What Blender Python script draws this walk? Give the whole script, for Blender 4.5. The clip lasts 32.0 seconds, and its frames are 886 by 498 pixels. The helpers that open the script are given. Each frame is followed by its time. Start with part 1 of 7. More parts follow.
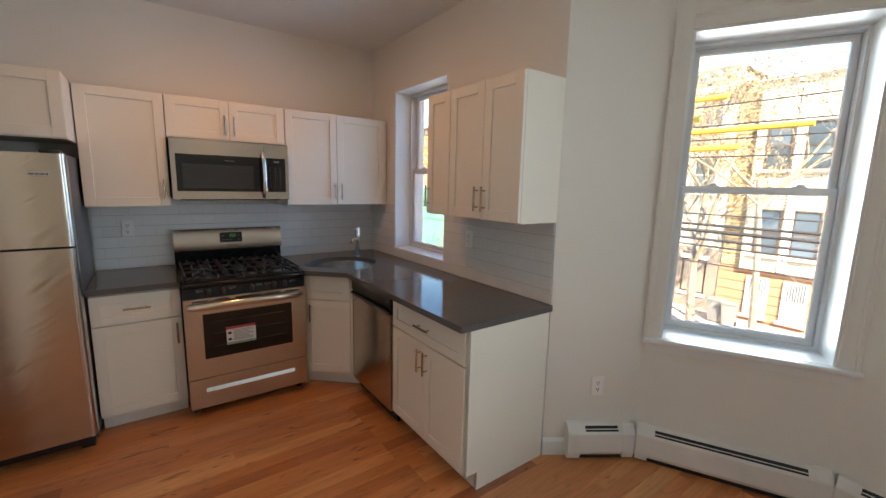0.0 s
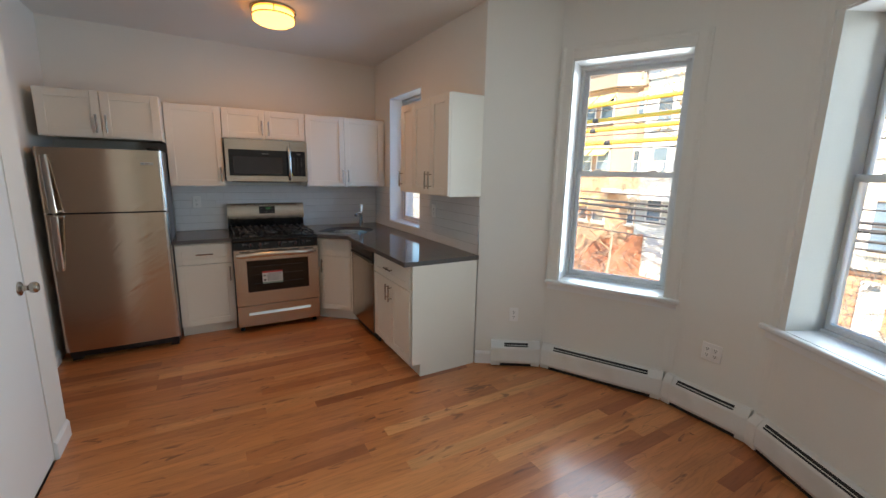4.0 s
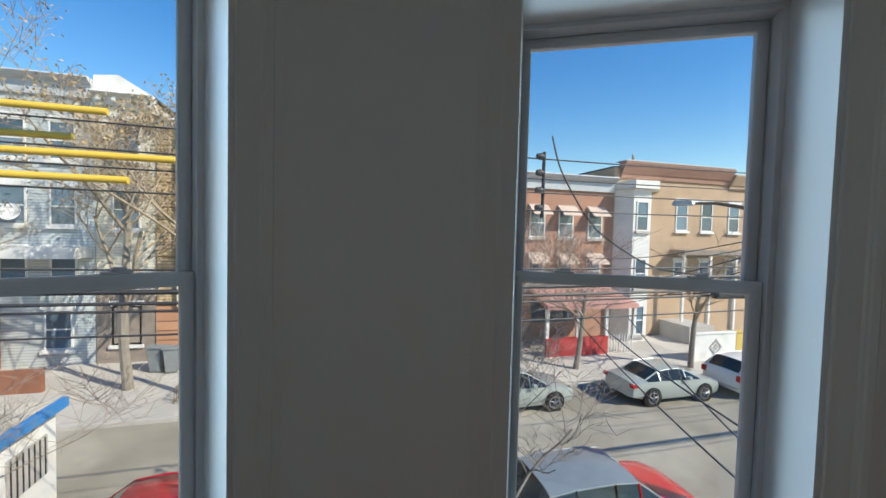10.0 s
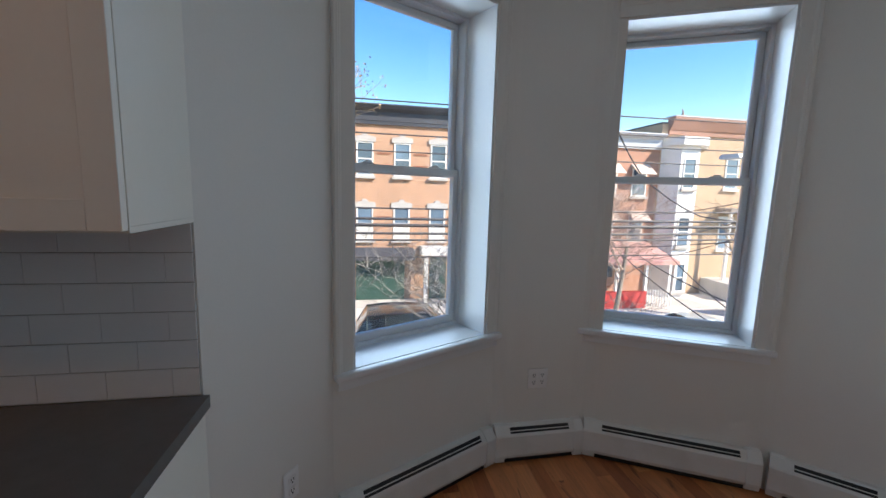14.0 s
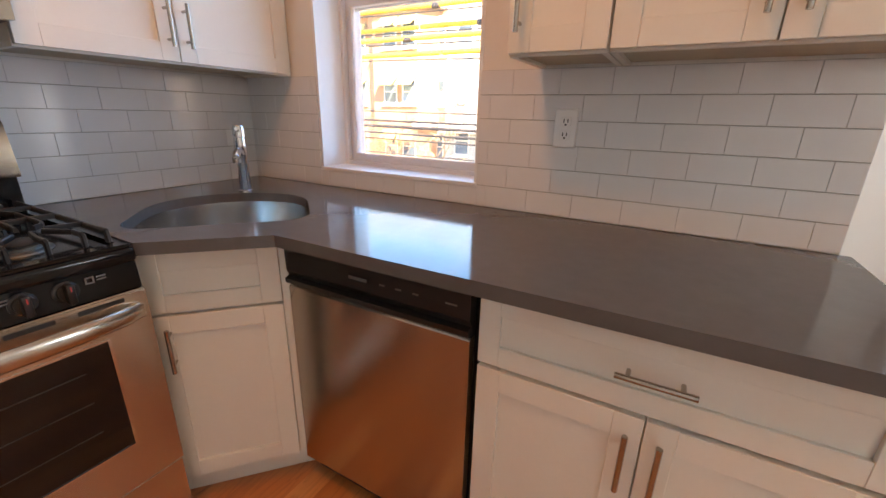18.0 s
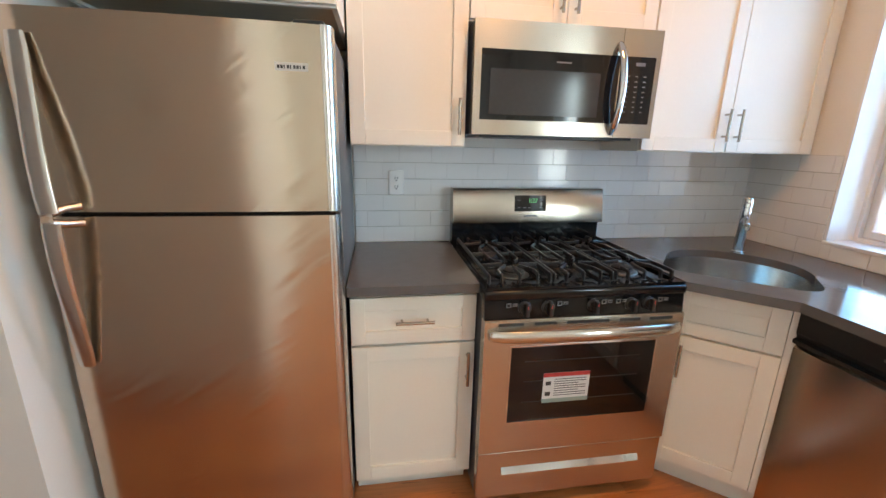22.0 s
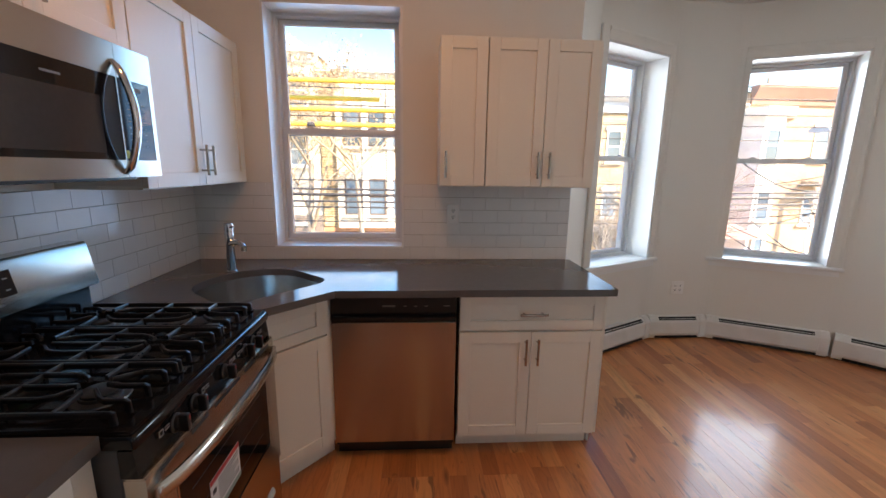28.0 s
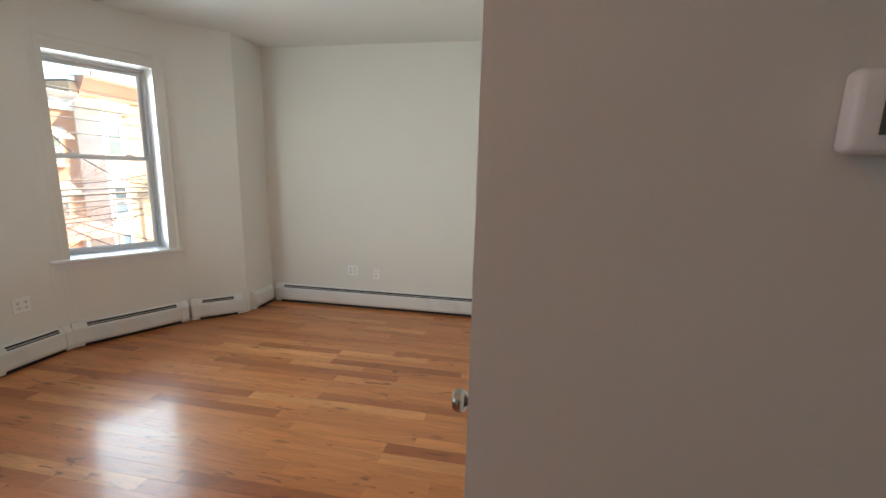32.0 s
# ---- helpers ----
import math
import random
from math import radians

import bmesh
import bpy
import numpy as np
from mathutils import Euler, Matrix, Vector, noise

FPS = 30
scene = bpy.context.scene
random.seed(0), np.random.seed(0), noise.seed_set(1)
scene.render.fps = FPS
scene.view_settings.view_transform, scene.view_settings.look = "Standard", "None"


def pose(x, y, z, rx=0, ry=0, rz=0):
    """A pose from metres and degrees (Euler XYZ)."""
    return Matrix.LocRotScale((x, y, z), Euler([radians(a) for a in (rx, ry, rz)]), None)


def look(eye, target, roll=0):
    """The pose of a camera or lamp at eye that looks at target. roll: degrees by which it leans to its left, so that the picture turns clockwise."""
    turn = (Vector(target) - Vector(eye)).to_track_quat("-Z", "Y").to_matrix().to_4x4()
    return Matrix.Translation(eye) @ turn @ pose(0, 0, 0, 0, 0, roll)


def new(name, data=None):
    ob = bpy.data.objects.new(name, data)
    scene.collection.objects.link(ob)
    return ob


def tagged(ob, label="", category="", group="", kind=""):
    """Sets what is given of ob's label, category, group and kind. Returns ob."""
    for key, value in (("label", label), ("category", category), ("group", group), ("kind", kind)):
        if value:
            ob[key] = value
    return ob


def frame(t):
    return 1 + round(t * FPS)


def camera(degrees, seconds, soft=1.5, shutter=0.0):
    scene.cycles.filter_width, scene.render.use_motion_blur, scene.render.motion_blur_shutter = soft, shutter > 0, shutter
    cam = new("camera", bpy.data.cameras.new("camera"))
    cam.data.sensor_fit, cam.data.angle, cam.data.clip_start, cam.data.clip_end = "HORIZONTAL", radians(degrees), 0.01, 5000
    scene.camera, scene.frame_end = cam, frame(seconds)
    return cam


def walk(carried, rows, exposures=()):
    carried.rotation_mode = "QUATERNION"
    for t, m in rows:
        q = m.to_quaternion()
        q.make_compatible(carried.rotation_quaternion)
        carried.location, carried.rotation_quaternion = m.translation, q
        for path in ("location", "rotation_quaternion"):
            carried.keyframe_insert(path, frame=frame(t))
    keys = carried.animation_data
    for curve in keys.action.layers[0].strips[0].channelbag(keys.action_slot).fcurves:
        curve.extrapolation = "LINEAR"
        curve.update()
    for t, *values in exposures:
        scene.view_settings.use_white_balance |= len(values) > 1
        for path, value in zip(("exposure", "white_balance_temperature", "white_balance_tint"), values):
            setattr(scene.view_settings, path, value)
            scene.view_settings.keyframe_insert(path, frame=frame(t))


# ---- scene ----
cam = camera(95.4, 32.0)
METRES, EYE, TILT, LEAN, TURN = 8.3, 1.556, 0.0, 0.0, -35.9
ROWS = [
    (0.0, 0.0, 0.0, 0.0, 0.2, -8.96, -1.3),
    (0.5, 0.0083, -0.0212, 0.0002, 10.03, -9.31, -1.26),
    (1.0, 0.0225, -0.0433, -0.0013, 16.86, -9.75, -1.27),
    (1.5, 0.0349, -0.0644, -0.001, 21.13, -10.1, -1.22),
    (2.0, 0.0393, -0.0884, -0.001, 22.91, -10.4, -1.25),
    (2.5, 0.0452, -0.1078, 0.0004, 22.17, -10.57, -1.22),
    (3.0, 0.0586, -0.1163, 0.0005, 18.83, -10.56, -1.18),
    (3.5, 0.0689, -0.1181, 0.0005, 13.21, -10.68, -1.14),
    (4.0, 0.0758, -0.117, -0.0006, 5.72, -10.77, -1.21),
    (4.5, 0.0796, -0.1152, -0.0013, -2.69, -10.81, -1.26),
    (6.5, 0.0884, -0.0642, 0.0096, -28.22, -8.83, -1.35),
    (7.0, 0.088, -0.0347, 0.0107, -32.54, -7.79, -1.29),
    (7.5, 0.0905, -0.0057, 0.0124, -37.14, -6.71, -1.23),
    (8.0, 0.1075, 0.0253, 0.015, -42.14, -5.74, -1.29),
    (8.5, 0.1229, 0.054, 0.017, -48.05, -4.8, -1.26),
    (9.0, 0.1333, 0.0822, 0.0189, -54.81, -3.86, -1.29),
    (9.5, 0.1448, 0.1061, 0.0181, -62.1, -3.01, -1.39),
    (10.0, 0.1486, 0.1308, 0.0174, -69.29, -2.28, -1.46),
    (10.5, 0.1363, 0.1545, 0.0138, -75.32, -1.74, -1.39),
    (11.0, 0.1161, 0.1693, 0.0108, -79.4, -1.5, -1.29),
    (11.5, 0.0919, 0.1644, 0.0074, -81.58, -1.48, -1.23),
    (12.0, 0.0666, 0.1576, 0.0041, -82.12, -1.78, -1.17),
    (12.5, 0.041, 0.1503, 0.0005, -80.98, -2.5, -1.23),
    (13.0, 0.0177, 0.1422, -0.0016, -77.73, -3.72, -1.37),
    (13.5, 0.0064, 0.1361, -0.0044, -71.98, -5.57, -1.53),
    (14.0, -0.0043, 0.1415, -0.0114, -64.49, -7.87, -1.6),
    (14.5, -0.0188, 0.1505, -0.0164, -56.71, -10.54, -1.58),
    (15.0, -0.0335, 0.1572, -0.021, -50.11, -13.1, -1.32),
    (15.5, -0.0444, 0.164, -0.0278, -45.22, -15.48, -1.12),
    (18.0, -0.0867, 0.2071, -0.0392, -24.65, -18.48, -1.25),
    (18.5, -0.0981, 0.2079, -0.0383, -18.9, -18.32, -1.23),
    (19.0, -0.1093, 0.2051, -0.0378, -12.49, -18.02, -1.24),
    (19.5, -0.1194, 0.1989, -0.037, -5.58, -17.67, -1.19),
    (20.0, -0.1271, 0.1896, -0.0361, 1.72, -17.22, -1.14),
    (20.5, -0.1342, 0.1782, -0.0351, 9.15, -16.73, -1.17),
    (21.0, -0.1395, 0.1656, -0.0324, 16.2, -16.06, -1.18),
    (21.5, -0.1423, 0.1546, -0.0274, 22.34, -15.39, -1.21),
    (22.0, -0.1426, 0.1487, -0.0207, 26.95, -14.61, -1.25),
    (22.5, -0.1413, 0.1502, -0.0108, 29.68, -13.86, -1.28),
    (23.0, -0.1404, 0.1607, -0.0025, 30.24, -13.16, -1.31),
    (23.5, -0.1389, 0.1723, 0.0018, 28.01, -12.36, -1.39),
    (24.0, -0.1471, 0.1788, 0.0017, 22.27, -11.31, -1.44),
    (24.5, -0.1572, 0.1864, 0.0001, 12.77, -10.11, -1.41),
    (25.0, -0.1576, 0.2016, -0.0007, 1.15, -9.26, -1.4),
    (25.5, -0.1609, 0.2084, -0.003, -10.87, -8.89, -1.27),
    (27.5, -0.2199, 0.1865, -0.0113, -49.74, -10.5, -0.84),
    (28.0, -0.2299, 0.1799, -0.0107, -57.35, -11.34, -0.83),
    (28.5, -0.2339, 0.1783, -0.0106, -65.36, -11.94, -0.83),
    (29.0, -0.2348, 0.1809, -0.0097, -74.09, -12.3, -0.8),
    (29.5, -0.2352, 0.1805, -0.0093, -83.2, -12.4, -0.86),
    (30.0, -0.2361, 0.1788, -0.0093, -92.22, -12.35, -0.84),
    (30.5, -0.2385, 0.1759, -0.009, -101.27, -12.17, -0.82),
    (31.0, -0.2401, 0.1745, -0.0093, -111.2, -11.87, -0.81),
    (31.5, -0.2447, 0.1699, -0.0091, -122.2, -11.31, -1.0),
    (32.0, -0.252, 0.1603, -0.0093, -133.75, -10.3, -1.4),
]
PATH = [(t, pose(0, 0, EYE, TILT, LEAN, TURN) @ pose(METRES * x, METRES * y, METRES * z, 90 + pitch, roll, yaw))
        for t, x, y, z, yaw, pitch, roll in ROWS]
EXPOSURES = [(0.0, 2.07, 8590, 13.7), (1.0, 2.1, 8190, 11.2), (2.0, 2.04, 8300, 11.2), (4.5, 1.97, 8070, 12.3), (6.5, 1.62, 7920, 14.6), (7.0, 1.42, 7930, 15.7),
             (8.0, 0.82, 8070, 17.5), (9.0, 0.5, 7570, 7.1), (10.0, 0.28, 6700, 5.0), (12.0, 0.28, 6670, 8.0), (13.0, 0.6, 6650, 9.5), (14.0, 1.05, 6800, 12.5),
             (15.0, 1.38, 6500, 14.6), (15.5, 1.6, 6830, 14.8), (18.0, 2.85, 9420, 22.3), (19.0, 3.05, 9510, 23.3), (20.0, 3.1, 8890, 20.6), (21.0, 3.15, 8120, 13.6),
             (22.0, 3.3, 8350, 8.0), (23.0, 3.2, 8360, 5.8), (25.0, 2.95, 7080, 1.6), (28.0, 2.08, 8190, 18.2), (30.0, 1.93, 9540, 27.2), (31.0, 2.03, 8810, 17.4),
             (32.0, 2.2, 8710, 11.6)]
walk(cam, PATH, EXPOSURES)
# ---- light ----
SUN_ELEV, SUN_AZ = 38.0, 221.0      # degrees; azimuth clockwise from +y
SUN_POWER, SKY_POWER = 5.0, 0.15
WINDOW_POWER, LAMP_GLOW, LAMP_POWER = 4.0, 1.56, 1.32

world = bpy.data.worlds.new("sky")
scene.world = world
world.use_nodes = True
wn = world.node_tree
wn.nodes.clear()
sky = wn.nodes.new("ShaderNodeTexSky")
sky.sky_type, sky.sun_disc = "NISHITA", False
sky.sun_elevation, sky.sun_rotation = radians(SUN_ELEV), radians(SUN_AZ)
sky.air_density, sky.dust_density, sky.ozone_density = 1.3, 0.0, 3.0
back = wn.nodes.new("ShaderNodeBackground")
back.inputs["Strength"].default_value = SKY_POWER
wout = wn.nodes.new("ShaderNodeOutputWorld")
deep = wn.nodes.new("ShaderNodeHueSaturation")      # the clear, deep blue of a dry winter sky
deep.inputs["Hue"].default_value, deep.inputs["Saturation"].default_value = 0.51, 1.4
wn.links.new(sky.outputs[0], deep.inputs["Color"])
wn.links.new(deep.outputs[0], back.inputs["Color"])
wn.links.new(back.outputs[0], wout.inputs["Surface"])

sun_data = bpy.data.lights.new("sun", "SUN")
sun_data.energy, sun_data.angle, sun_data.color = SUN_POWER, radians(0.53), (1.0, 0.93, 0.82)
sun = new("sun", sun_data)
_e, _a = radians(SUN_ELEV), radians(SUN_AZ)
sun_dir = Vector((math.sin(_a) * math.cos(_e), math.cos(_a) * math.cos(_e), math.sin(_e)))
sun.matrix_world = look(sun_dir * 60, (0, 0, 0))


# ---- materials ----
def material(name, color, rough=0.5, metal=0.0, var=0.08, scale=4.0, fine=60.0, bump=0.0, stretch=(1, 1, 1),
             rand=0.0, island=0.0, coat=0.0, spec=0.5, rough_var=0.08, hue=(1.0, 1.0, 1.0), dirt=None, dirt_amount=0.0, dirt_scale=1.5):
    """A surface with a base colour, variation at two scales, roughness variation and fine relief."""
    m = bpy.data.materials.new(name)
    m.use_nodes = True
    nt = m.node_tree
    N, L = nt.nodes, nt.links
    p = N["Principled BSDF"]
    tc = N.new("ShaderNodeTexCoord")
    mp = N.new("ShaderNodeMapping")
    mp.inputs["Scale"].default_value = stretch
    L.new(tc.outputs["Object"], mp.inputs["Vector"])
    big = N.new("ShaderNodeTexNoise")
    big.inputs["Scale"].default_value, big.inputs["Detail"].default_value = scale, 5
    L.new(mp.outputs[0], big.inputs["Vector"])
    small = N.new("ShaderNodeTexNoise")
    small.inputs["Scale"].default_value, small.inputs["Detail"].default_value = fine, 4
    L.new(mp.outputs[0], small.inputs["Vector"])
    mixn = N.new("ShaderNodeMix")
    mixn.data_type = "FLOAT"
    mixn.inputs[0].default_value = 0.4
    L.new(big.outputs["Fac"], mixn.inputs[2])
    L.new(small.outputs["Fac"], mixn.inputs[3])
    src = mixn.outputs[0]
    ramp = N.new("ShaderNodeValToRGB")
    lo = [max(0.0, c * (1 - var * 2 * h)) for c, h in zip(color, hue)]
    hi = [min(1.0, c * (1 + var)) for c in color]
    ramp.color_ramp.elements[0].color, ramp.color_ramp.elements[1].color = (*lo, 1), (*hi, 1)
    ramp.color_ramp.elements[0].position, ramp.color_ramp.elements[1].position = 0.3, 0.7
    L.new(src, ramp.inputs["Fac"])
    col = ramp.outputs["Color"]
    for kind, amount in (("obj", rand), ("isl", island)):
        if amount:
            node = N.new("ShaderNodeObjectInfo" if kind == "obj" else "ShaderNodeNewGeometry")
            hs = N.new("ShaderNodeHueSaturation")
            mr = N.new("ShaderNodeMapRange")
            mr.inputs["To Min"].default_value, mr.inputs["To Max"].default_value = 1 - amount, 1 + amount
            L.new(node.outputs["Random" if kind == "obj" else "Random Per Island"], mr.inputs["Value"])
            L.new(mr.outputs[0], hs.inputs["Value"])
            L.new(col, hs.inputs["Color"])
            col = hs.outputs[0]
    if dirt:
        dn = N.new("ShaderNodeTexNoise")
        dn.inputs["Scale"].default_value, dn.inputs["Detail"].default_value = dirt_scale, 8
        L.new(tc.outputs["Object"], dn.inputs["Vector"])
        dr = N.new("ShaderNodeMapRange")
        dr.inputs["From Min"].default_value, dr.inputs["From Max"].default_value = 0.5, 0.72
        dr.inputs["To Max"].default_value = dirt_amount
        L.new(dn.outputs["Fac"], dr.inputs["Value"])
        dm = N.new("ShaderNodeMix")
        dm.data_type = "RGBA"
        L.new(dr.outputs[0], dm.inputs[0])
        L.new(col, dm.inputs[6])
        dm.inputs[7].default_value = (*dirt, 1)
        col = dm.outputs[2]
    L.new(col, p.inputs["Base Color"])
    rr = N.new("ShaderNodeMapRange")
    rr.inputs["To Min"].default_value, rr.inputs["To Max"].default_value = max(0.02, rough - rough_var), min(1.0, rough + rough_var)
    L.new(src, rr.inputs["Value"])
    L.new(rr.outputs[0], p.inputs["Roughness"])
    p.inputs["Metallic"].default_value, p.inputs["Specular IOR Level"].default_value = metal, spec
    p.inputs["Coat Weight"].default_value, p.inputs["Coat Roughness"].default_value = coat, 0.08
    if bump:
        bn = N.new("ShaderNodeBump")
        bn.inputs["Strength"].default_value, bn.inputs["Distance"].default_value = bump, 0.004
        L.new(src, bn.inputs["Height"])
        L.new(bn.outputs[0], p.inputs["Normal"])
    return m


def glowing(name, color, strength):
    m = bpy.data.materials.new(name)
    m.use_nodes = True
    p = m.node_tree.nodes["Principled BSDF"]
    p.inputs["Base Color"].default_value = (*color, 1)
    p.inputs["Emission Color"].default_value, p.inputs["Emission Strength"].default_value = (*color, 1), strength
    return m


def glass(name, tint=(1, 1, 1), rough=0.0):
    m = bpy.data.materials.new(name)
    m.use_nodes = True
    p = m.node_tree.nodes["Principled BSDF"]
    p.inputs["Base Color"].default_value, p.inputs["Roughness"].default_value = (*tint, 1), rough
    p.inputs["Transmission Weight"].default_value, p.inputs["IOR"].default_value = 1.0, 1.45
    return m


M = {}
M["wall"] = material("wall_paint", (0.80, 0.77, 0.715), 0.62, var=0.015, scale=1.2, fine=140, bump=0.06)
M["ceiling"] = material("ceiling_paint", (0.78, 0.765, 0.735), 0.7, var=0.015, scale=1.0, fine=120, bump=0.05)
M["trim"] = material("trim_paint", (0.82, 0.82, 0.81), 0.34, var=0.015, scale=2, fine=90, bump=0.03)
M["door"] = material("door_paint", (0.80, 0.795, 0.78), 0.4, var=0.012, scale=1.5, fine=100, bump=0.03)
M["cabinet"] = material("cabinet_paint", (0.80, 0.757, 0.67), 0.36, var=0.012, scale=2, fine=80, bump=0.02)
M["cabinet_in"] = material("cabinet_underside", (0.55, 0.44, 0.30), 0.5, var=0.06, scale=6, stretch=(1, 8, 1))
M["counter"] = material("quartz", (0.115, 0.110, 0.108), 0.10, var=0.04, scale=30, fine=400, rough_var=0.03, spec=0.24)
M["tile"] = material("glazed_tile", (0.78, 0.78, 0.775), 0.12, var=0.012, scale=5, fine=14, bump=0.035, rand=0.015, rough_var=0.02)
M["grout"] = material("grout", (0.42, 0.40, 0.37), 0.85, var=0.08, scale=20, fine=200, bump=0.1)
def brushed(m, amount=0.75):
    """Fine level brush lines, which draw reflections out upright."""
    N, L = m.node_tree.nodes, m.node_tree.links
    tan = N.new("ShaderNodeTangent")
    tan.direction_type, tan.axis = "RADIAL", "Z"
    p = N["Principled BSDF"]
    p.inputs["Anisotropic"].default_value, p.inputs["Anisotropic Rotation"].default_value = amount, 0.25
    L.new(tan.outputs[0], p.inputs["Tangent"])


def creases(m):
    """Long slack folds and wrinkles of the clear film left on the doors."""
    N, L = m.node_tree.nodes, m.node_tree.links
    tc = N.new("ShaderNodeTexCoord")
    mp = N.new("ShaderNodeMapping")
    mp.inputs["Rotation"].default_value = (0, radians(-32), 0)
    mp.vector_type = "TEXTURE"
    mp.inputs["Scale"].default_value = (0.75, 1.0, 0.20)
    L.new(tc.outputs["Object"], mp.inputs["Vector"])
    wr = N.new("ShaderNodeTexNoise")
    wr.noise_type = "RIDGED_MULTIFRACTAL"
    wr.inputs["Scale"].default_value, wr.inputs["Detail"].default_value, wr.inputs["Distortion"].default_value = 2.6, 2.5, 1.1
    L.new(mp.outputs[0], wr.inputs["Vector"])
    soft_ = N.new("ShaderNodeTexNoise")
    soft_.inputs["Scale"].default_value, soft_.inputs["Detail"].default_value = 5.0, 2.0
    L.new(tc.outputs["Object"], soft_.inputs["Vector"])
    pw = N.new("ShaderNodeMath")
    pw.operation = "MULTIPLY"
    L.new(wr.outputs["Fac"], pw.inputs[0])
    L.new(soft_.outputs["Fac"], pw.inputs[1])
    bp = N.new("ShaderNodeBump")
    bp.inputs["Strength"].default_value, bp.inputs["Distance"].default_value = 0.26, 0.010
    L.new(pw.outputs[0], bp.inputs["Height"])
    p = N["Principled BSDF"]
    if p.inputs["Normal"].links:
        L.new(p.inputs["Normal"].links[0].from_socket, bp.inputs["Normal"])
    L.new(bp.outputs[0], p.inputs["Normal"])


M["steel"] = material("brushed_steel", (0.60, 0.55, 0.48), 0.235, 1.0, var=0.008, scale=1.0, fine=14, stretch=(3.0, 3.0, 0.5), rough_var=0.03)
M["film_steel"] = material("film_covered_steel", (0.58, 0.47, 0.37), 0.21, 1.0, var=0.008, scale=1.0, fine=14, stretch=(3.0, 3.0, 0.5), rough_var=0.03)
creases(M["film_steel"])
for key in ("steel", "film_steel"):
    brushed(M[key], 0.75 if key == "steel" else 0.55)
M["satin"] = material("satin_handle_metal", (0.60, 0.565, 0.52), 0.24, 1.0, var=0.004, scale=1.0, fine=20, rough_var=0.015)
M["steel_dark"] = material("dark_brushed_steel", (0.55, 0.50, 0.44), 0.215, 1.0, var=0.02, scale=1.0, fine=14, stretch=(5.0, 5.0, 0.25), rough_var=0.045)
brushed(M["steel_dark"])
M["steel_side"] = material("grey_side_paint", (0.09, 0.095, 0.10), 0.4, 0.0, var=0.06, fine=300, bump=0.1)
M["chrome"] = material("chrome", (0.72, 0.72, 0.72), 0.09, 1.0, var=0.02, rough_var=0.03)
M["nickel"] = material("brushed_nickel", (0.43, 0.39, 0.34), 0.24, 1.0, var=0.02, fine=30, rough_var=0.025)
M["sink"] = material("sink_steel", (0.60, 0.58, 0.55), 0.22, 1.0, var=0.05, scale=5, fine=120, stretch=(1, 6, 1), rough_var=0.04)
M["enamel"] = material("black_enamel", (0.008, 0.008, 0.009), 0.12, spec=0.38, var=0.15, scale=10, rough_var=0.04)
M["plastic"] = material("black_plastic", (0.014, 0.014, 0.015), 0.32, var=0.12, scale=14)
M["iron"] = material("cast_iron", (0.014, 0.014, 0.015), 0.30, spec=0.5, var=0.15, scale=30, fine=240, bump=0.2)
M["burner"] = material("burner_cap", (0.03, 0.03, 0.03), 0.42, var=0.1)
M["alu"] = material("burner_base", (0.22, 0.22, 0.215), 0.4, 1.0, var=0.05)
M["dark_glass"] = material("dark_glass", (0.008, 0.008, 0.009), 0.05, var=0.1, rough_var=0.01)
M["mesh_glass"] = material("microwave_screen", (0.035, 0.036, 0.038), 0.12, var=0.08, rough_var=0.02)
M["display"] = glowing("display_green", (0.12, 0.75, 0.25), 0.045)
M["print"] = material("pale_print", (0.62, 0.62, 0.60), 0.6, var=0.02)
M["grey_print"] = material("grey_print", (0.17, 0.17, 0.17), 0.6, var=0.02)
M["rack"] = material("shaded_rack", (0.045, 0.045, 0.045), 0.4, var=0.05)
M["sticker"] = material("yellow_sticker", (0.72, 0.60, 0.08), 0.5, var=0.03)
M["paper"] = material("paper", (0.82, 0.82, 0.80), 0.7, var=0.02)
M["red_print"] = material("red_print", (0.55, 0.05, 0.05), 0.6, var=0.03)
M["ink"] = material("ink", (0.03, 0.03, 0.03), 0.6, var=0.05)
M["teal_print"] = material("teal_print", (0.30, 0.42, 0.38), 0.6, var=0.03)
M["slot"] = material("heater_slot", (0.012, 0.012, 0.012), 0.6, var=0.1)
M["heater"] = material("heater_enamel", (0.78, 0.77, 0.74), 0.36, var=0.02, scale=3, bump=0.03, dirt=(0.55, 0.5, 0.42), dirt_amount=0.25, dirt_scale=5)
M["outlet"] = material("outlet_plastic", (0.88, 0.87, 0.85), 0.3, var=0.01)
M["vinyl"] = material("window_vinyl", (0.76, 0.77, 0.78), 0.33, var=0.02, bump=0.02)
M["glass"] = glass("window_glass")
M["lamp_glass"] = glowing("lamp_glass", (1.0, 0.43, 0.11), LAMP_GLOW)
M["brass"] = material("warm_metal", (0.62, 0.45, 0.25), 0.25, 1.0, var=0.05)
M["screen"] = material("lcd_screen", (0.10, 0.11, 0.08), 0.2, var=0.05)


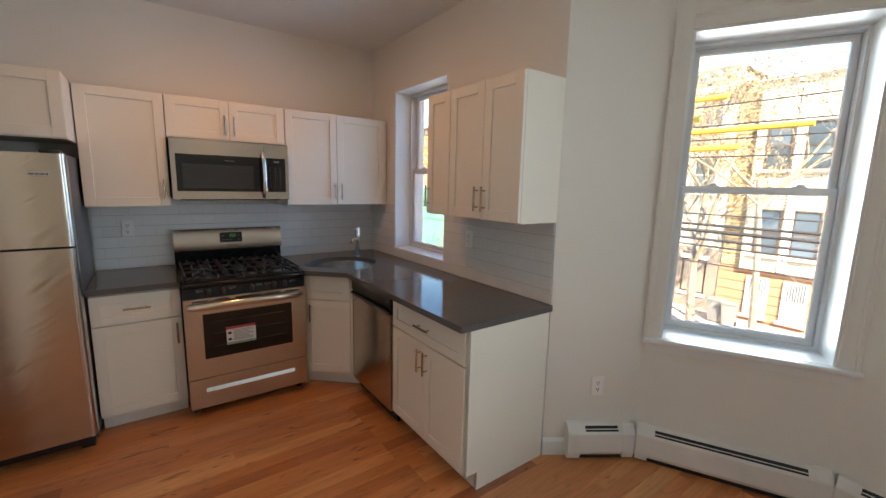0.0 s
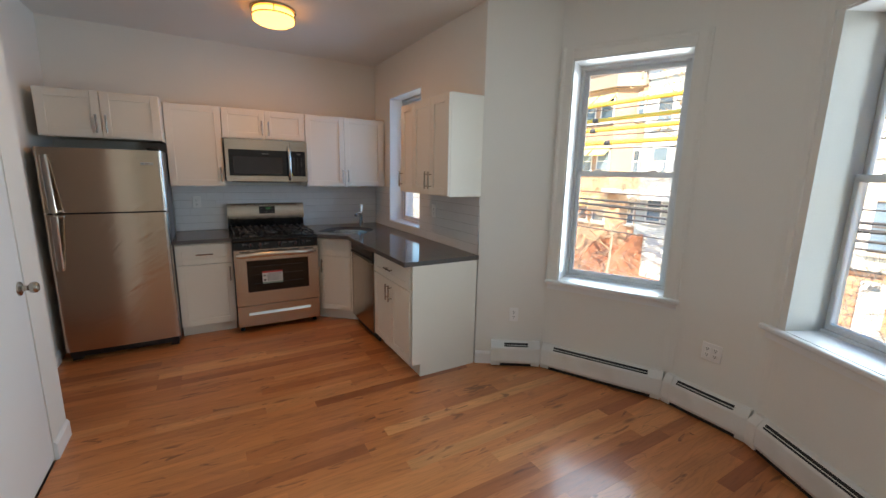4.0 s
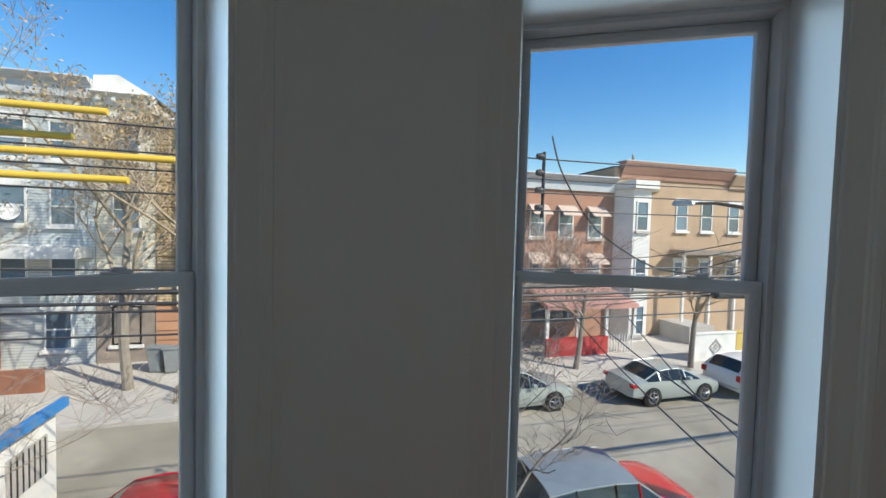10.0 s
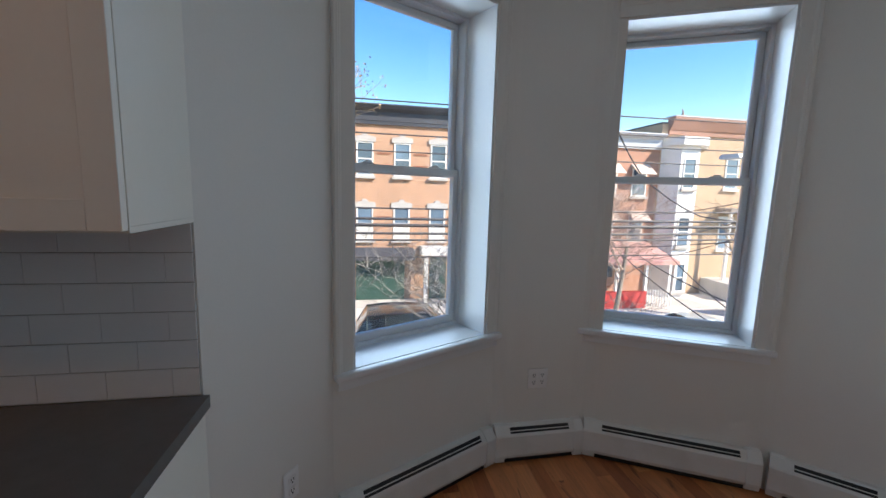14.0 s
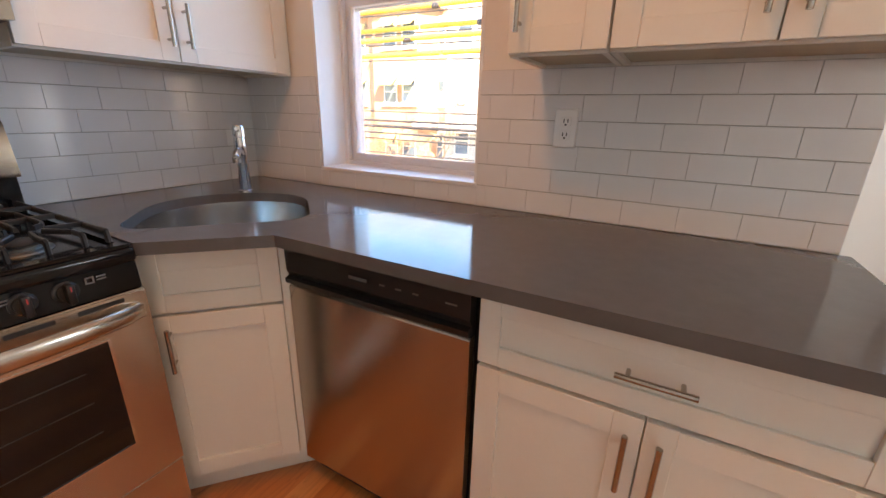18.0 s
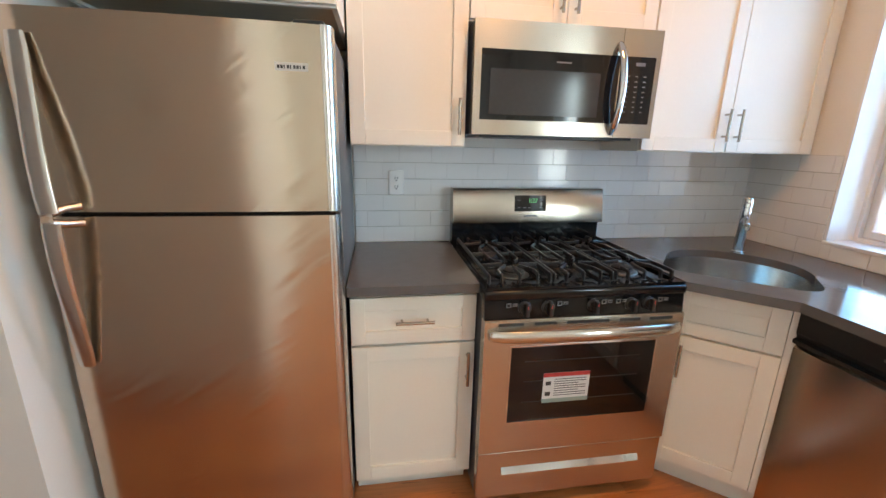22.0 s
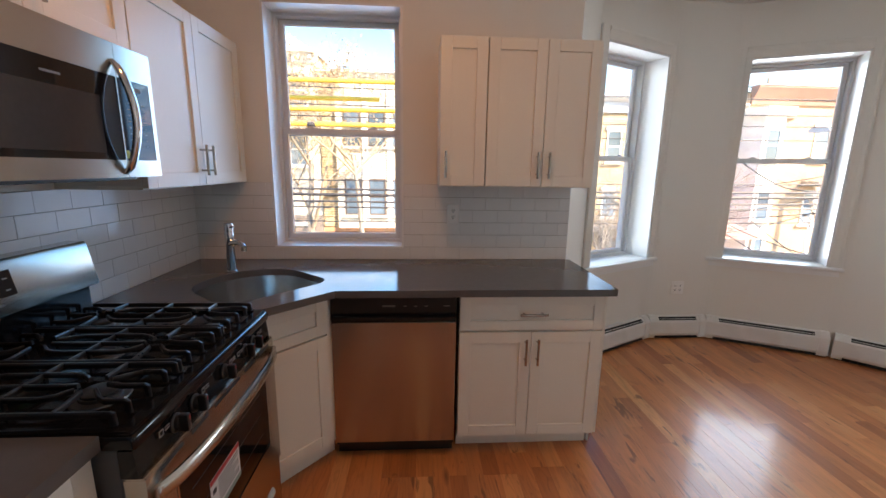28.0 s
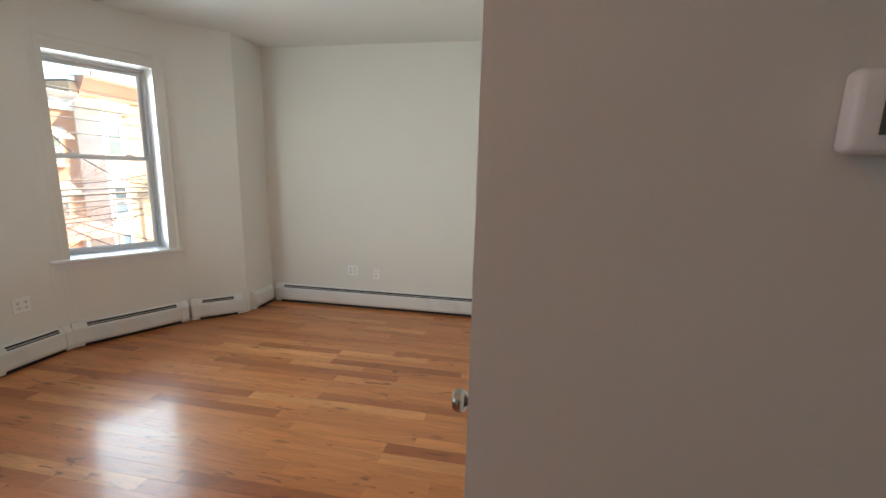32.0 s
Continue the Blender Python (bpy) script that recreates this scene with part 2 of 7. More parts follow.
def wood_floor():
    """Oak strip along x: tone from board to board, cathedral grain, dark mineral streaks, knots, a gloss coat that waves a little."""
    m = bpy.data.materials.new("oak_floor")
    m.use_nodes = True
    nt = m.node_tree
    N, L = nt.nodes, nt.links
    p = N["Principled BSDF"]
    oi, geo = N.new("ShaderNodeObjectInfo"), N.new("ShaderNodeNewGeometry")

    def math_node(op, a, b):
        n = N.new("ShaderNodeMath")
        n.operation = op
        for i, v in enumerate((a, b)):
            if isinstance(v, (int, float)):
                n.inputs[i].default_value = v
            elif v is not None:
                L.new(v, n.inputs[i])
        return n.outputs[0]

    def ranged(v, f0, f1, t0, t1):
        n = N.new("ShaderNodeMapRange")
        for key, q in (("From Min", f0), ("From Max", f1), ("To Min", t0), ("To Max", t1)):
            n.inputs[key].default_value = q
        L.new(v, n.inputs["Value"])
        return n.outputs[0]

    def grain_noise(stretch, scale, detail, distort=0.0, src=None):
        mp = N.new("ShaderNodeMapping")
        mp.inputs["Scale"].default_value = stretch
        L.new(src or shifted, mp.inputs["Vector"])
        n = N.new("ShaderNodeTexNoise")
        n.inputs["Scale"].default_value, n.inputs["Detail"].default_value, n.inputs["Distortion"].default_value = scale, detail, distort
        L.new(mp.outputs[0], n.inputs["Vector"])
        return n.outputs["Fac"]

    rnd = math_node("FRACT", math_node("ADD", oi.outputs["Random"], geo.outputs["Random Per Island"]), None)
    off = N.new("ShaderNodeCombineXYZ")
    for i, k in enumerate((37.0, 11.0, 5.0)):
        L.new(math_node("MULTIPLY", rnd, k), off.inputs[i])
    add = N.new("ShaderNodeVectorMath")
    L.new(geo.outputs["Position"], add.inputs[0])
    L.new(off.outputs[0], add.inputs[1])
    shifted = add.outputs[0]
    tone = N.new("ShaderNodeValToRGB")
    e = tone.color_ramp.elements
    e[0].position, e[0].color = 0.0, (0.34, 0.100, 0.034, 1)
    e[1].position, e[1].color = 1.0, (0.72, 0.320, 0.125, 1)
    for pos, c in ((0.07, (0.46, 0.145, 0.046, 1)), (0.20, (0.55, 0.188, 0.062, 1)), (0.80, (0.62, 0.228, 0.080, 1))):
        e.new(pos).color = c
    L.new(rnd, tone.inputs["Fac"])
    # cathedral figure: bands of a stretched, warped field
    field = grain_noise((0.55, 5.5, 1.0), 1.7, 3, 1.2)
    bands = math_node("FRACT", math_node("MULTIPLY", field, 9.0), None)
    figure = ranged(math_node("ABSOLUTE", math_node("SUBTRACT", bands, 0.5), None), 0.0, 0.25, 0.87, 1.02)
    broad = ranged(grain_noise((0.8, 6.0, 1.0), 2.0, 3, 0.6), 0.3, 0.7, 0.86, 1.12)
    pores = grain_noise((3.0, 90.0, 1.0), 3.0, 4)
    fine = ranged(pores, 0.35, 0.5, 0.94, 1.0)
    value = math_node("MULTIPLY", math_node("MULTIPLY", figure, broad), fine)
    hs = N.new("ShaderNodeHueSaturation")
    L.new(tone.outputs[0], hs.inputs["Color"])
    L.new(value, hs.inputs["Value"])
    streak = ranged(grain_noise((3.2, 13.0, 1.0), 1.5, 5, 1.1), 0.63, 0.70, 0.0, 0.70)
    knots = N.new("ShaderNodeTexVoronoi")
    knots.inputs["Scale"].default_value = 1.0
    mp3 = N.new("ShaderNodeMapping")
    mp3.inputs["Scale"].default_value = (1.6, 6.0, 1.0)
    L.new(shifted, mp3.inputs["Vector"])
    L.new(mp3.outputs[0], knots.inputs["Vector"])
    spot = ranged(knots.outputs["Distance"], 0.03, 0.12, 0.7, 0.0)
    km = N.new("ShaderNodeMix")
    km.data_type = "RGBA"
    L.new(math_node("MAXIMUM", streak, spot), km.inputs[0])
    L.new(hs.outputs[0], km.inputs[6])
    km.inputs[7].default_value = (0.13, 0.040, 0.016, 1)
    L.new(km.outputs[2], p.inputs["Base Color"])
    p.inputs["Roughness"].default_value = 0.38
    p.inputs["Coat Weight"].default_value, p.inputs["Coat Roughness"].default_value = 0.4, 0.10
    wave = grain_noise((5.0, 13.0, 1.0), 1.6, 5, 0.6, geo.outputs["Position"])
    bn = N.new("ShaderNodeBump")
    bn.inputs["Strength"].default_value, bn.inputs["Distance"].default_value = 0.26, 0.004
    L.new(wave, bn.inputs["Height"])
    b2 = N.new("ShaderNodeBump")
    b2.inputs["Strength"].default_value, b2.inputs["Distance"].default_value = 0.30, 0.0012
    L.new(math_node("MULTIPLY", figure, fine), b2.inputs["Height"])
    L.new(bn.outputs[0], b2.inputs["Normal"])
    L.new(b2.outputs[0], p.inputs["Normal"])
    L.new(b2.outputs[0], p.inputs["Coat Normal"])
    return m


M["floor"] = wood_floor()
M["subfloor"] = material("floor_gap", (0.06, 0.03, 0.015), 0.8, var=0.1)


# ---- mesh helpers ----
def box(bm, x0, x1, y0, y1, z0, z1, bev=0.0, seg=1):
    vs = [bm.verts.new((x, y, z)) for x in (x0, x1) for y in (y0, y1) for z in (z0, z1)]
    fs = [bm.faces.new([vs[i] for i in f]) for f in ((0, 1, 3, 2), (4, 6, 7, 5), (0, 4, 5, 1), (2, 3, 7, 6), (0, 2, 6, 4), (1, 5, 7, 3))]
    if bev:
        edges = list({e for f in fs for e in f.edges})
        bmesh.ops.bevel(bm, geom=edges, offset=bev, segments=seg, affect="EDGES", profile=0.5)


def ring(bm, o, i, y0, y1):
    """A rectangular frame in one piece: o and i are (x0, x1, z0, z1) of its outside and opening, y0 to y1 its thickness."""
    def loop(r, y):
        return [bm.verts.new((x, y, z)) for x, z in ((r[0], r[2]), (r[1], r[2]), (r[1], r[3]), (r[0], r[3]))]
    of, inf, ob_, ib = loop(o, y0), loop(i, y0), loop(o, y1), loop(i, y1)
    for k in range(4):
        j = (k + 1) % 4
        for f in ((of[k], of[j], inf[j], inf[k]), (ob_[j], ob_[k], ib[k], ib[j]), (of[j], of[k], ob_[k], ob_[j]), (inf[k], inf[j], ib[j], ib[k])):
            bm.faces.new(f)


def prism(bm, poly, lift, z0, z1):
    """A polygon of (u, v), lifted by lift(u, v, w) from w = z0 to z1."""
    lo = [bm.verts.new(lift(u, v, z0)) for u, v in poly]
    hi = [bm.verts.new(lift(u, v, z1)) for u, v in poly]
    n = len(poly)
    bm.faces.new(lo[::-1])
    bm.faces.new(hi)
    for i in range(n):
        bm.faces.new((lo[i], lo[(i + 1) % n], hi[(i + 1) % n], hi[i]))


def tube(bm, pts, r, seg=10, cap=True, flat=1.0):
    """A round bar along points; r a number or one for each point."""
    pts = [Vector(p) for p in pts]
    rs = r if isinstance(r, (list, tuple)) else [r] * len(pts)
    rings, up = [], None
    for i, p in enumerate(pts):
        d = (pts[min(i + 1, len(pts) - 1)] - pts[max(i - 1, 0)]).normalized()
        if up is None:
            up = Vector((0, 0, 1)) if abs(d.z) < 0.9 else Vector((1, 0, 0))
        side = d.cross(up).normalized()
        up = side.cross(d).normalized()
        rings.append([bm.verts.new(p + (side * math.cos(a) + up * math.sin(a) * flat) * rs[i])
                      for a in (2 * math.pi * k / seg for k in range(seg))])
    for a, b in zip(rings, rings[1:]):
        for k in range(seg):
            bm.faces.new((a[k], a[(k + 1) % seg], b[(k + 1) % seg], b[k]))
    if cap:
        bm.faces.new(rings[0][::-1])
        bm.faces.new(rings[-1])


def lathe(bm, prof, seg=24, m=None):
    """(r, z) pairs turned round z, laid by the pose m."""
    m = m or Matrix()
    rings = []
    for r, z in prof:
        if r < 1e-6:
            rings.append([bm.verts.new(m @ Vector((0, 0, z)))])
        else:
            rings.append([bm.verts.new(m @ Vector((r * math.cos(a), r * math.sin(a), z))) for a in (2 * math.pi * k / seg for k in range(seg))])
    for a, b in zip(rings, rings[1:]):
        for k in range(seg):
            j = (k + 1) % seg
            if len(a) == 1 and len(b) == 1:
                continue
            if len(a) == 1:
                bm.faces.new((a[0], b[j], b[k]))
            elif len(b) == 1:
                bm.faces.new((a[k], a[j], b[0]))
            else:
                bm.faces.new((a[k], a[j], b[j], b[k]))


def part(name, bm, mat, parent=None, label="", smooth=False):
    me = bpy.data.meshes.new(name)
    bmesh.ops.recalc_face_normals(bm, faces=bm.faces[:])
    bm.to_mesh(me)
    bm.free()
    me.materials.append(M[mat] if isinstance(mat, str) else mat)
    if smooth:
        flat = smooth == "box"
        me.polygons.foreach_set("use_smooth", [not (flat and max(abs(c) for c in p.normal) > 0.999) for p in me.polygons])
        me.set_sharp_from_angle(angle=radians(38))
    ob = new(name, me)
    if parent:
        ob.parent = parent
    if label:
        ob["label"] = label
    return ob


def block(name, mat, parent, *dims, bev=0.0, label="", seg=1):
    bm = bmesh.new()
    box(bm, *dims, bev=bev, seg=seg)
    return part(name, bm, mat, parent, label, smooth="box" if bev else False)


def thing(name, m, label, category, group="", kind=""):
    ob = new(name)
    ob.empty_display_size = 0.1
    ob.matrix_basis = m
    return tagged(ob, label, category, group, kind)


def setting(ob, label, category):
    return tagged(ob, label, category, kind="structure")


# ---- plan ----
X_E, Y_N, Y_S, X_W, H = 1.77, 3.645, -1.84, -0.859, 2.76
X_P = 1.84                     # the short wall south of the bay
BAY = [(1.77, 1.405), (2.225, 1.11), (2.645, 0.31), (2.65, -0.24), (2.225, -1.02), (1.84, -1.38)]
Y_HS, Y_HN, X_HW, X_F = 1.745, 2.78, -3.0, -1.17   # hall walls and the fridge recess
T = 0.30


def wall_run(name, pts, thick, holes, label, ends=(None, None)):
    """One wall along pts (inner face on the left of the way, solid on its right): mitred, with holes {leg: (s0, s1, z0, z1)}."""
    P = [Vector(p) for p in pts]
    dirs = [(b - a).normalized() for a, b in zip(P, P[1:])]
    nrm = [Vector((d.y, -d.x)) for d in dirs]
    outer = []
    for i, p in enumerate(P):
        if i == 0 or i == len(P) - 1:
            n = nrm[0] if i == 0 else nrm[-1]
            e = ends[0] if i == 0 else ends[1]
            outer.append(Vector(e) if e else p + n * thick)
        else:
            n = (nrm[i - 1] + nrm[i]).normalized()
            outer.append(p + n * thick / max(0.3, n.dot(nrm[i])))
    bm = bmesh.new()

    def slab(a, b, a2, b2, z0, z1):
        prism(bm, [a, b, b2, a2], lambda u, v, w: (u, v, w), z0, z1)
    for i, (a, b) in enumerate(zip(P, P[1:])):
        a2, b2, d, n = outer[i], outer[i + 1], dirs[i], nrm[i]
        if i not in holes:
            slab(a, b, a2, b2, 0, H)
            continue
        s0, s1, z0, z1 = holes[i]
        c0, c1 = a + d * s0, a + d * s1
        o0, o1 = c0 + n * thick, c1 + n * thick
        slab(a, c0, a2, o0, 0, H)
        slab(c1, b, o1, b2, 0, H)
        slab(c0, c1, o0, o1, 0, z0)
        slab(c0, c1, o0, o1, z1, H)
    return setting(part(name, bm, "wall"), label, "wall")
# ---- shell ----
E_PTS = [(X_P, Y_S)] + BAY[::-1] + [(X_E, Y_N)]
C_W3, C_W2 = Vector((2.455, -0.598)), Vector((2.44, 0.701))
W_BAY, Z0_BAY, Z1_BAY = 0.75, 0.728, 2.355
Z0_K, Z1_K = 0.985, 2.342
YK0, YK1 = 2.424, 3.192


def leg(i):
    a, b = Vector(E_PTS[i]), Vector(E_PTS[i + 1])
    return a, b, (b - a).normalized()


def span(i, c, w):
    a, b, d = leg(i)
    s = (c - a).dot(d)
    return s - w / 2, s + w / 2


def rounded(pts, which, r):
    """The line with some corners eased, and where each straight leg now lies: {old leg: (new leg, length cut off its start)}."""
    out, legs = [], {}
    for k, p in enumerate(pts):
        p = Vector(p)
        if k in which:
            a, b = p + (Vector(pts[k - 1]) - p).normalized() * r, p + (Vector(pts[k + 1]) - p).normalized() * r
            out += [((1 - f) ** 2 * a + 2 * f * (1 - f) * p + f * f * b) for f in (0, 0.25, 0.5, 0.75, 1)]
        else:
            out.append(p)
        legs[k] = (len(out) - 1, r if k in which else 0.0)
    return out, legs


R_PTS, R_LEGS = rounded(E_PTS, (2, 3, 4), 0.075)
cuts = {}
for k, (s0, s1, z0, z1) in {2: (*span(2, C_W3, W_BAY), Z0_BAY, Z1_BAY), 4: (*span(4, C_W2, W_BAY), Z0_BAY, Z1_BAY),
                            6: (YK0 - 1.405, YK1 - 1.405, Z0_K, Z1_K)}.items():
    n, c = R_LEGS[k]
    cuts[n] = (s0 - c, s1 - c, z0, z1)
wall_run("wall_east", R_PTS, T, cuts, "white painted wall with a rounded window bay")
wall_run("wall_north", [(X_E + T, Y_N), (X_HW - 0.2, Y_N)], 0.2, {}, "plain white painted kitchen wall")
wall_run("wall_south", [(X_W - 0.12, Y_S), (X_P + T, Y_S)], 0.2, {}, "plain white painted wall above a baseboard heater")
D0, D1, DH = 0.735, 1.510, 2.125      # the closet door in the west wall
wall_run("wall_west", [(X_W, Y_HS), (X_W, Y_S)], 0.12, {0: (Y_HS - D1, Y_HS - D0, 0.0, DH)}, "white painted wall with a closet door")
wall_run("wall_hall_south", [(X_HW, Y_HS), (X_W - 0.12, Y_HS)], 0.12, {}, "white painted hall wall with a thermostat")
wall_run("wall_hall_end", [(X_HW, Y_HN), (X_HW, Y_HS - 0.12)], 0.12, {}, "plain white painted hall end wall")
wall_run("wall_hall_north", [(X_F, Y_HN), (X_HW - 0.12, Y_HN)], 0.12, {}, "white painted hall wall with a light switch")
wall_run("wall_fridge_side", [(X_F, Y_N), (X_F, Y_HN + 0.12)], 0.12, {}, "white painted wall beside the refrigerator")
bm = bmesh.new()
box(bm, X_W - 1.0, X_W - 0.9, D0 - 0.4, D1 + 0.2, 0, H)
setting(part("wall_closet", bm, "wall"), "plain closet back wall", "wall")

# ceiling, with a slab over every space
bm = bmesh.new()
inner = [(X_P + 0.1, Y_S - 0.1), (X_P + 0.1, -1.36), (2.30, -1.05), (2.75, -0.26), (2.745, 0.33), (2.30, 1.14), (1.85, 1.42), (1.85, Y_N + 0.1),
         (X_HW - 0.1, Y_N + 0.1), (X_HW - 0.1, Y_S - 0.1)]
prism(bm, inner, lambda u, v, w: (u, v, w), H, H + 0.2)
setting(part("ceiling", bm, "ceiling"), "smooth white painted plaster ceiling", "ceiling")


# ---- windows ----
def window(name, center, nvec, w, z0, z1, depth, rail_z, cased, label, sky_share, tint=(0.42, 0.605, 0.80)):
    n = Vector(nvec).normalized()
    th = math.atan2(-n.x, n.y)
    e = thing(name, Matrix.Translation((center[0], center[1], 0)) @ Matrix.Rotation(th, 4, "Z"), label, "window", kind="structure")
    h = w / 2
    e0 = 0.0 if cased else -0.004
    lin = 0.012
    block("jamb", "trim", e, -h, -h + lin, e0, depth, z0 + lin, z1 - lin)
    block("jamb", "trim", e, h - lin, h, e0, depth, z0 + lin, z1 - lin)
    block("head_jamb", "trim", e, -h, h, e0, depth, z1 - lin, z1)
    if cased:
        bm = bmesh.new()
        box(bm, -h, h, 0.0, depth, z0 - 0.018, z0 + lin)
        box(bm, -h - 0.086, h + 0.086, -0.045, -0.0005, z0 - 0.018, z0 + lin, bev=0.008, seg=3)
        part("window_sill", bm, "trim", e, "white painted wooden stool with horns", smooth=True)
        bm = bmesh.new()
        prism(bm, [(-h - 0.072, z0 - 0.062), (h + 0.072, z0 - 0.062), (h + 0.067, z0 - 0.019), (-h - 0.067, z0 - 0.019)],
              lambda u, v, q: (u, q, v), -0.018, -0.001)
        part("apron", bm, "trim", e)
        prof = [(0, 0), (0, 0.008), (0.004, 0.010), (0.050, 0.011), (0.055, 0.014), (0.060, 0.0145), (0.064, 0.018), (0.078, 0.018), (0.083, 0.013), (0.084, 0)]
        for sgn in (-1, 1):
            bm = bmesh.new()
            prism(bm, prof, lambda u, v, q: (sgn * (h + u), -v - 0.0005, q), z0 + lin, z1 + 0.084)
            part("side_casing", bm, "wall", e)
        bm = bmesh.new()
        prism(bm, prof, lambda u, v, q: (q, -v - 0.0005, z1 + u), -h, h)
        part("head_casing", bm, "wall", e)
    else:
        block("window_sill", "trim", e, -h, h, -0.012, depth, z0 - 0.004, z0 + lin, bev=0.003)
    a, fz0, fz1 = h - lin, z0 + lin, z1 - lin          # vinyl frame
    f = 0.016
    bm = bmesh.new()
    ring(bm, (-a, a, fz0, fz1), (-a + f, a - f, fz0 + f, fz1 - f), depth - 0.012, depth + 0.085)
    for sgn in (-1, 1):                                 # balance tracks
        box(bm, sgn * (a - f) - 0.001, sgn * (a - f) + 0.006, depth + 0.040, depth + 0.043, fz0 + f, fz1 - f)
    part("window_frame", bm, "vinyl", e, "white vinyl frame")
    s = 0.030
    b = a - f - 0.002
    for nm, y, q0, q1 in (("lower_sash", depth + 0.008, fz0 + f - 0.002, rail_z + 0.02), ("upper_sash", depth + 0.044, rail_z - 0.02, fz1 - f - 0.002)):
        bm = bmesh.new()
        top = 0.036 if nm == "lower_sash" else s
        bot = s + 0.006 if nm == "lower_sash" else 0.036
        ring(bm, (-b, b, q0, q1), (-b + s, b - s, q0 + bot, q1 - top), y, y + 0.032)
        bmesh.ops.bevel(bm, geom=bm.edges[:], offset=0.003, segments=1, affect="EDGES")
        sash = part(nm, bm, "vinyl", e, "white vinyl sash", smooth=True)
        bm = bmesh.new()
        box(bm, -b + s - 0.004, b - s + 0.004, y + 0.013, y + 0.018, q0 + bot - 0.004, q1 - top + 0.004)
        pane = part("pane", bm, "glass", sash, "clear glass pane")
        pane.visible_shadow = False
        if nm == "lower_sash":
            for sx in (-0.19, 0.19):
                bm = bmesh.new()
                box(bm, sx - 0.03, sx + 0.03, y + 0.002, y + 0.026, q1, q1 + 0.007, bev=0.002)
                box(bm, sx - 0.012, sx + 0.02, y + 0.004, y + 0.02, q1 + 0.007, q1 + 0.016, bev=0.002)
                part("sash_lock", bm, "vinyl", sash, "white sash lock")
    # added area lamp that strengthens the sky's light through this opening
    ld = bpy.data.lights.new("daylight", "AREA")
    ld.shape, ld.size, ld.size_y = "RECTANGLE", w - 0.10, z1 - z0 - 0.10
    ld.energy, ld.color = WINDOW_POWER * sky_share * (w * (z1 - z0)) / 1.1, tint
    ld.spread = radians(112)
    lamp = new("daylight", ld)
    at = Vector((center[0], center[1], (z0 + z1) / 2)) + Vector((n.x, n.y, 0)) * (depth - 0.018)
    lamp.matrix_world = look(at, at - Vector((n.x, n.y, 0)))
    return e


_, _, d3 = leg(2)
_, _, d2 = leg(4)
window("window_1", (X_E, (YK0 + YK1) / 2), (1, 0), YK1 - YK0, Z0_K, Z1_K, 0.155, 1.672, False, "white double-hung window in a tiled kitchen wall, closed", 0.45, (0.124, 0.39, 0.80))
window("window_2", C_W2, (d2.y, -d2.x), W_BAY, Z0_BAY, Z1_BAY, 0.215, 1.565, True, "white double-hung window with deep reveals, closed", 1.4)
window("window_3", C_W3, (d3.y, -d3.x), W_BAY, Z0_BAY, Z1_BAY, 0.215, 1.565, True, "white double-hung window with deep reveals, closed", 1.25)


# ---- closet door ----
door = thing("door_1", pose(X_W, 0, 0), "white flush closet door, closed, with a nickel knob", "door", kind="structure")
block("door_leaf", "door", door, -0.040, -0.004, D0 + 0.009, D1 - 0.006, 0.012, DH - 0.006, bev=0.002)
bm = bmesh.new()
box(bm, -0.118, -0.044, D0 - 0.0, D0 + 0.012, 0, DH)
box(bm, -0.118, -0.044, D1 - 0.012, D1, 0, DH)
box(bm, -0.118, -0.044, D0 + 0.012, D1 - 0.012, DH - 0.012, DH)
part("door_frame", bm, "trim", door)
for zc in (0.30, 1.12, 1.93):
    bm = bmesh.new()
    box(bm, -0.0038, 0.0006, D0 + 0.030, D0 + 0.068, zc - 0.052, zc + 0.052, bev=0.0008)
    tube(bm, [(0.003, D0 + 0.030, zc - 0.054), (0.003, D0 + 0.030, zc + 0.054)], 0.0055, 10)
    part("hinge", bm, "nickel", door, "brushed nickel butt hinge", smooth=True)
bm = bmesh.new()
km = Matrix.Translation((-0.004, D1 - 0.062, 0.965)) @ Matrix.Rotation(radians(90), 4, "Y")
lathe(bm, [(0, 0), (0.034, 0), (0.033, 0.006), (0.024, 0.011), (0.014, 0.014), (0.012, 0.030), (0.016, 0.036), (0.024, 0.041), (0.027, 0.050), (0.026, 0.060), (0.020, 0.068), (0, 0.070)], 28, km)
part("door_handle", bm, "nickel", door, "brushed nickel round knob", smooth=True)
block("latch_plate", "nickel", door, -0.036, -0.008, D1 - 0.007, D1 - 0.004, 0.935, 0.995)

# baseboards
def baseboard(pts, h=0.105, t=0.014, name="baseboard"):
    bm = bmesh.new()
    for a, b in zip(pts, pts[1:]):
        a, b = Vector(a), Vector(b)
        d = (b - a).normalized()
        n = Vector((-d.y, d.x))
        prism(bm, [(0.0005, 0), (t, 0), (t, h - 0.02), (t * 0.45, h - 0.004), (0.0005, h)],
              lambda u, v, q: (*(a + d * q + n * u), v), -0.0, (b - a).length)
    return setting(part(name, bm, "trim"), "white painted wooden baseboard", "baseboard")


baseboard([(X_HW, Y_HS), (X_W, Y_HS)])
baseboard([(X_W, Y_HS), (X_W, D1)])
baseboard([(X_W, D0), (X_W, Y_S)])
baseboard([(X_F, Y_HN), (X_HW, Y_HN)])
baseboard([(X_F, 2.95), (X_F, Y_HN)])
_a, _b = Vector(BAY[1]), Vector(BAY[0])
_d = (_b - _a).normalized()
baseboard([_b - _d * 0.135, _b])


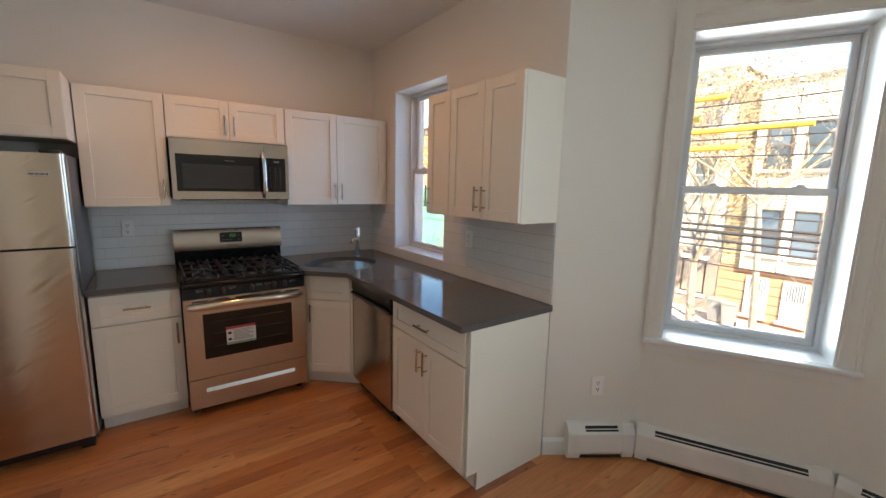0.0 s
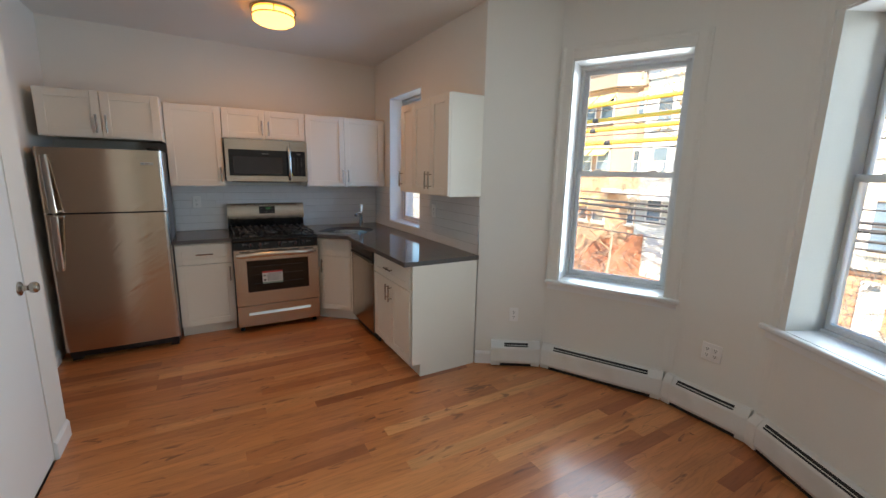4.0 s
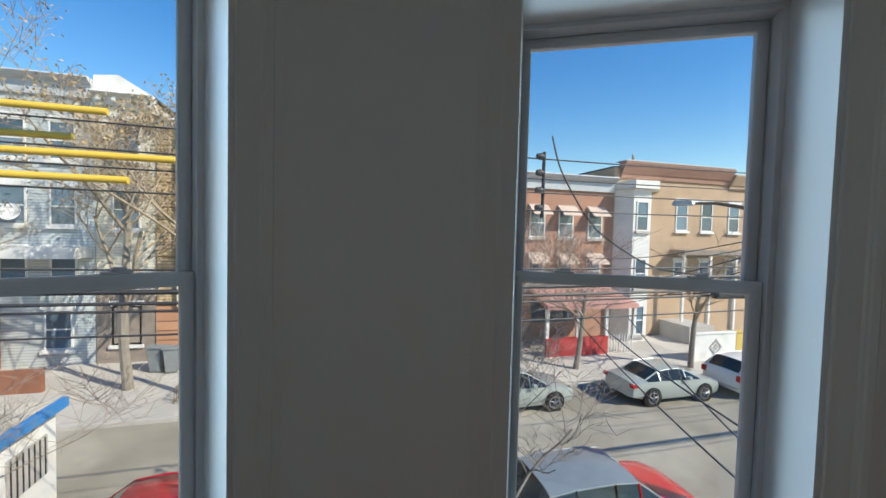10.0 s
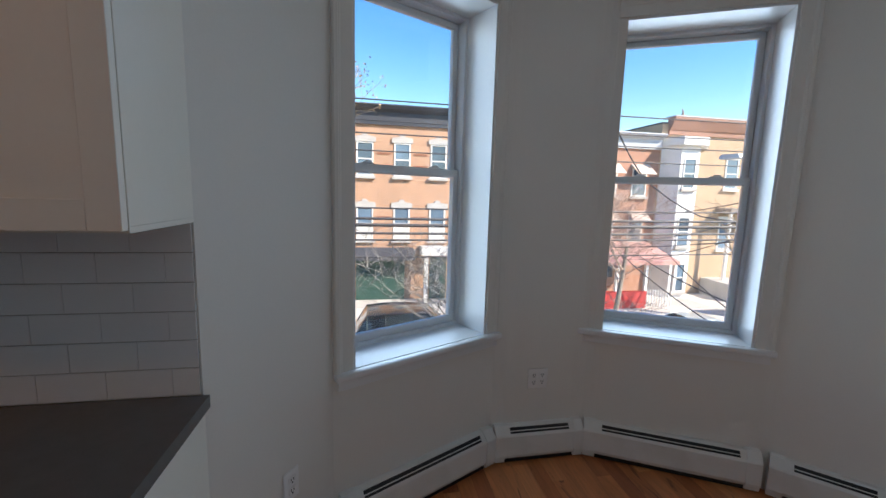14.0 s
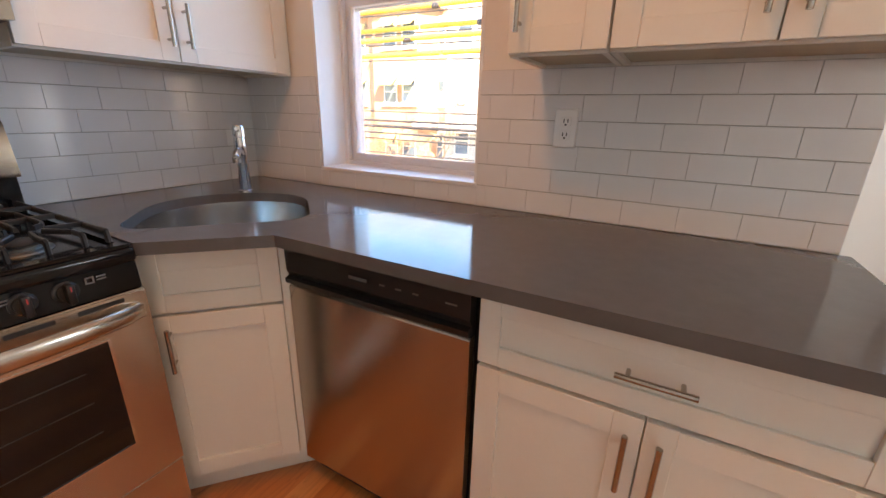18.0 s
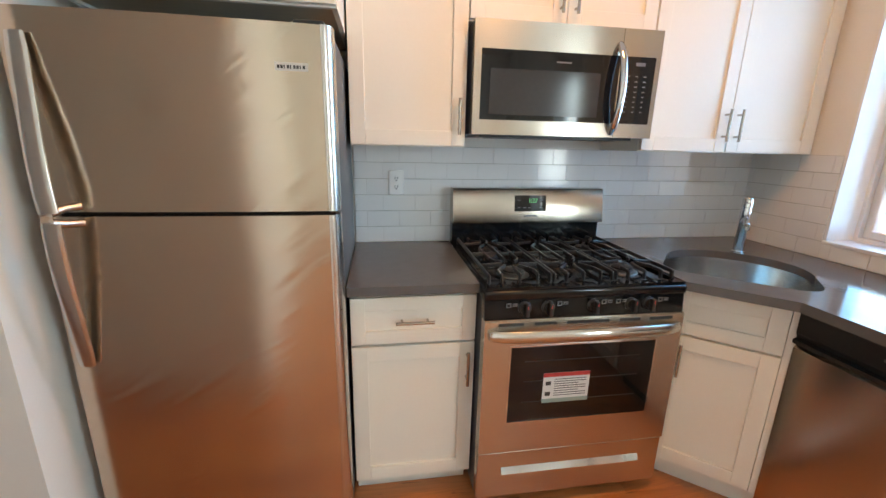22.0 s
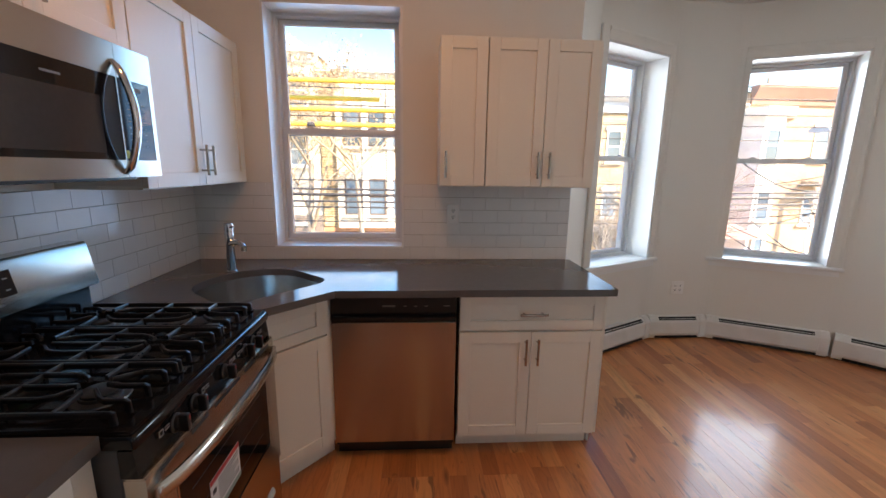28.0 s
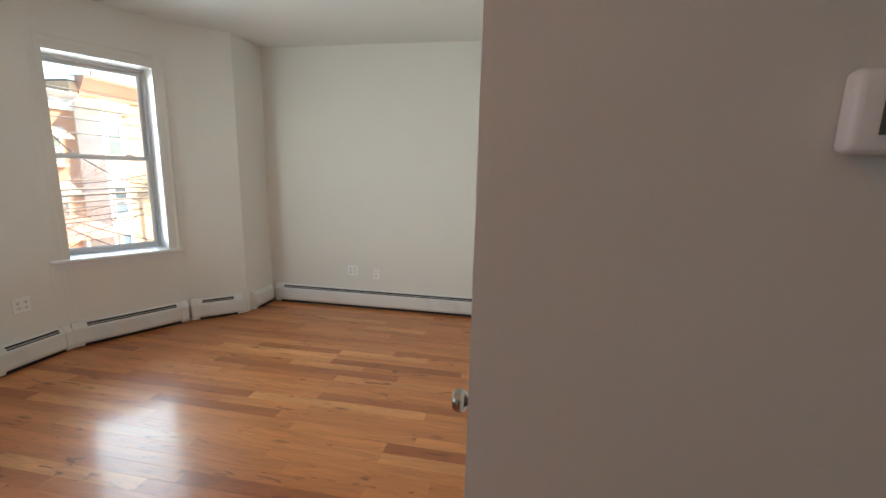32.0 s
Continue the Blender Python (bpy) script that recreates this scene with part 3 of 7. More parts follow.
# ---- baseboard heaters ----
HP = [(0.001, 0.205), (0.030, 0.205), (0.062, 0.168), (0.066, 0.160), (0.066, 0.052), (0.055, 0.030), (0.050, 0.028), (0.050, 0.034), (0.045, 0.034), (0.001, 0.034)]


def heater(a, b, slots, label, caps=(0.0, 0.0), group="baseboard heaters round the bay"):
    """A heater cover along a wall, from a to b (the room on its left). slots: (s0, s1) of the dark grilles."""
    a, b = Vector(a), Vector(b)
    d = (b - a).normalized()
    ang = math.atan2(d.y, d.x)
    e = thing("baseboard_heater", Matrix.Translation((a.x, a.y, 0)) @ Matrix.Rotation(ang, 4, "Z"), label, "heater", group)
    length = (b - a).length
    bm = bmesh.new()
    prism(bm, HP, lambda u, v, q: (q, u, v), 0.0, length)
    part("cover", bm, "heater", e, "white enamelled sheet-metal cover")
    nx, nz = 0.037, 0.032      # the sloped face
    ln = math.hypot(nx, nz)
    for s0, s1 in slots:
        bm = bmesh.new()
        for f0, f1 in ((0.18, 0.52), (0.62, 0.84)):
            p = [Vector((0, 0.030 + 0.032 * f, 0.205 - 0.037 * f)) for f in (f0, f1)]
            off = Vector((0, nx / ln, nz / ln)) * 0.0016
            vs = [bm.verts.new((s, (q + off * k).y, (q + off * k).z)) for k in (0.2, 1) for s, q in ((s0, p[0]), (s1, p[0]), (s1, p[1]), (s0, p[1]))]
            for f in ((4, 5, 6, 7), (0, 3, 2, 1), (0, 1, 5, 4), (1, 2, 6, 5), (2, 3, 7, 6), (3, 0, 4, 7)):
                bm.faces.new([vs[i] for i in f])
        part("grille_slot", bm, "slot", e, "dark outlet slot")
    bm = bmesh.new()
    tube(bm, [(0.02, 0.030, 0.10), (length - 0.02, 0.030, 0.10)], 0.010, 8)
    part("pipe", bm, "brass", e)
    # near-black block stands in for the shade under the cover
    block("shadow_gap", "slot", e, 0.01, length - 0.01, 0.004, 0.048, 0.004, 0.033)
    for s0, s1 in caps:
        bm = bmesh.new()
        big = [(0.0005, 0.210), (0.032, 0.210), (0.066, 0.171), (0.070, 0.162), (0.070, 0.050), (0.060, 0.012), (0.0005, 0.012)]
        prism(bm, big, lambda u, v, q: (q, u, v), s0, s1)
        part("joint_cover", bm, "heater", e, "white sheet-metal joint cover")
    return e


def bay_heater(i, s0, s1, cover0, cover1):
    a, b, d = leg(i)
    length = (b - a).length
    g0, g1 = cover0 + 0.03, (s1 - s0) - cover1 - 0.03
    caps = [c for c in ((-0.004, cover0), (s1 - s0 - cover1, s1 - s0 + 0.004)) if c[1] - c[0] > 0.02]
    return heater(a + d * s0, a + d * s1, [(g0, g1)], "white enamelled baseboard heater with a dark grille slot", caps)


L_ = [(Vector(E_PTS[i + 1]) - Vector(E_PTS[i])).length for i in range(7)]
bay_heater(1, 0.05, L_[1] - 0.025, 0.05, 0.06)
bay_heater(2, 0.028, L_[2] - 0.022, 0.06, 0.06)
bay_heater(3, 0.022, L_[3] - 0.022, 0.05, 0.05)
bay_heater(4, 0.022, L_[4] - 0.025, 0.06, 0.06)
bay_heater(5, 0.025, L_[5] - 0.135, 0.06, 0.07)
heater((X_W + 0.16, Y_S), (X_P - 0.075, Y_S), [(0.06, 2.36)], "long white baseboard heater along the wall", [(-0.004, 0.05), (2.40, 2.455)], "")
heater((X_P, Y_S + 0.075), (X_P, -1.43), [], "short white heater end piece", [(0.30, 0.34)], "")


# ---- outlets and switches ----
def outlet(m, label, kind="duplex"):
    """A wall plate that faces local -y."""
    e = thing("light_switch" if kind == "switch" else "wall_outlet", m, label, "switch" if kind == "switch" else "outlet")
    w = 0.058 if kind == "double" else 0.036
    block("cover_plate", "outlet", e, -w, w, -0.007, -0.0005, -0.058, 0.058, bev=0.003)
    if kind == "switch":
        block("rocker", "outlet", e, -0.016, 0.016, -0.011, -0.0072, -0.033, 0.033, bev=0.002)
        return e
    for sx in ((-0.024, 0.024) if kind == "double" else (0,)):
        for sz in (-0.020, 0.020):
            bm = bmesh.new()
            box(bm, sx - 0.0165, sx + 0.0165, -0.0095, -0.0072, sz - 0.014, sz + 0.014, bev=0.002)
            socket = part("socket", bm, "outlet", e)
            bm = bmesh.new()
            for ox in (-0.006, 0.006):
                box(bm, sx + ox - 0.0016, sx + ox + 0.0016, -0.0100, -0.0096, sz - 0.003, sz + 0.008)
            box(bm, sx - 0.003, sx + 0.003, -0.0100, -0.0096, sz - 0.0115, sz - 0.006)
            part("slots", bm, "ink", socket)
    return e


def on_leg(i, s, z, off=0.0):
    a, b, d = leg(i)
    p = a + d * s
    return Matrix.Translation((p.x - d.y * off, p.y + d.x * off, z)) @ Matrix.Rotation(math.atan2(d.y, d.x) + math.pi, 4, "Z")


outlet(pose(-0.150, Y_N - 0.009, 1.202), "white duplex outlet on the tiled backsplash")
outlet(pose(X_E - 0.009, 2.126, 1.197, rz=-90), "white duplex outlet on the tiled backsplash")
outlet(on_leg(5, L_[5] * 0.44, 0.43), "white duplex outlet above the heater")
outlet(on_leg(3, L_[3] * 0.52, 0.46), "white painted-over double outlet between the windows", "double")
outlet(pose(0.84, Y_S, 0.415, rz=180), "white double outlet low on the wall", "double")
outlet(pose(0.565, Y_S, 0.39, rz=180), "white cable outlet plate low on the wall")
outlet(pose(-1.225, Y_HN, 1.265), "white rocker light switch", "switch")
th = thing("thermostat", pose(-1.345, Y_HS, 1.56, rz=180), "white wall thermostat with a small screen", "thermostat")
block("housing", "outlet", th, -0.075, 0.075, -0.028, -0.0005, -0.046, 0.046, bev=0.010, seg=3)
block("screen", "screen", th, -0.048, 0.048, -0.0305, -0.0285, -0.026, 0.026)

# ---- ceiling lamp ----
bulb = bpy.data.lights.new("lamp_bulb", "AREA")
bulb.shape, bulb.size, bulb.energy, bulb.color = "DISK", 0.26, LAMP_POWER, (1.0, 0.50, 0.215)
new("lamp_bulb", bulb).matrix_world = look((0.495, 2.455, H - 0.124), (0.495, 2.4551, 0))
lamp = thing("ceiling_light", pose(0.495, 2.455, H), "round flush ceiling lamp with two warm metal rings, switched on", "ceiling light")
bm = bmesh.new()
lathe(bm, [(0, -0.001), (0.165, -0.001), (0.168, -0.006), (0.166, -0.018), (0.156, -0.022), (0, -0.022)], 40)
part("canopy", bm, "brass", lamp, smooth=True)
bm = bmesh.new()
lathe(bm, [(0, -0.0225), (0.148, -0.0225), (0.150, -0.060), (0.149, -0.090), (0.120, -0.108), (0.06, -0.118), (0, -0.120)], 40)
part("shade", bm, "lamp_glass", lamp, "lit opal glass", smooth=True)
bm = bmesh.new()
lathe(bm, [(0.1495, -0.056), (0.158, -0.056), (0.158, -0.064), (0.1495, -0.064), (0.1495, -0.056)], 40)
part("ring", bm, "brass", lamp, smooth=True)
for k in range(3):
    a = 2 * math.pi * k / 3 + 0.4
    bm = bmesh.new()
    tube(bm, [(0.156 * math.cos(a), 0.156 * math.sin(a), -0.02), (0.156 * math.cos(a), 0.156 * math.sin(a), -0.058)], 0.004, 8)
    part("post", bm, "brass", lamp)
# ---- kitchen cabinets ----
def pull(parent, cx, cz, y, vertical, length=0.135):
    """A bar pull on two posts, in front of the plane y."""
    bm = bmesh.new()
    d = Vector((0, 0, 1)) if vertical else Vector((1, 0, 0))
    c = Vector((cx, y - 0.030, cz))
    tube(bm, [c - d * length / 2, c + d * length / 2], 0.006, 12)
    for s in (-1, 1):
        q = c + d * s * (length / 2 - 0.022)
        tube(bm, [q, Vector((q.x, y - 0.0004, q.z))], 0.0045, 8)
    return part("handle", bm, "nickel", parent, "brushed nickel bar pull", smooth=True)


def shaker(parent, name, x0, x1, z0, z1, y=0.0, rail=0.056, hx=None, hz=None, vertical=True):
    """A framed front with a recessed panel, 20 mm thick, in front of the plane y."""
    g = 0.0015
    x0, x1, z0, z1 = x0 + g, x1 - g, z0 + g, z1 - g
    f, k = y - 0.020, y - 0.0005
    r = min(rail, (z1 - z0) * 0.30)
    ob = block(name, "cabinet", parent, x0 + rail - 0.002, x1 - rail + 0.002, f + 0.009, k, z0 + r - 0.002, z1 - r + 0.002)
    for nm, a, b, c, d in (("stile", x0, x0 + rail, z0, z1), ("stile", x1 - rail, x1, z0, z1), ("rail", x0 + rail, x1 - rail, z0, z0 + r), ("rail", x0 + rail, x1 - rail, z1 - r, z1)):
        block(nm, "cabinet", ob, a, b, f, k, c, d, bev=0.0012)
    if hx is not None:
        pull(ob, hx, hz, f, vertical)
    return ob


def base_cabinet(m, w, label, doors=1, handle_side=1, depth=0.575, group="kitchen base cabinets"):
    e = thing("base_cabinet", m, label, "cabinet", group)
    h = w / 2
    block("body", "cabinet", e, -h, h, 0.0, depth, 0.105, 0.878, bev=0.001)
    block("toe_kick", "cabinet", e, -h + 0.002, h - 0.002, 0.070, 0.085, 0.002, 0.1045)
    shaker(e, "drawer_front", -h, h, 0.690, 0.868, hx=0.0, hz=0.779, vertical=False, rail=0.05)
    if doors == 1:
        shaker(e, "door", -h, h, 0.112, 0.682, hx=handle_side * (h - 0.030), hz=0.585)
    else:
        shaker(e, "door", -h, 0.0, 0.112, 0.682, hx=-0.030, hz=0.585)
        shaker(e, "door", 0.0, h, 0.112, 0.682, hx=0.030, hz=0.585)
    return e


def wall_cabinet(m, w, z0, z1, fronts, label, depth=0.305, group="kitchen wall cabinets"):
    """fronts: (x0, x1, side of the pull)."""
    e = thing("wall_cabinet", m, label, "cabinet", group)
    h = w / 2
    block("body", "cabinet", e, -h, h, 0.0, depth, z0 + 0.012, z1, bev=0.001)
    bm = bmesh.new()
    box(bm, -h + 0.018, h - 0.018, 0.02, depth - 0.004, z0 + 0.009, z0 + 0.0116)
    part("underside", bm, "cabinet_in", e, "unpainted underside")
    bm = bmesh.new()
    box(bm, -h, -h + 0.016, 0.0, depth, z0, z0 + 0.0118)
    box(bm, h - 0.016, h, 0.0, depth, z0, z0 + 0.0118)
    box(bm, -h + 0.016, h - 0.016, 0.0, 0.016, z0, z0 + 0.0118)
    part("light_rail", bm, "cabinet", e)
    for x0, x1, side in fronts:
        hx = (x1 - 0.030) if side > 0 else (x0 + 0.030)
        low = z1 - z0 < 0.45
        shaker(e, "door", x0, x1, z0 + 0.004, z1 - 0.004, hx=hx, hz=z0 + (0.105 if low else 0.115))
    return e


RX0, RX1 = 0.112, 0.872                 # the range between the cabinets
FY = 3.030                              # front plane of the north base cabinets
xl = -0.340
base_cabinet(pose((xl + RX0 - 0.004) / 2, FY, 0), RX0 - 0.004 - xl, "white shaker base cabinet between refrigerator and range")
base_cabinet(pose(1.190, (2.140 + 1.408) / 2, 0, rz=-90), 2.140 - 1.408 - 0.016, "white two-door shaker base cabinet at the counter's end", doors=2, depth=0.565)
# finished end panel with a toe notch
bm = bmesh.new()
prism(bm, [(1.188, 0.105), (1.188, 0.878), (1.752, 0.878), (1.752, 0.002), (1.258, 0.002), (1.258, 0.105)], lambda u, v, q: (u, q, v), 1.396, 1.4075)
tagged(part("end_panel", bm, "cabinet"), "white painted cabinet end panel with a toe notch", "panel")

# corner sink cabinet, its front set across the corner
P1, P2 = Vector((0.888, 3.022)), Vector((1.186, 2.758))
DU = (P2 - P1).normalized()
DV = Vector((-DU.y, DU.x))              # towards the corner
wl = (P2 - P1).length
mid = (P1 + P2) / 2
ang = math.atan2(DU.y, DU.x)
corner = thing("corner_cabinet", Matrix.Translation((mid.x, mid.y, 0)) @ Matrix.Rotation(ang, 4, "Z"), "white shaker corner sink cabinet set across the corner", "cabinet")
inv = corner.matrix_basis.inverted()
bm = bmesh.new()
poly = [(P1.x, P1.y), (P2.x, P2.y), (1.75, 2.762), (1.75, 3.63), (0.888, 3.63)]
loc = [(inv @ Vector((x, y, 0))).to_2d() for x, y in poly]
prism(bm, loc, lambda u, v, q: (u, v, q), 0.105, 0.660)
box(bm, -wl / 2, wl / 2, 0.0, 0.018, 0.660, 0.878)
part("body", bm, "cabinet", corner)
block("toe_kick", "cabinet", corner, -wl / 2 - 0.03, wl / 2 + 0.03, 0.045, 0.060, 0.002, 0.1045)
shaker(corner, "false_drawer_front", -wl / 2 + 0.012, wl / 2 - 0.028, 0.690, 0.868)
shaker(corner, "door", -wl / 2 + 0.012, wl / 2 - 0.028, 0.112, 0.682, hx=-wl / 2 + 0.068, hz=0.585)
block("filler", "cabinet", corner, wl / 2 - 0.026, wl / 2, -0.012, -0.0005, 0.105, 0.878)

UY = 3.336                              # front plane of the north wall cabinets' bodies
UD = Y_N - UY - 0.002
ZU0, ZU1 = 1.372, 2.112
wall_cabinet(pose((-0.338 + 0.110) / 2, UY, 0), 0.446, ZU0, ZU1, [(-0.223, 0.223, 1)], "white shaker wall cabinet beside the microwave", UD)
wall_cabinet(pose(0.491, UY, 0), 0.758, 1.832, ZU1, [(-0.379, 0.0, 1), (0.0, 0.379, -1)], "short white two-door cabinet above the microwave", UD)
wall_cabinet(pose((0.874 + 1.762) / 2, UY, 0), 0.886, ZU0, ZU1, [(-0.443, -0.032, 1), (-0.032, 0.413, -1)], "white two-door shaker wall cabinet in the corner", UD)
wall_cabinet(pose(-0.722, 3.036, 0), 0.758, 1.758, ZU1, [(-0.379, 0.0, 1), (0.0, 0.379, -1)], "deep white two-door cabinet above the refrigerator", Y_N - 3.036 - 0.002)
UX = 1.489
wall_cabinet(pose(UX, (2.226 + 1.986) / 2, 0, rz=-90), 0.238, ZU0, ZU1, [(-0.119, 0.119, -1)], "narrow white shaker wall cabinet beside the window", X_E - UX - 0.002)
wall_cabinet(pose(UX, (1.985 + 1.402) / 2, 0, rz=-90), 0.581, ZU0, ZU1, [(-0.2905, 0.010, 1), (0.010, 0.2905, -1)], "white two-door shaker wall cabinet at the wall's end", X_E - UX - 0.002)


# ---- countertops and sink ----
def slab(name, poly, label, hole=None):
    bm = bmesh.new()
    loops = []
    for pts in ([poly] + ([hole] if hole else [])):
        vs = [bm.verts.new((x, y, 0.914)) for x, y in pts]
        loops += [bm.edges.new((vs[i], vs[(i + 1) % len(vs)])) for i in range(len(vs))]
    bmesh.ops.triangle_fill(bm, use_beauty=True, use_dissolve=False, edges=loops)
    got = bmesh.ops.extrude_face_region(bm, geom=bm.faces[:])
    bmesh.ops.translate(bm, vec=(0, 0, -0.034), verts=[v for v in got["geom"] if isinstance(v, bmesh.types.BMVert)])
    return tagged(part(name, bm, "counter"), label, "countertop")


SC = Vector((1.222, 3.082))             # sink centre
def sink_loop(grow=0.0):
    """A D: straight towards the room, round towards the corner."""
    pts = []
    W, V0, VC, RC = 0.258 + grow, -0.200 - grow, 0.045, 0.085
    for k in range(25):
        a = math.pi * k / 24
        pts.append((W * math.cos(a), VC + (0.252 + grow) * math.sin(a) ** 0.85))
    for cx, a0 in ((-W + RC, math.pi), (W - RC, 1.5 * math.pi)):
        for k in range(7):
            a = a0 + math.pi / 2 * k / 6
            pts.append((cx + RC * math.cos(a), V0 + RC + RC * math.sin(a)))
    return [(SC.x + DU.x * u + DV.x * v, SC.y + DU.y * u + DV.y * v) for u, v in pts]


TN, TE = Y_N - 0.0095, X_E - 0.0095
slab("countertop", [(0.884, 2.930), (1.108, 2.712), (1.118, 1.385), (TE, 1.385), (TE, TN), (0.876, TN), (0.876, 2.938)],
     "dark grey polished quartz countertop with a corner sink", sink_loop())
slab("countertop", [(-0.346, 2.990), (RX0 - 0.002, 2.990), (RX0 - 0.002, TN), (-0.346, TN)], "short dark grey polished quartz countertop")

sink = thing("sink", pose(SC.x, SC.y, 0.88), "stainless steel undermount D-shaped sink", "sink")
bm = bmesh.new()
rings = []
for grow, z in ((0.022, -0.0005), (0.004, -0.0005), (0.002, -0.02), (-0.006, -0.12), (-0.020, -0.160), (-0.05, -0.178), (-0.14, -0.182), (-0.20, -0.184)):
    rings.append([bm.verts.new((x - SC.x, y - SC.y, z)) for x, y in sink_loop(grow)])
for a, b in zip(rings, rings[1:]):
    for k in range(len(a)):
        bm.faces.new((a[k], a[(k + 1) % len(a)], b[(k + 1) % len(b)], b[k]))
bm.faces.new(rings[-1])
part("basin", bm, "sink", sink, "brushed steel bowl", smooth=True)
bm = bmesh.new()
lathe(bm, [(0.043, -0.181), (0.041, -0.178), (0.032, -0.180), (0.030, -0.186), (0, -0.186)], 24)
part("drain", bm, "chrome", sink, "chrome drain strainer", smooth=True)

fa = thing("faucet", Matrix.Translation((1.462, 3.318, 0.914)) @ Matrix.Rotation(math.atan2(-DV.y, -DV.x), 4, "Z"), "chrome single-lever kitchen faucet", "faucet")
bm = bmesh.new()
lathe(bm, [(0, 0), (0.026, 0), (0.026, 0.006), (0.0225, 0.010), (0.0215, 0.150), (0.0225, 0.152), (0.0225, 0.205), (0.020, 0.214), (0, 0.216)], 28)
part("body", bm, "chrome", fa, smooth=True)
bm = bmesh.new()
tube(bm, [(0.012, 0, 0.150), (0.05, 0, 0.163), (0.10, 0, 0.168), (0.135, 0, 0.163), (0.150, 0, 0.150)], [0.016, 0.0155, 0.0145, 0.014, 0.0135], 16)
sp = part("spout", bm, "chrome", fa, smooth=True)
bm = bmesh.new()
lathe(bm, [(0, 0), (0.0145, 0), (0.0145, 0.016), (0, 0.016)], 20, pose(0.150, 0, 0.132))
part("aerator", bm, "nickel", sp, smooth=True)
bm = bmesh.new()
lathe(bm, [(0, 0), (0.023, 0), (0.023, 0.034), (0.019, 0.042), (0, 0.043)], 28, pose(0, 0, 0.2165))
lever = part("lever_cap", bm, "chrome", fa, smooth=True)
bm = bmesh.new()
tube(bm, [(0.018, 0, 0.238), (0.045, 0, 0.244), (0.062, 0, 0.247)], [0.006, 0.005, 0.006], 10)
part("lever", bm, "chrome", lever, smooth=True)


# ---- refrigerator ----
fr = thing("refrigerator", pose(-0.727, 2.870, 0), "stainless steel top-freezer refrigerator with long bowed handles", "refrigerator")
block("body", "steel_side", fr, -0.376, 0.376, 0.075, 0.735, 0.035, 1.672, bev=0.006, seg=2)
block("kick_plate", "plastic", fr, -0.365, 0.365, 0.045, 0.073, 0.030, 0.085)
block("gasket", "plastic", fr, -0.366, 0.366, 0.062, 0.0745, 0.10, 1.665)
block("top_hinge", "plastic", fr, 0.28, 0.36, 0.03, 0.11, 1.6725, 1.69, bev=0.004)
for sx in (-0.33, 0.33):
    block("foot", "plastic", fr, sx - 0.03, sx + 0.03, 0.06, 0.12, 0.0, 0.034)


def fridge_door(name, z0, z1):
    bm = bmesh.new()
    prof = [(-0.380, 0.060), (-0.380, 0.014), (-0.376, 0.005), (-0.366, 0.001)]
    prof += [(-0.30, -0.004), (-0.15, -0.0085), (0.0, -0.010), (0.15, -0.0085), (0.30, -0.004)]
    prof += [(0.350, 0.001), (0.366, 0.004), (0.376, 0.012), (0.380, 0.024), (0.380, 0.060)]
    prism(bm, prof, lambda u, v, q: (u, v, q), z0, z1)
    return part(name, bm, "film_steel", fr, "stainless steel door still under creased clear film", smooth=True)


up_d = fridge_door("freezer_door", 1.192, 1.672)
lo_d = fridge_door("fridge_door", 0.092, 1.180)
for d_, z0, z1 in ((up_d, 1.1915, 1.6725), (lo_d, 0.0915, 1.1805)):
    bm = bmesh.new()
    prism(bm, [(0.351, 0.0015), (0.3525, -0.0042), (0.358, -0.0050), (0.365, -0.0030), (0.373, 0.0030), (0.3795, 0.0120), (0.3825, 0.0240), (0.3825, 0.0585), (0.3803, 0.0585), (0.3790, 0.0240), (0.366, 0.0060)],
          lambda u, v, q: (u, v, q), z0, z1)
    part("edge_trim", bm, "satin", d_, "bright rounded metal edge", smooth=True)


def fridge_handle(parent, z_wide, z_far):
    """A flat bow: fixed far from the gap, standing widest off at the gap."""
    s = 1 if z_far > z_wide else -1
    L = abs(z_far - z_wide)
    bm = bmesh.new()
    pts = []
    for k in range(13):
        f = k / 12
        pts.append((-0.306 - 0.022 * f, -0.006 - 0.056 * math.sin(math.pi * (0.62 * (1 - f) + 0.38 * (1 - f) ** 2) * 0.5 + 0.12) , z_wide + s * L * f))
    tube(bm, pts, [0.0085] * 12 + [0.0075], 14, flat=2.7)
    tube(bm, [pts[0], (-0.290, -0.034, z_wide + s * 0.008), (-0.270, -0.006, z_wide + s * 0.010)], [0.012, 0.010, 0.011], 10)
    part("handle", bm, "satin", parent, "curved satin metal handle", smooth=True)


fridge_handle(up_d, 1.198, 1.615)
fridge_handle(lo_d, 1.174, 0.755)
badge = block("badge", "print", up_d, 0.236, 0.318, -0.0062, -0.0035, 1.558, 1.578, label="pale maker's plate")
bm = bmesh.new()
for k in range(9):
    box(bm, 0.242 + 0.0079 * k, 0.2478 + 0.0079 * k - 0.003 * (k in (2, 4, 7)), -0.0070, -0.0063, 1.5635, 1.5715)
tagged(part("badge_bars", bm, "ink", badge), kind="stuff")


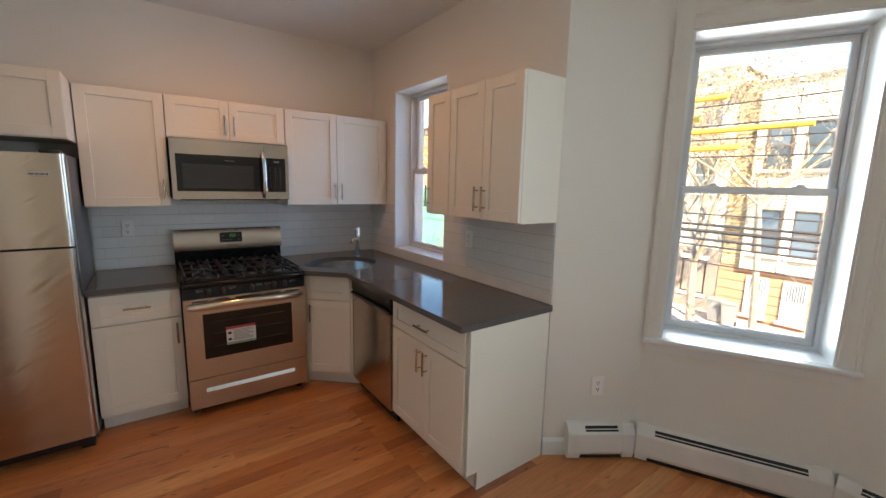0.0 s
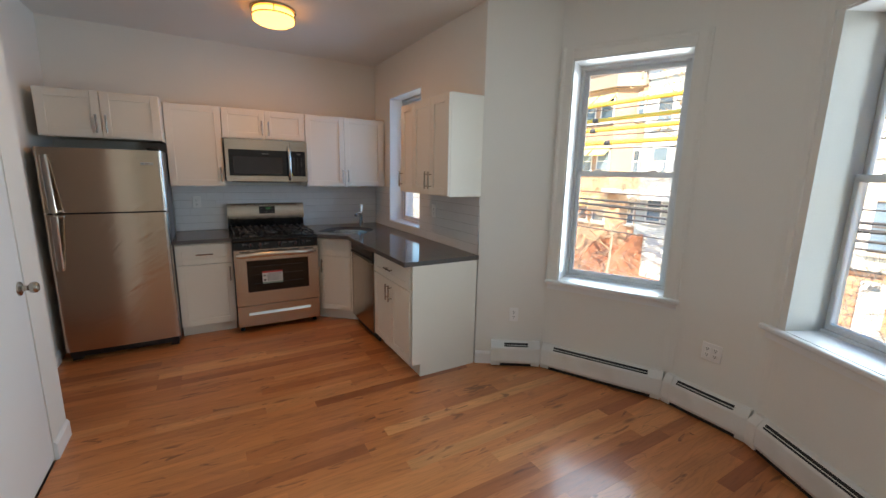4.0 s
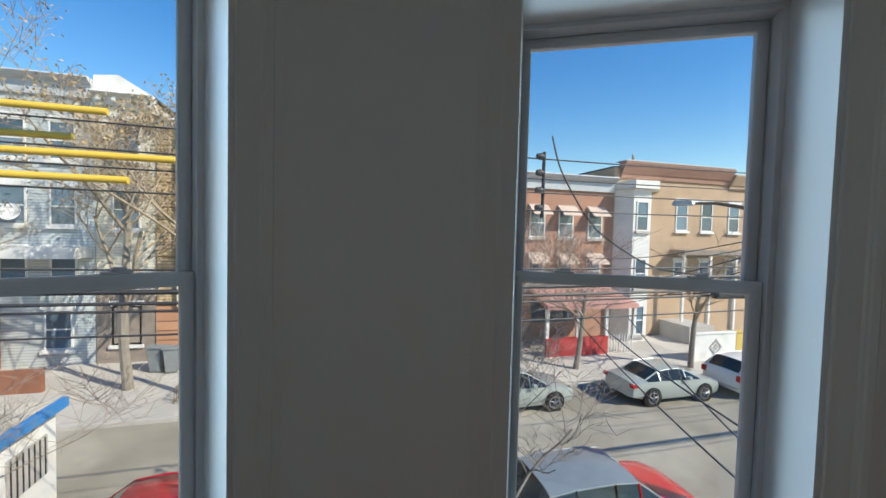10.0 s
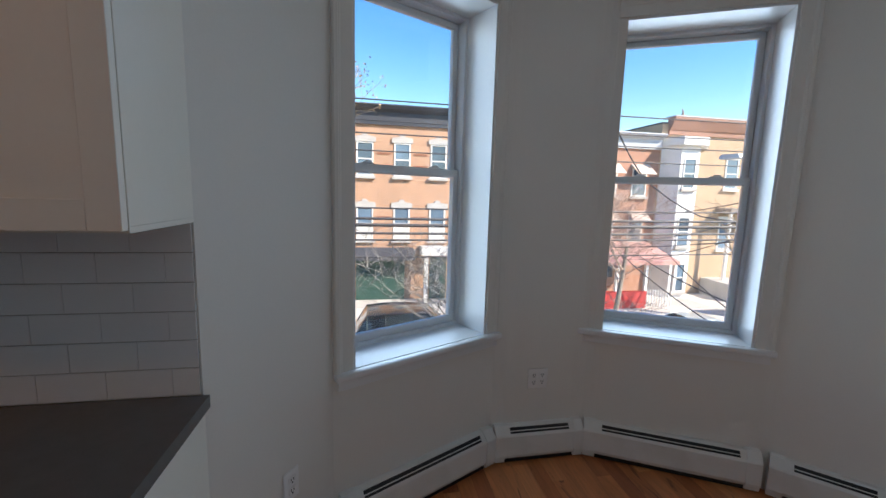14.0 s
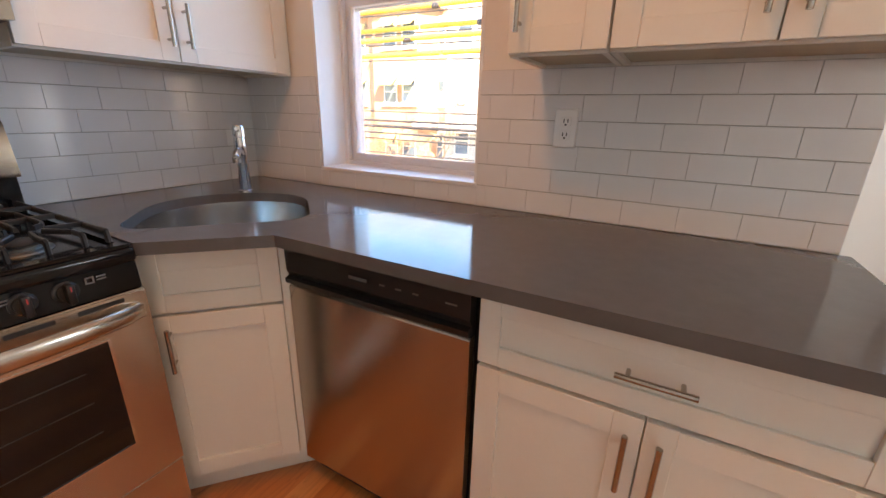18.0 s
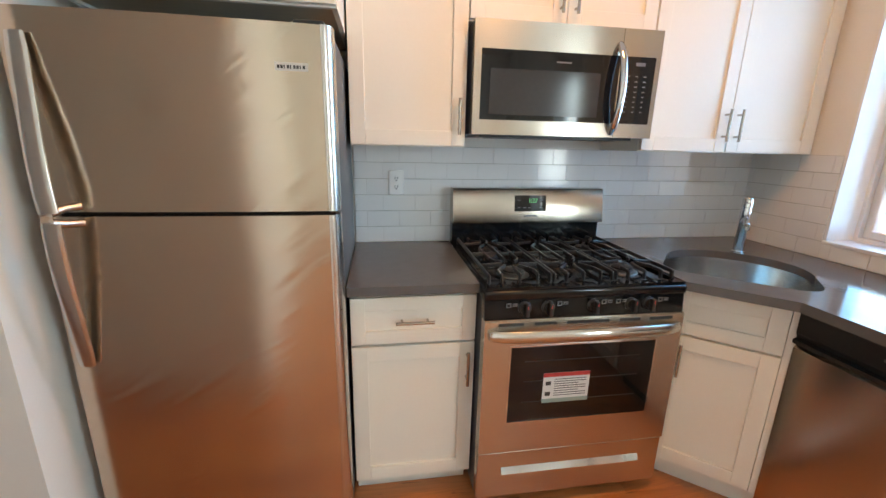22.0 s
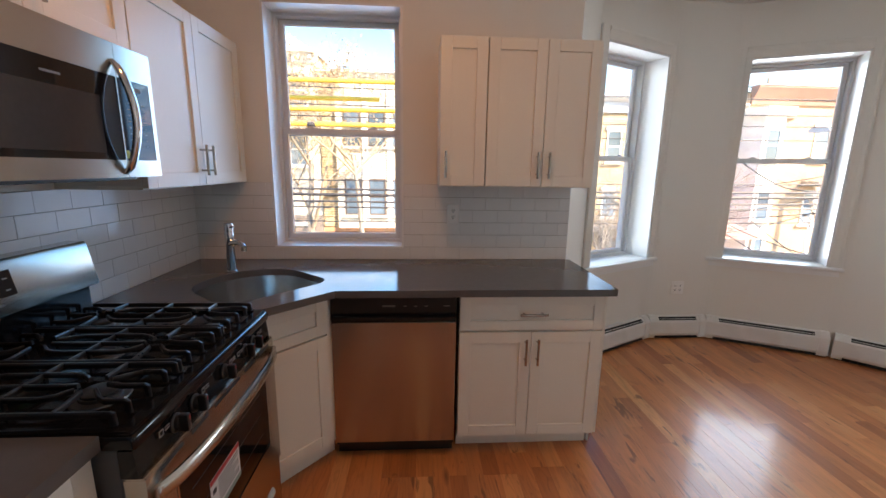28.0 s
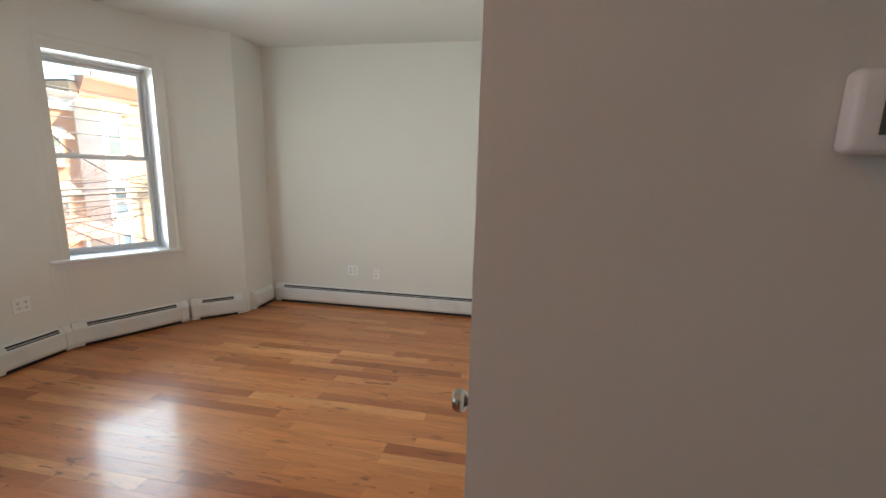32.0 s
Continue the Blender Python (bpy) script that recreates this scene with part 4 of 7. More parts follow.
# ---- range ----
rg = thing("gas_range", pose((RX0 + RX1) / 2, 2.935, 0), "stainless steel and black gas range with iron grates", "stove")
RW = (RX1 - RX0) / 2 - 0.002
block("body", "steel_side", rg, -RW + 0.002, RW - 0.002, 0.030, 0.690, 0.05, 0.871, bev=0.002)
for sx in (-0.34, 0.34):
    for sy in (0.08, 0.62):
        bm = bmesh.new()
        lathe(bm, [(0, 0), (0.02, 0), (0.018, 0.05), (0, 0.05)], 12, pose(sx, sy, 0))
        part("foot", bm, "plastic", rg)
# cooktop with a raised rim
bm = bmesh.new()
box(bm, -RW - 0.003, RW + 0.003, -0.014, 0.638, 0.872, 0.908, bev=0.010, seg=4)
rim = bmesh.new()
ring(rim, (-RW, RW, -0.006, 0.636), (-RW + 0.022, RW - 0.022, 0.030, 0.618), 0.9085, 0.917)
for v in rim.verts:
    v.co = (v.co.x, v.co.z, v.co.y)
bmesh.ops.bevel(rim, geom=rim.edges[:], offset=0.003, segments=2, affect="EDGES")
part("cooktop_rim", rim, "enamel", rg, "raised black enamel rim", smooth=True)
part("cooktop", bm, "enamel", rg, "glossy black enamel cooktop", smooth=True)
# control panel
bm = bmesh.new()
prism(bm, [(-0.003, 0.8715), (-0.010, 0.806), (0.028, 0.806), (0.028, 0.8715)], lambda u, v, q: (q, u, v), -RW, RW)
cp = part("control_panel", bm, "enamel", rg, "black control panel")
for kx in (-0.235, -0.150, 0.020, 0.165, 0.235):
    bm = bmesh.new()
    km = Matrix.Translation((kx, -0.0065, 0.842)) @ Matrix.Rotation(radians(86), 4, "X")
    lathe(bm, [(0, 0), (0.024, 0), (0.024, 0.004), (0.019, 0.007), (0.018, 0.014), (0, 0.015)], 24, km)
    box(bm, kx - 0.0075, kx + 0.0075, -0.042, -0.018, 0.820, 0.866, bev=0.004, seg=2)
    k = part("knob", bm, "plastic", rg, "black control knob", smooth=True)
    block("pointer", "red_print", k, kx - 0.0012, kx + 0.0012, -0.0428, -0.0421, 0.850, 0.862)
bm = bmesh.new()
for kx, s in ((-0.290, -1), (-0.105, 1), (0.062, 1), (0.118, -1), (0.283, 1)):
    box(bm, kx - 0.012, kx - 0.009, -0.0105, -0.0085, 0.846, 0.862)
    box(bm, kx + 0.002, kx + 0.005, -0.0105, -0.0085, 0.846, 0.862)
    box(bm, kx - 0.009, kx + 0.002, -0.0105, -0.0085, 0.859, 0.862)
    box(bm, kx - 0.009, kx + 0.002, -0.0105, -0.0085, 0.846, 0.849)
    for q in range(2):
        box(bm, kx + 0.010, kx + 0.028, -0.0105, -0.0085, 0.857 - 0.007 * q, 0.860 - 0.007 * q)
tagged(part("panel_marks", bm, "grey_print", cp, "pale printed burner marks"), kind="stuff")
# oven door with its window
bm = bmesh.new()
wx, wz0, wz1 = 0.284, 0.392, 0.706
ring(bm, (-RW, RW, 0.268, 0.800), (-wx, wx, wz0, wz1), -0.022, 0.024)
dr = part("oven_door", bm, "steel", rg, "brushed stainless oven door")
block("door_trim", "steel", dr, -RW, RW, -0.018, 0.020, 0.8005, 0.8045)
for x0, x1 in ((-0.33, -0.24), (-0.20, -0.12), (-0.08, 0.08), (0.12, 0.20), (0.24, 0.33)):
    block("vent_slot", "ink", dr, x0, x1, -0.0232, -0.0222, 0.783, 0.7935)
block("oven_glass", "dark_glass", dr, -wx - 0.001, wx + 0.001, -0.0205, -0.012, wz0 - 0.001, wz1 + 0.001, label="black oven glass")
bm = bmesh.new()
ring(bm, (-wx, wx, wz0, wz1), (-wx + 0.006, wx - 0.006, wz0 + 0.005, wz1 - 0.005), -0.0238, -0.0206)
part("window_trim", bm, "chrome", dr)
# rack lines lie on the glass front, their shade put into the colour
bm = bmesh.new()
for zz in (0.475, 0.560, 0.640):
    box(bm, -wx + 0.06, wx - 0.06, -0.0211, -0.0206, zz, zz + 0.003)
part("oven_rack", bm, "rack", dr, "dark strips on the glass that stand for shaded racks inside")
bm = bmesh.new()
pts = [(-0.355 + 0.71 * k / 18, -0.030 - 0.048 * math.sin(math.pi * k / 18) ** 0.6, 0.752 + 0.012 * math.sin(math.pi * k / 18)) for k in range(19)]
tube(bm, pts, [0.011] + [0.0125] * 17 + [0.011], 14, flat=1.75)
for sx in (-0.350, 0.350):
    box(bm, sx - 0.014, sx + 0.014, -0.040, -0.0225, 0.735, 0.770, bev=0.004)
part("handle", bm, "steel", dr, "bowed stainless handle", smooth=True)
# notice stuck on the oven glass
notice = block("notice", "paper", dr, -0.148, 0.032, -0.0216, -0.0207, 0.468, 0.590, label="white paper notice with a red heading")
block("heading", "red_print", notice, -0.148, 0.032, -0.0222, -0.0217, 0.574, 0.590)
block("foot_band", "teal_print", notice, -0.148, 0.032, -0.0222, -0.0217, 0.468, 0.484)
bm = bmesh.new()
for q in range(8):
    zz = 0.562 - q * 0.0095
    box(bm, -0.105, 0.020 - 0.03 * (q % 3 == 2), -0.0221, -0.0217, zz, zz + 0.0028)
for zz in (0.548, 0.505):
    box(bm, -0.138, -0.118, -0.0221, -0.0217, zz - 0.008, zz + 0.008)
tagged(part("print_lines", bm, "ink", notice), kind="stuff")
# storage drawer
bm = bmesh.new()
box(bm, -RW, RW, -0.016, 0.024, 0.058, 0.262, bev=0.003)
dw = part("drawer", bm, "steel", rg, "stainless warming drawer", smooth=True)
bm = bmesh.new()
prism(bm, [(-0.0163, 0.194), (-0.0300, 0.172), (-0.0300, 0.168), (-0.0163, 0.166)], lambda u, v, q: (q, u, v), -0.285, 0.285)
part("drawer_grip", bm, "chrome", dw, "bright recessed grip strip")
# black filler strip stands in for the shade between door and drawer
block("drawer_gap", "ink", rg, -RW + 0.004, RW - 0.004, 0.0, 0.022, 0.2625, 0.2675)
# back guard
bm = bmesh.new()
prism(bm, [(0.640, 0.905), (0.640, 1.020), (0.695, 1.020), (0.695, 0.905)], lambda u, v, q: (q, u, v), -RW, RW)
part("back_panel", bm, "enamel", rg, "black glossy lower back panel")
bm = bmesh.new()
prism(bm, [(0.606, 1.022), (0.6022, 1.030), (0.628, 1.176), (0.636, 1.184), (0.695, 1.184), (0.695, 1.022)], lambda u, v, q: (q, u, v), -RW - 0.002, RW + 0.002)
bg = part("back_guard", bm, "steel", rg, "brushed stainless back guard", smooth=True)


def on_guard(u, z, off):
    """A place on the back guard's sloping face."""
    f = (z - 1.022) / (1.176 - 1.022)
    return (u, 0.600 + 0.028 * f - off * 0.984, z + off * 0.179)


def guard_plate(name, mat, x0, x1, z0, z1, o0, o1, parent, label=""):
    bm = bmesh.new()
    vs = [bm.verts.new(on_guard(x, z, o)) for o in (o0, o1) for x, z in ((x0, z0), (x1, z0), (x1, z1), (x0, z1))]
    for f in ((0, 1, 2, 3), (4, 7, 6, 5), (0, 4, 5, 1), (1, 5, 6, 2), (2, 6, 7, 3), (3, 7, 4, 0)):
        bm.faces.new([vs[i] for i in f])
    return part(name, bm, mat, parent, label)


guard_plate("display", "dark_glass", -0.078, 0.080, 1.076, 1.152, 0.0004, 0.003, bg, "black clock display")


def digits(text, x, z, h, place, parent, mat="display"):
    """Numbers from the built-in font, stood in the plane that place gives."""
    cu = bpy.data.curves.new("digits", "FONT")
    cu.body, cu.size, cu.extrude = text, h * 1.35, 0.0003
    tmp = bpy.data.objects.new("digits", cu)
    scene.collection.objects.link(tmp)
    me = bpy.data.meshes.new_from_object(tmp.evaluated_get(bpy.context.evaluated_depsgraph_get()))
    bpy.data.objects.remove(tmp)
    for v in me.vertices:
        v.co = place(x + v.co.x, z + v.co.y, 0.0035 + v.co.z)
    me.materials.clear()
    me.materials.append(M[mat])
    ob = new("digits", me)
    ob.parent = parent
    ob["label"] = "glowing green numerals"
    return ob


digits("1:27", -0.010, 1.118, 0.020, on_guard, bg)
bm = bmesh.new()
for x0, z0 in ((-0.064, 1.126), (0.050, 1.126), (-0.064, 1.092), (-0.036, 1.092), (-0.012, 1.092), (0.050, 1.092)):
    vs = [bm.verts.new(on_guard(x, z, 0.0034)) for x, z in ((x0, z0), (x0 + 0.015, z0), (x0 + 0.015, z0 + 0.004), (x0, z0 + 0.004))]
    bm.faces.new(vs)
tagged(part("display_marks", bm, "grey_print", bg), kind="stuff")
guard_plate("name_plate", "grey_print", -0.030, 0.035, 1.052, 1.058, 0.0003, 0.0012, bg)
# burners and grates
for bx, by, br in ((-0.225, 0.165, 0.044), (0.225, 0.165, 0.044), (-0.225, 0.490, 0.036), (0.225, 0.490, 0.036), (0.0, 0.330, 0.040)):
    bm = bmesh.new()
    lathe(bm, [(0, 0), (br + 0.018, 0), (br + 0.016, 0.004), (br, 0.006), (br, 0.014), (0, 0.014)], 24, pose(bx, by, 0.9085))
    b_ = part("burner", bm, "alu", rg, "pale metal burner base", smooth=True)
    bm = bmesh.new()
    lathe(bm, [(0, 0), (br - 0.004, 0), (br - 0.004, 0.006), (br - 0.010, 0.009), (0, 0.0095)], 24, pose(bx, by, 0.923))
    part("burner_cap", bm, "burner", b_, smooth=True)


def bar(bm, pts, w=0.0095, h=0.012):
    """A cast bar of flattened section along points, its top face on them."""
    pts = [Vector(p) for p in pts]
    rings, side = [], None
    for i, p in enumerate(pts):
        d = (pts[min(i + 1, len(pts) - 1)] - pts[max(i - 1, 0)]).normalized()
        if side is None or abs(d.z) < 0.9:
            side = d.cross(Vector((0, 0, 1)))
            side = side.normalized() if side.length > 1e-4 else Vector((1, 0, 0))
        up = side.cross(d).normalized()
        rings.append([bm.verts.new(p + side * w * a + up * h * b) for a, b in ((-0.5, -1.0), (0.5, -1.0), (0.5, -0.3), (0.28, 0.0), (-0.28, 0.0), (-0.5, -0.3))])
    for a, b in zip(rings, rings[1:]):
        for k in range(6):
            bm.faces.new((a[k], a[(k + 1) % 6], b[(k + 1) % 6], b[k]))
    bm.faces.new(rings[0][::-1])
    bm.faces.new(rings[-1])


GZ, GY0, GY1 = 0.953, 0.036, 0.618       # top of the grates, their front and back edge
for gx0, gx1, burners in ((-0.358, -0.123, (0.165, 0.490)), (-0.117, 0.117, (0.165, 0.490)), (0.123, 0.358, (0.165, 0.490))):
    bm = bmesh.new()
    gm, gh, ym = (gx0 + gx1) / 2, (gx1 - gx0) / 2, (GY0 + GY1) / 2
    for x in (gx0 + 0.005, gx1 - 0.005):                                # side rails with feet
        bar(bm, [(x, GY0, 0.918), (x, GY0 + 0.002, GZ - 0.006), (x, GY0 + 0.012, GZ - 0.002), (x, ym, GZ - 0.002), (x, GY1 - 0.012, GZ - 0.002), (x, GY1 - 0.002, GZ - 0.006), (x, GY1, 0.918)], 0.010, 0.014)
    bar(bm, [(gx0 + 0.005, ym, GZ - 0.001), (gx1 - 0.005, ym, GZ - 0.001)], 0.010, 0.014)
    for x in (gm - 0.052, gm + 0.052):
        bar(bm, [(x, ym, GZ - 0.012), (x, ym, 0.918)], 0.009, 0.009)
    for cy, s_, edge in ((burners[0], -1, GY0), (burners[1], 1, GY1)):
        # fingers from the front or back edge, bent down into feet at the rim
        bar(bm, [(gm, edge, 0.918), (gm, edge - s_ * 0.002, GZ - 0.006), (gm, edge - s_ * 0.012, GZ), (gm, cy + s_ * 0.066, GZ), (gm + 0.004, cy + s_ * 0.030, GZ + 0.003)])
        for q in (-1, 1):
            bar(bm, [(gm + q * 0.066, edge, 0.918), (gm + q * 0.066, edge - s_ * 0.002, GZ - 0.006), (gm + q * 0.066, edge - s_ * 0.012, GZ), (gm + q * 0.066, cy + s_ * 0.072, GZ),
                     (gm + q * 0.052, cy + s_ * 0.050, GZ), (gm + q * 0.026, cy + s_ * 0.024, GZ + 0.003)])
            bar(bm, [(gm + q * 0.056, ym, GZ), (gm + q * 0.056, cy - s_ * 0.078, GZ), (gm + q * 0.046, cy - s_ * 0.052, GZ), (gm + q * 0.024, cy - s_ * 0.026, GZ + 0.003)])
            bar(bm, [(gm + q * (gh - 0.005), cy, GZ - 0.001), (gm + q * (gh - 0.030), cy, GZ), (gm + q * 0.034, cy - q * 0.004, GZ + 0.003)])
        bar(bm, [(gm, ym, GZ), (gm, cy - s_ * 0.066, GZ), (gm - 0.004, cy - s_ * 0.032, GZ + 0.003)])
    part("grate", bm, "iron", rg, "black cast-iron grate with bent fingers")


# ---- microwave ----
mw = thing("microwave", pose(0.497, 3.262, 0), "stainless over-the-range microwave with a black window", "microwave")
MWW = 0.376
block("body", "steel_side", mw, -MWW, MWW, 0.035, Y_N - 3.262 - 0.010, 1.424, 1.826, bev=0.003)
block("grease_filter", "plastic", mw, -0.33, 0.33, 0.06, 0.33, 1.414, 1.4235)
bm = bmesh.new()
for k in range(16):
    box(bm, -0.29 + 0.036 * k, -0.275 + 0.036 * k, 0.08, 0.15, 1.4105, 1.4135)
part("vent_louvres", bm, "steel_side", mw)
xd = 0.208                          # the door's right edge
bm = bmesh.new()
w0, w1, q0, q1 = -MWW + 0.028, xd - 0.004, 1.478, 1.728
ring(bm, (-MWW, xd, 1.424, 1.826), (w0, w1, q0, q1), 0.0, 0.034)
md = part("door", bm, "steel", mw, "stainless steel microwave door")
block("door_glass", "dark_glass", md, w0 - 0.001, w1 + 0.001, 0.0015, 0.012, q0 - 0.001, q1 + 0.001, label="black glass")
block("window_screen", "mesh_glass", md, w0 + 0.036, w1 - 0.075, 0.0008, 0.0014, 1.498, 1.662, label="grey perforated window screen")
block("name_bars", "grey_print", md, -0.055, 0.005, 0.0006, 0.0013, 1.690, 1.696)
bm = bmesh.new()
ring(bm, (xd + 0.002, MWW, 1.424, 1.826), (xd + 0.0024, MWW - 0.020, 1.478, 1.728), 0.0, 0.034)
part("side_panel", bm, "steel", mw, "stainless panel beside the keypad")
kp = block("keypad", "dark_glass", mw, xd + 0.0025, MWW - 0.0205, 0.0015, 0.020, 1.479, 1.727, label="black touch keypad")
bm = bmesh.new()
for r in range(8):
    for c in range(3):
        x, z = xd + 0.038 + 0.036 * c, 1.655 - 0.019 * r
        w = 0.008 if r > 3 else 0.012
        box(bm, x - w / 2, x + w / 2, 0.0008, 0.0014, z, z + 0.0035)
tagged(part("key_marks", bm, "grey_print", kp, "small pale key markings"), kind="stuff")
bm = bmesh.new()
box(bm, xd + 0.065, xd + 0.105, 0.0008, 0.0014, 1.695, 1.708)
part("clock", bm, "grey_print", kp)
bm = bmesh.new()
pts = [(xd - 0.012, 0.0 - 0.052 * math.sin(math.pi * k / 16) ** 0.7 - 0.001, 1.436 + 0.338 * k / 16) for k in range(17)]
tube(bm, pts, [0.009] + [0.0145] * 15 + [0.009], 14, flat=0.7)
part("handle", bm, "chrome", md, "bowed chrome handle", smooth=True)

block("sticker", "sticker", kp, xd + 0.005, xd + 0.017, 0.0004, 0.0014, 1.484, 1.508, label="small yellow sticker")

# ---- dishwasher ----
ds = thing("dishwasher", pose(1.166, (2.750 + 2.146) / 2, 0, rz=-90), "stainless steel dishwasher with a black control strip", "dishwasher")
DWH = 0.300
block("tub", "plastic", ds, -DWH, DWH, 0.030, 0.58, 0.06, 0.872)
bm = bmesh.new()
prism(bm, [(0.0, 0.095), (0.0, 0.735), (0.006, 0.742), (0.028, 0.742), (0.028, 0.095)], lambda u, v, q: (q, u, v), -DWH + 0.002, DWH - 0.002)
part("door", bm, "steel_dark", ds, "brushed stainless front")
bm = bmesh.new()
prism(bm, [(0.012, 0.744), (-0.010, 0.752), (-0.012, 0.766), (0.004, 0.772), (-0.004, 0.790), (-0.006, 0.868), (0.028, 0.868), (0.028, 0.744)], lambda u, v, q: (q, u, v), -DWH + 0.002, DWH - 0.002)
ctl = part("control_strip", bm, "plastic", ds, "black control strip with a pocket handle")
bm = bmesh.new()
box(bm, -0.055, 0.005, -0.0070, -0.0050, 0.818, 0.826)
for x0 in (0.045, 0.095, 0.145, 0.235):
    box(bm, x0, x0 + (0.030 if x0 > 0.2 else 0.016), -0.0070, -0.0050, 0.820, 0.824)
tagged(part("control_marks", bm, "grey_print", ctl), kind="stuff")
bm = bmesh.new()
for x0 in (-0.20, 0.17):
    box(bm, x0, x0 + 0.02, -0.0090, -0.001, 0.8685, 0.8795)
part("mounting_tab", bm, "nickel", ds)
block("toe_panel", "plastic", ds, -DWH + 0.004, DWH - 0.004, 0.055, 0.075, 0.004, 0.09)
# ---- street ----
Z_ST, Z_PV = -4.42, -4.28             # street and pavement levels
X_FR = 22.0                           # the house fronts across the street


def brick(name, a, b, mortar, bw=0.21, bh=0.07, mort=0.012, bias=0.0, rough=0.88):
    """Masonry on walls that face along x: courses over (y, z)."""
    m = bpy.data.materials.new(name)
    m.use_nodes = True
    nt = m.node_tree
    N, L = nt.nodes, nt.links
    p = N["Principled BSDF"]
    geo, sep, com = N.new("ShaderNodeNewGeometry"), N.new("ShaderNodeSeparateXYZ"), N.new("ShaderNodeCombineXYZ")
    L.new(geo.outputs["Position"], sep.inputs[0])
    L.new(sep.outputs["Y"], com.inputs["X"])
    L.new(sep.outputs["Z"], com.inputs["Y"])
    br = N.new("ShaderNodeTexBrick")
    br.inputs["Scale"].default_value = 1.0
    br.inputs["Brick Width"].default_value, br.inputs["Row Height"].default_value = bw, bh
    br.inputs["Mortar Size"].default_value, br.inputs["Bias"].default_value = mort, bias
    br.inputs["Color1"].default_value, br.inputs["Color2"].default_value, br.inputs["Mortar"].default_value = (*a, 1), (*b, 1), (*mortar, 1)
    L.new(com.outputs[0], br.inputs["Vector"])
    no = N.new("ShaderNodeTexNoise")
    no.inputs["Scale"].default_value, no.inputs["Detail"].default_value = 0.8, 6
    L.new(geo.outputs["Position"], no.inputs["Vector"])
    mr = N.new("ShaderNodeMapRange")
    mr.inputs["To Min"].default_value, mr.inputs["To Max"].default_value = 0.72, 1.22
    L.new(no.outputs["Fac"], mr.inputs["Value"])
    hs = N.new("ShaderNodeHueSaturation")
    L.new(br.outputs["Color"], hs.inputs["Color"])
    L.new(mr.outputs[0], hs.inputs["Value"])
    L.new(hs.outputs[0], p.inputs["Base Color"])
    p.inputs["Roughness"].default_value = rough
    bn = N.new("ShaderNodeBump")
    bn.inputs["Strength"].default_value, bn.inputs["Distance"].default_value = 0.5, 0.012
    bn.invert = True
    L.new(br.outputs["Fac"], bn.inputs["Height"])
    L.new(bn.outputs[0], p.inputs["Normal"])
    return m


M["asphalt"] = material("worn_asphalt", (0.30, 0.275, 0.22), 0.9, var=0.2, scale=0.5, fine=40, bump=0.3, dirt=(0.44, 0.41, 0.34), dirt_amount=0.7, dirt_scale=0.35)
M["pavement"] = material("pavement", (0.52, 0.49, 0.44), 0.85, var=0.12, scale=0.6, fine=30, bump=0.2, rand=0.08)
M["kerb"] = material("kerb_stone", (0.45, 0.43, 0.40), 0.85, var=0.1, scale=2, bump=0.2)
M["brick_o"] = brick("orange_brick", (0.53, 0.295, 0.18), (0.46, 0.245, 0.145), (0.38, 0.28, 0.20))
M["brick_r"] = brick("red_brick", (0.46, 0.215, 0.135), (0.38, 0.17, 0.105), (0.36, 0.26, 0.2))
M["brick_t"] = brick("tan_brick", (0.55, 0.38, 0.25), (0.48, 0.325, 0.21), (0.42, 0.32, 0.22))
M["stone_y"] = brick("yellow_stone", (0.60, 0.46, 0.28), (0.46, 0.34, 0.19), (0.30, 0.22, 0.13), 0.42, 0.14, 0.02)
M["rustic"] = brick("rusticated_stone", (0.50, 0.27, 0.16), (0.45, 0.24, 0.14), (0.22, 0.11, 0.07), 30.0, 0.42, 0.03)
M["siding_b"] = brick("beige_siding", (0.74, 0.70, 0.59), (0.72, 0.68, 0.57), (0.42, 0.38, 0.31), 40.0, 0.13, 0.016)
M["siding_g"] = brick("grey_siding", (0.52, 0.56, 0.56), (0.50, 0.54, 0.54), (0.33, 0.36, 0.37), 40.0, 0.12, 0.014)
M["siding_c"] = brick("cream_siding", (0.70, 0.66, 0.55), (0.68, 0.64, 0.53), (0.48, 0.45, 0.38), 40.0, 0.12, 0.014)
M["brownstone"] = material("brownstone", (0.28, 0.115, 0.065), 0.85, var=0.15, scale=1.5, fine=20, bump=0.2)
M["cornice_d"] = material("dark_cornice", (0.045, 0.05, 0.062), 0.6, var=0.15, scale=3)
M["cornice_b"] = material("brown_cornice", (0.29, 0.24, 0.20), 0.7, var=0.2, scale=3)
M["cornice_r"] = material("red_brown_cornice", (0.36, 0.20, 0.145), 0.7, var=0.15, scale=3)
M["white_out"] = material("white_house_paint", (0.74, 0.73, 0.70), 0.6, var=0.05, scale=2, dirt=(0.45, 0.42, 0.38), dirt_amount=0.4)
M["metal_grey"] = material("grey_sheet_metal", (0.50, 0.53, 0.56), 0.45, var=0.06, scale=2, dirt=(0.35, 0.34, 0.32), dirt_amount=0.35)
M["brown_frame"] = material("brown_window_frame", (0.10, 0.075, 0.06), 0.5, var=0.1, scale=3)
M["roof"] = material("tar_roof", (0.08, 0.08, 0.08), 0.9, var=0.15)
# blue base colour stands in for the sky these panes reflect
M["sky_toned_glass"] = material("sky_toned_glass", (0.12, 0.18, 0.24), 0.06, var=0.2, scale=1.0, rand=0.5, rough_var=0.02)
M["curtain"] = material("curtain", (0.55, 0.54, 0.50), 0.9, var=0.1, scale=8, stretch=(1, 6, 1))
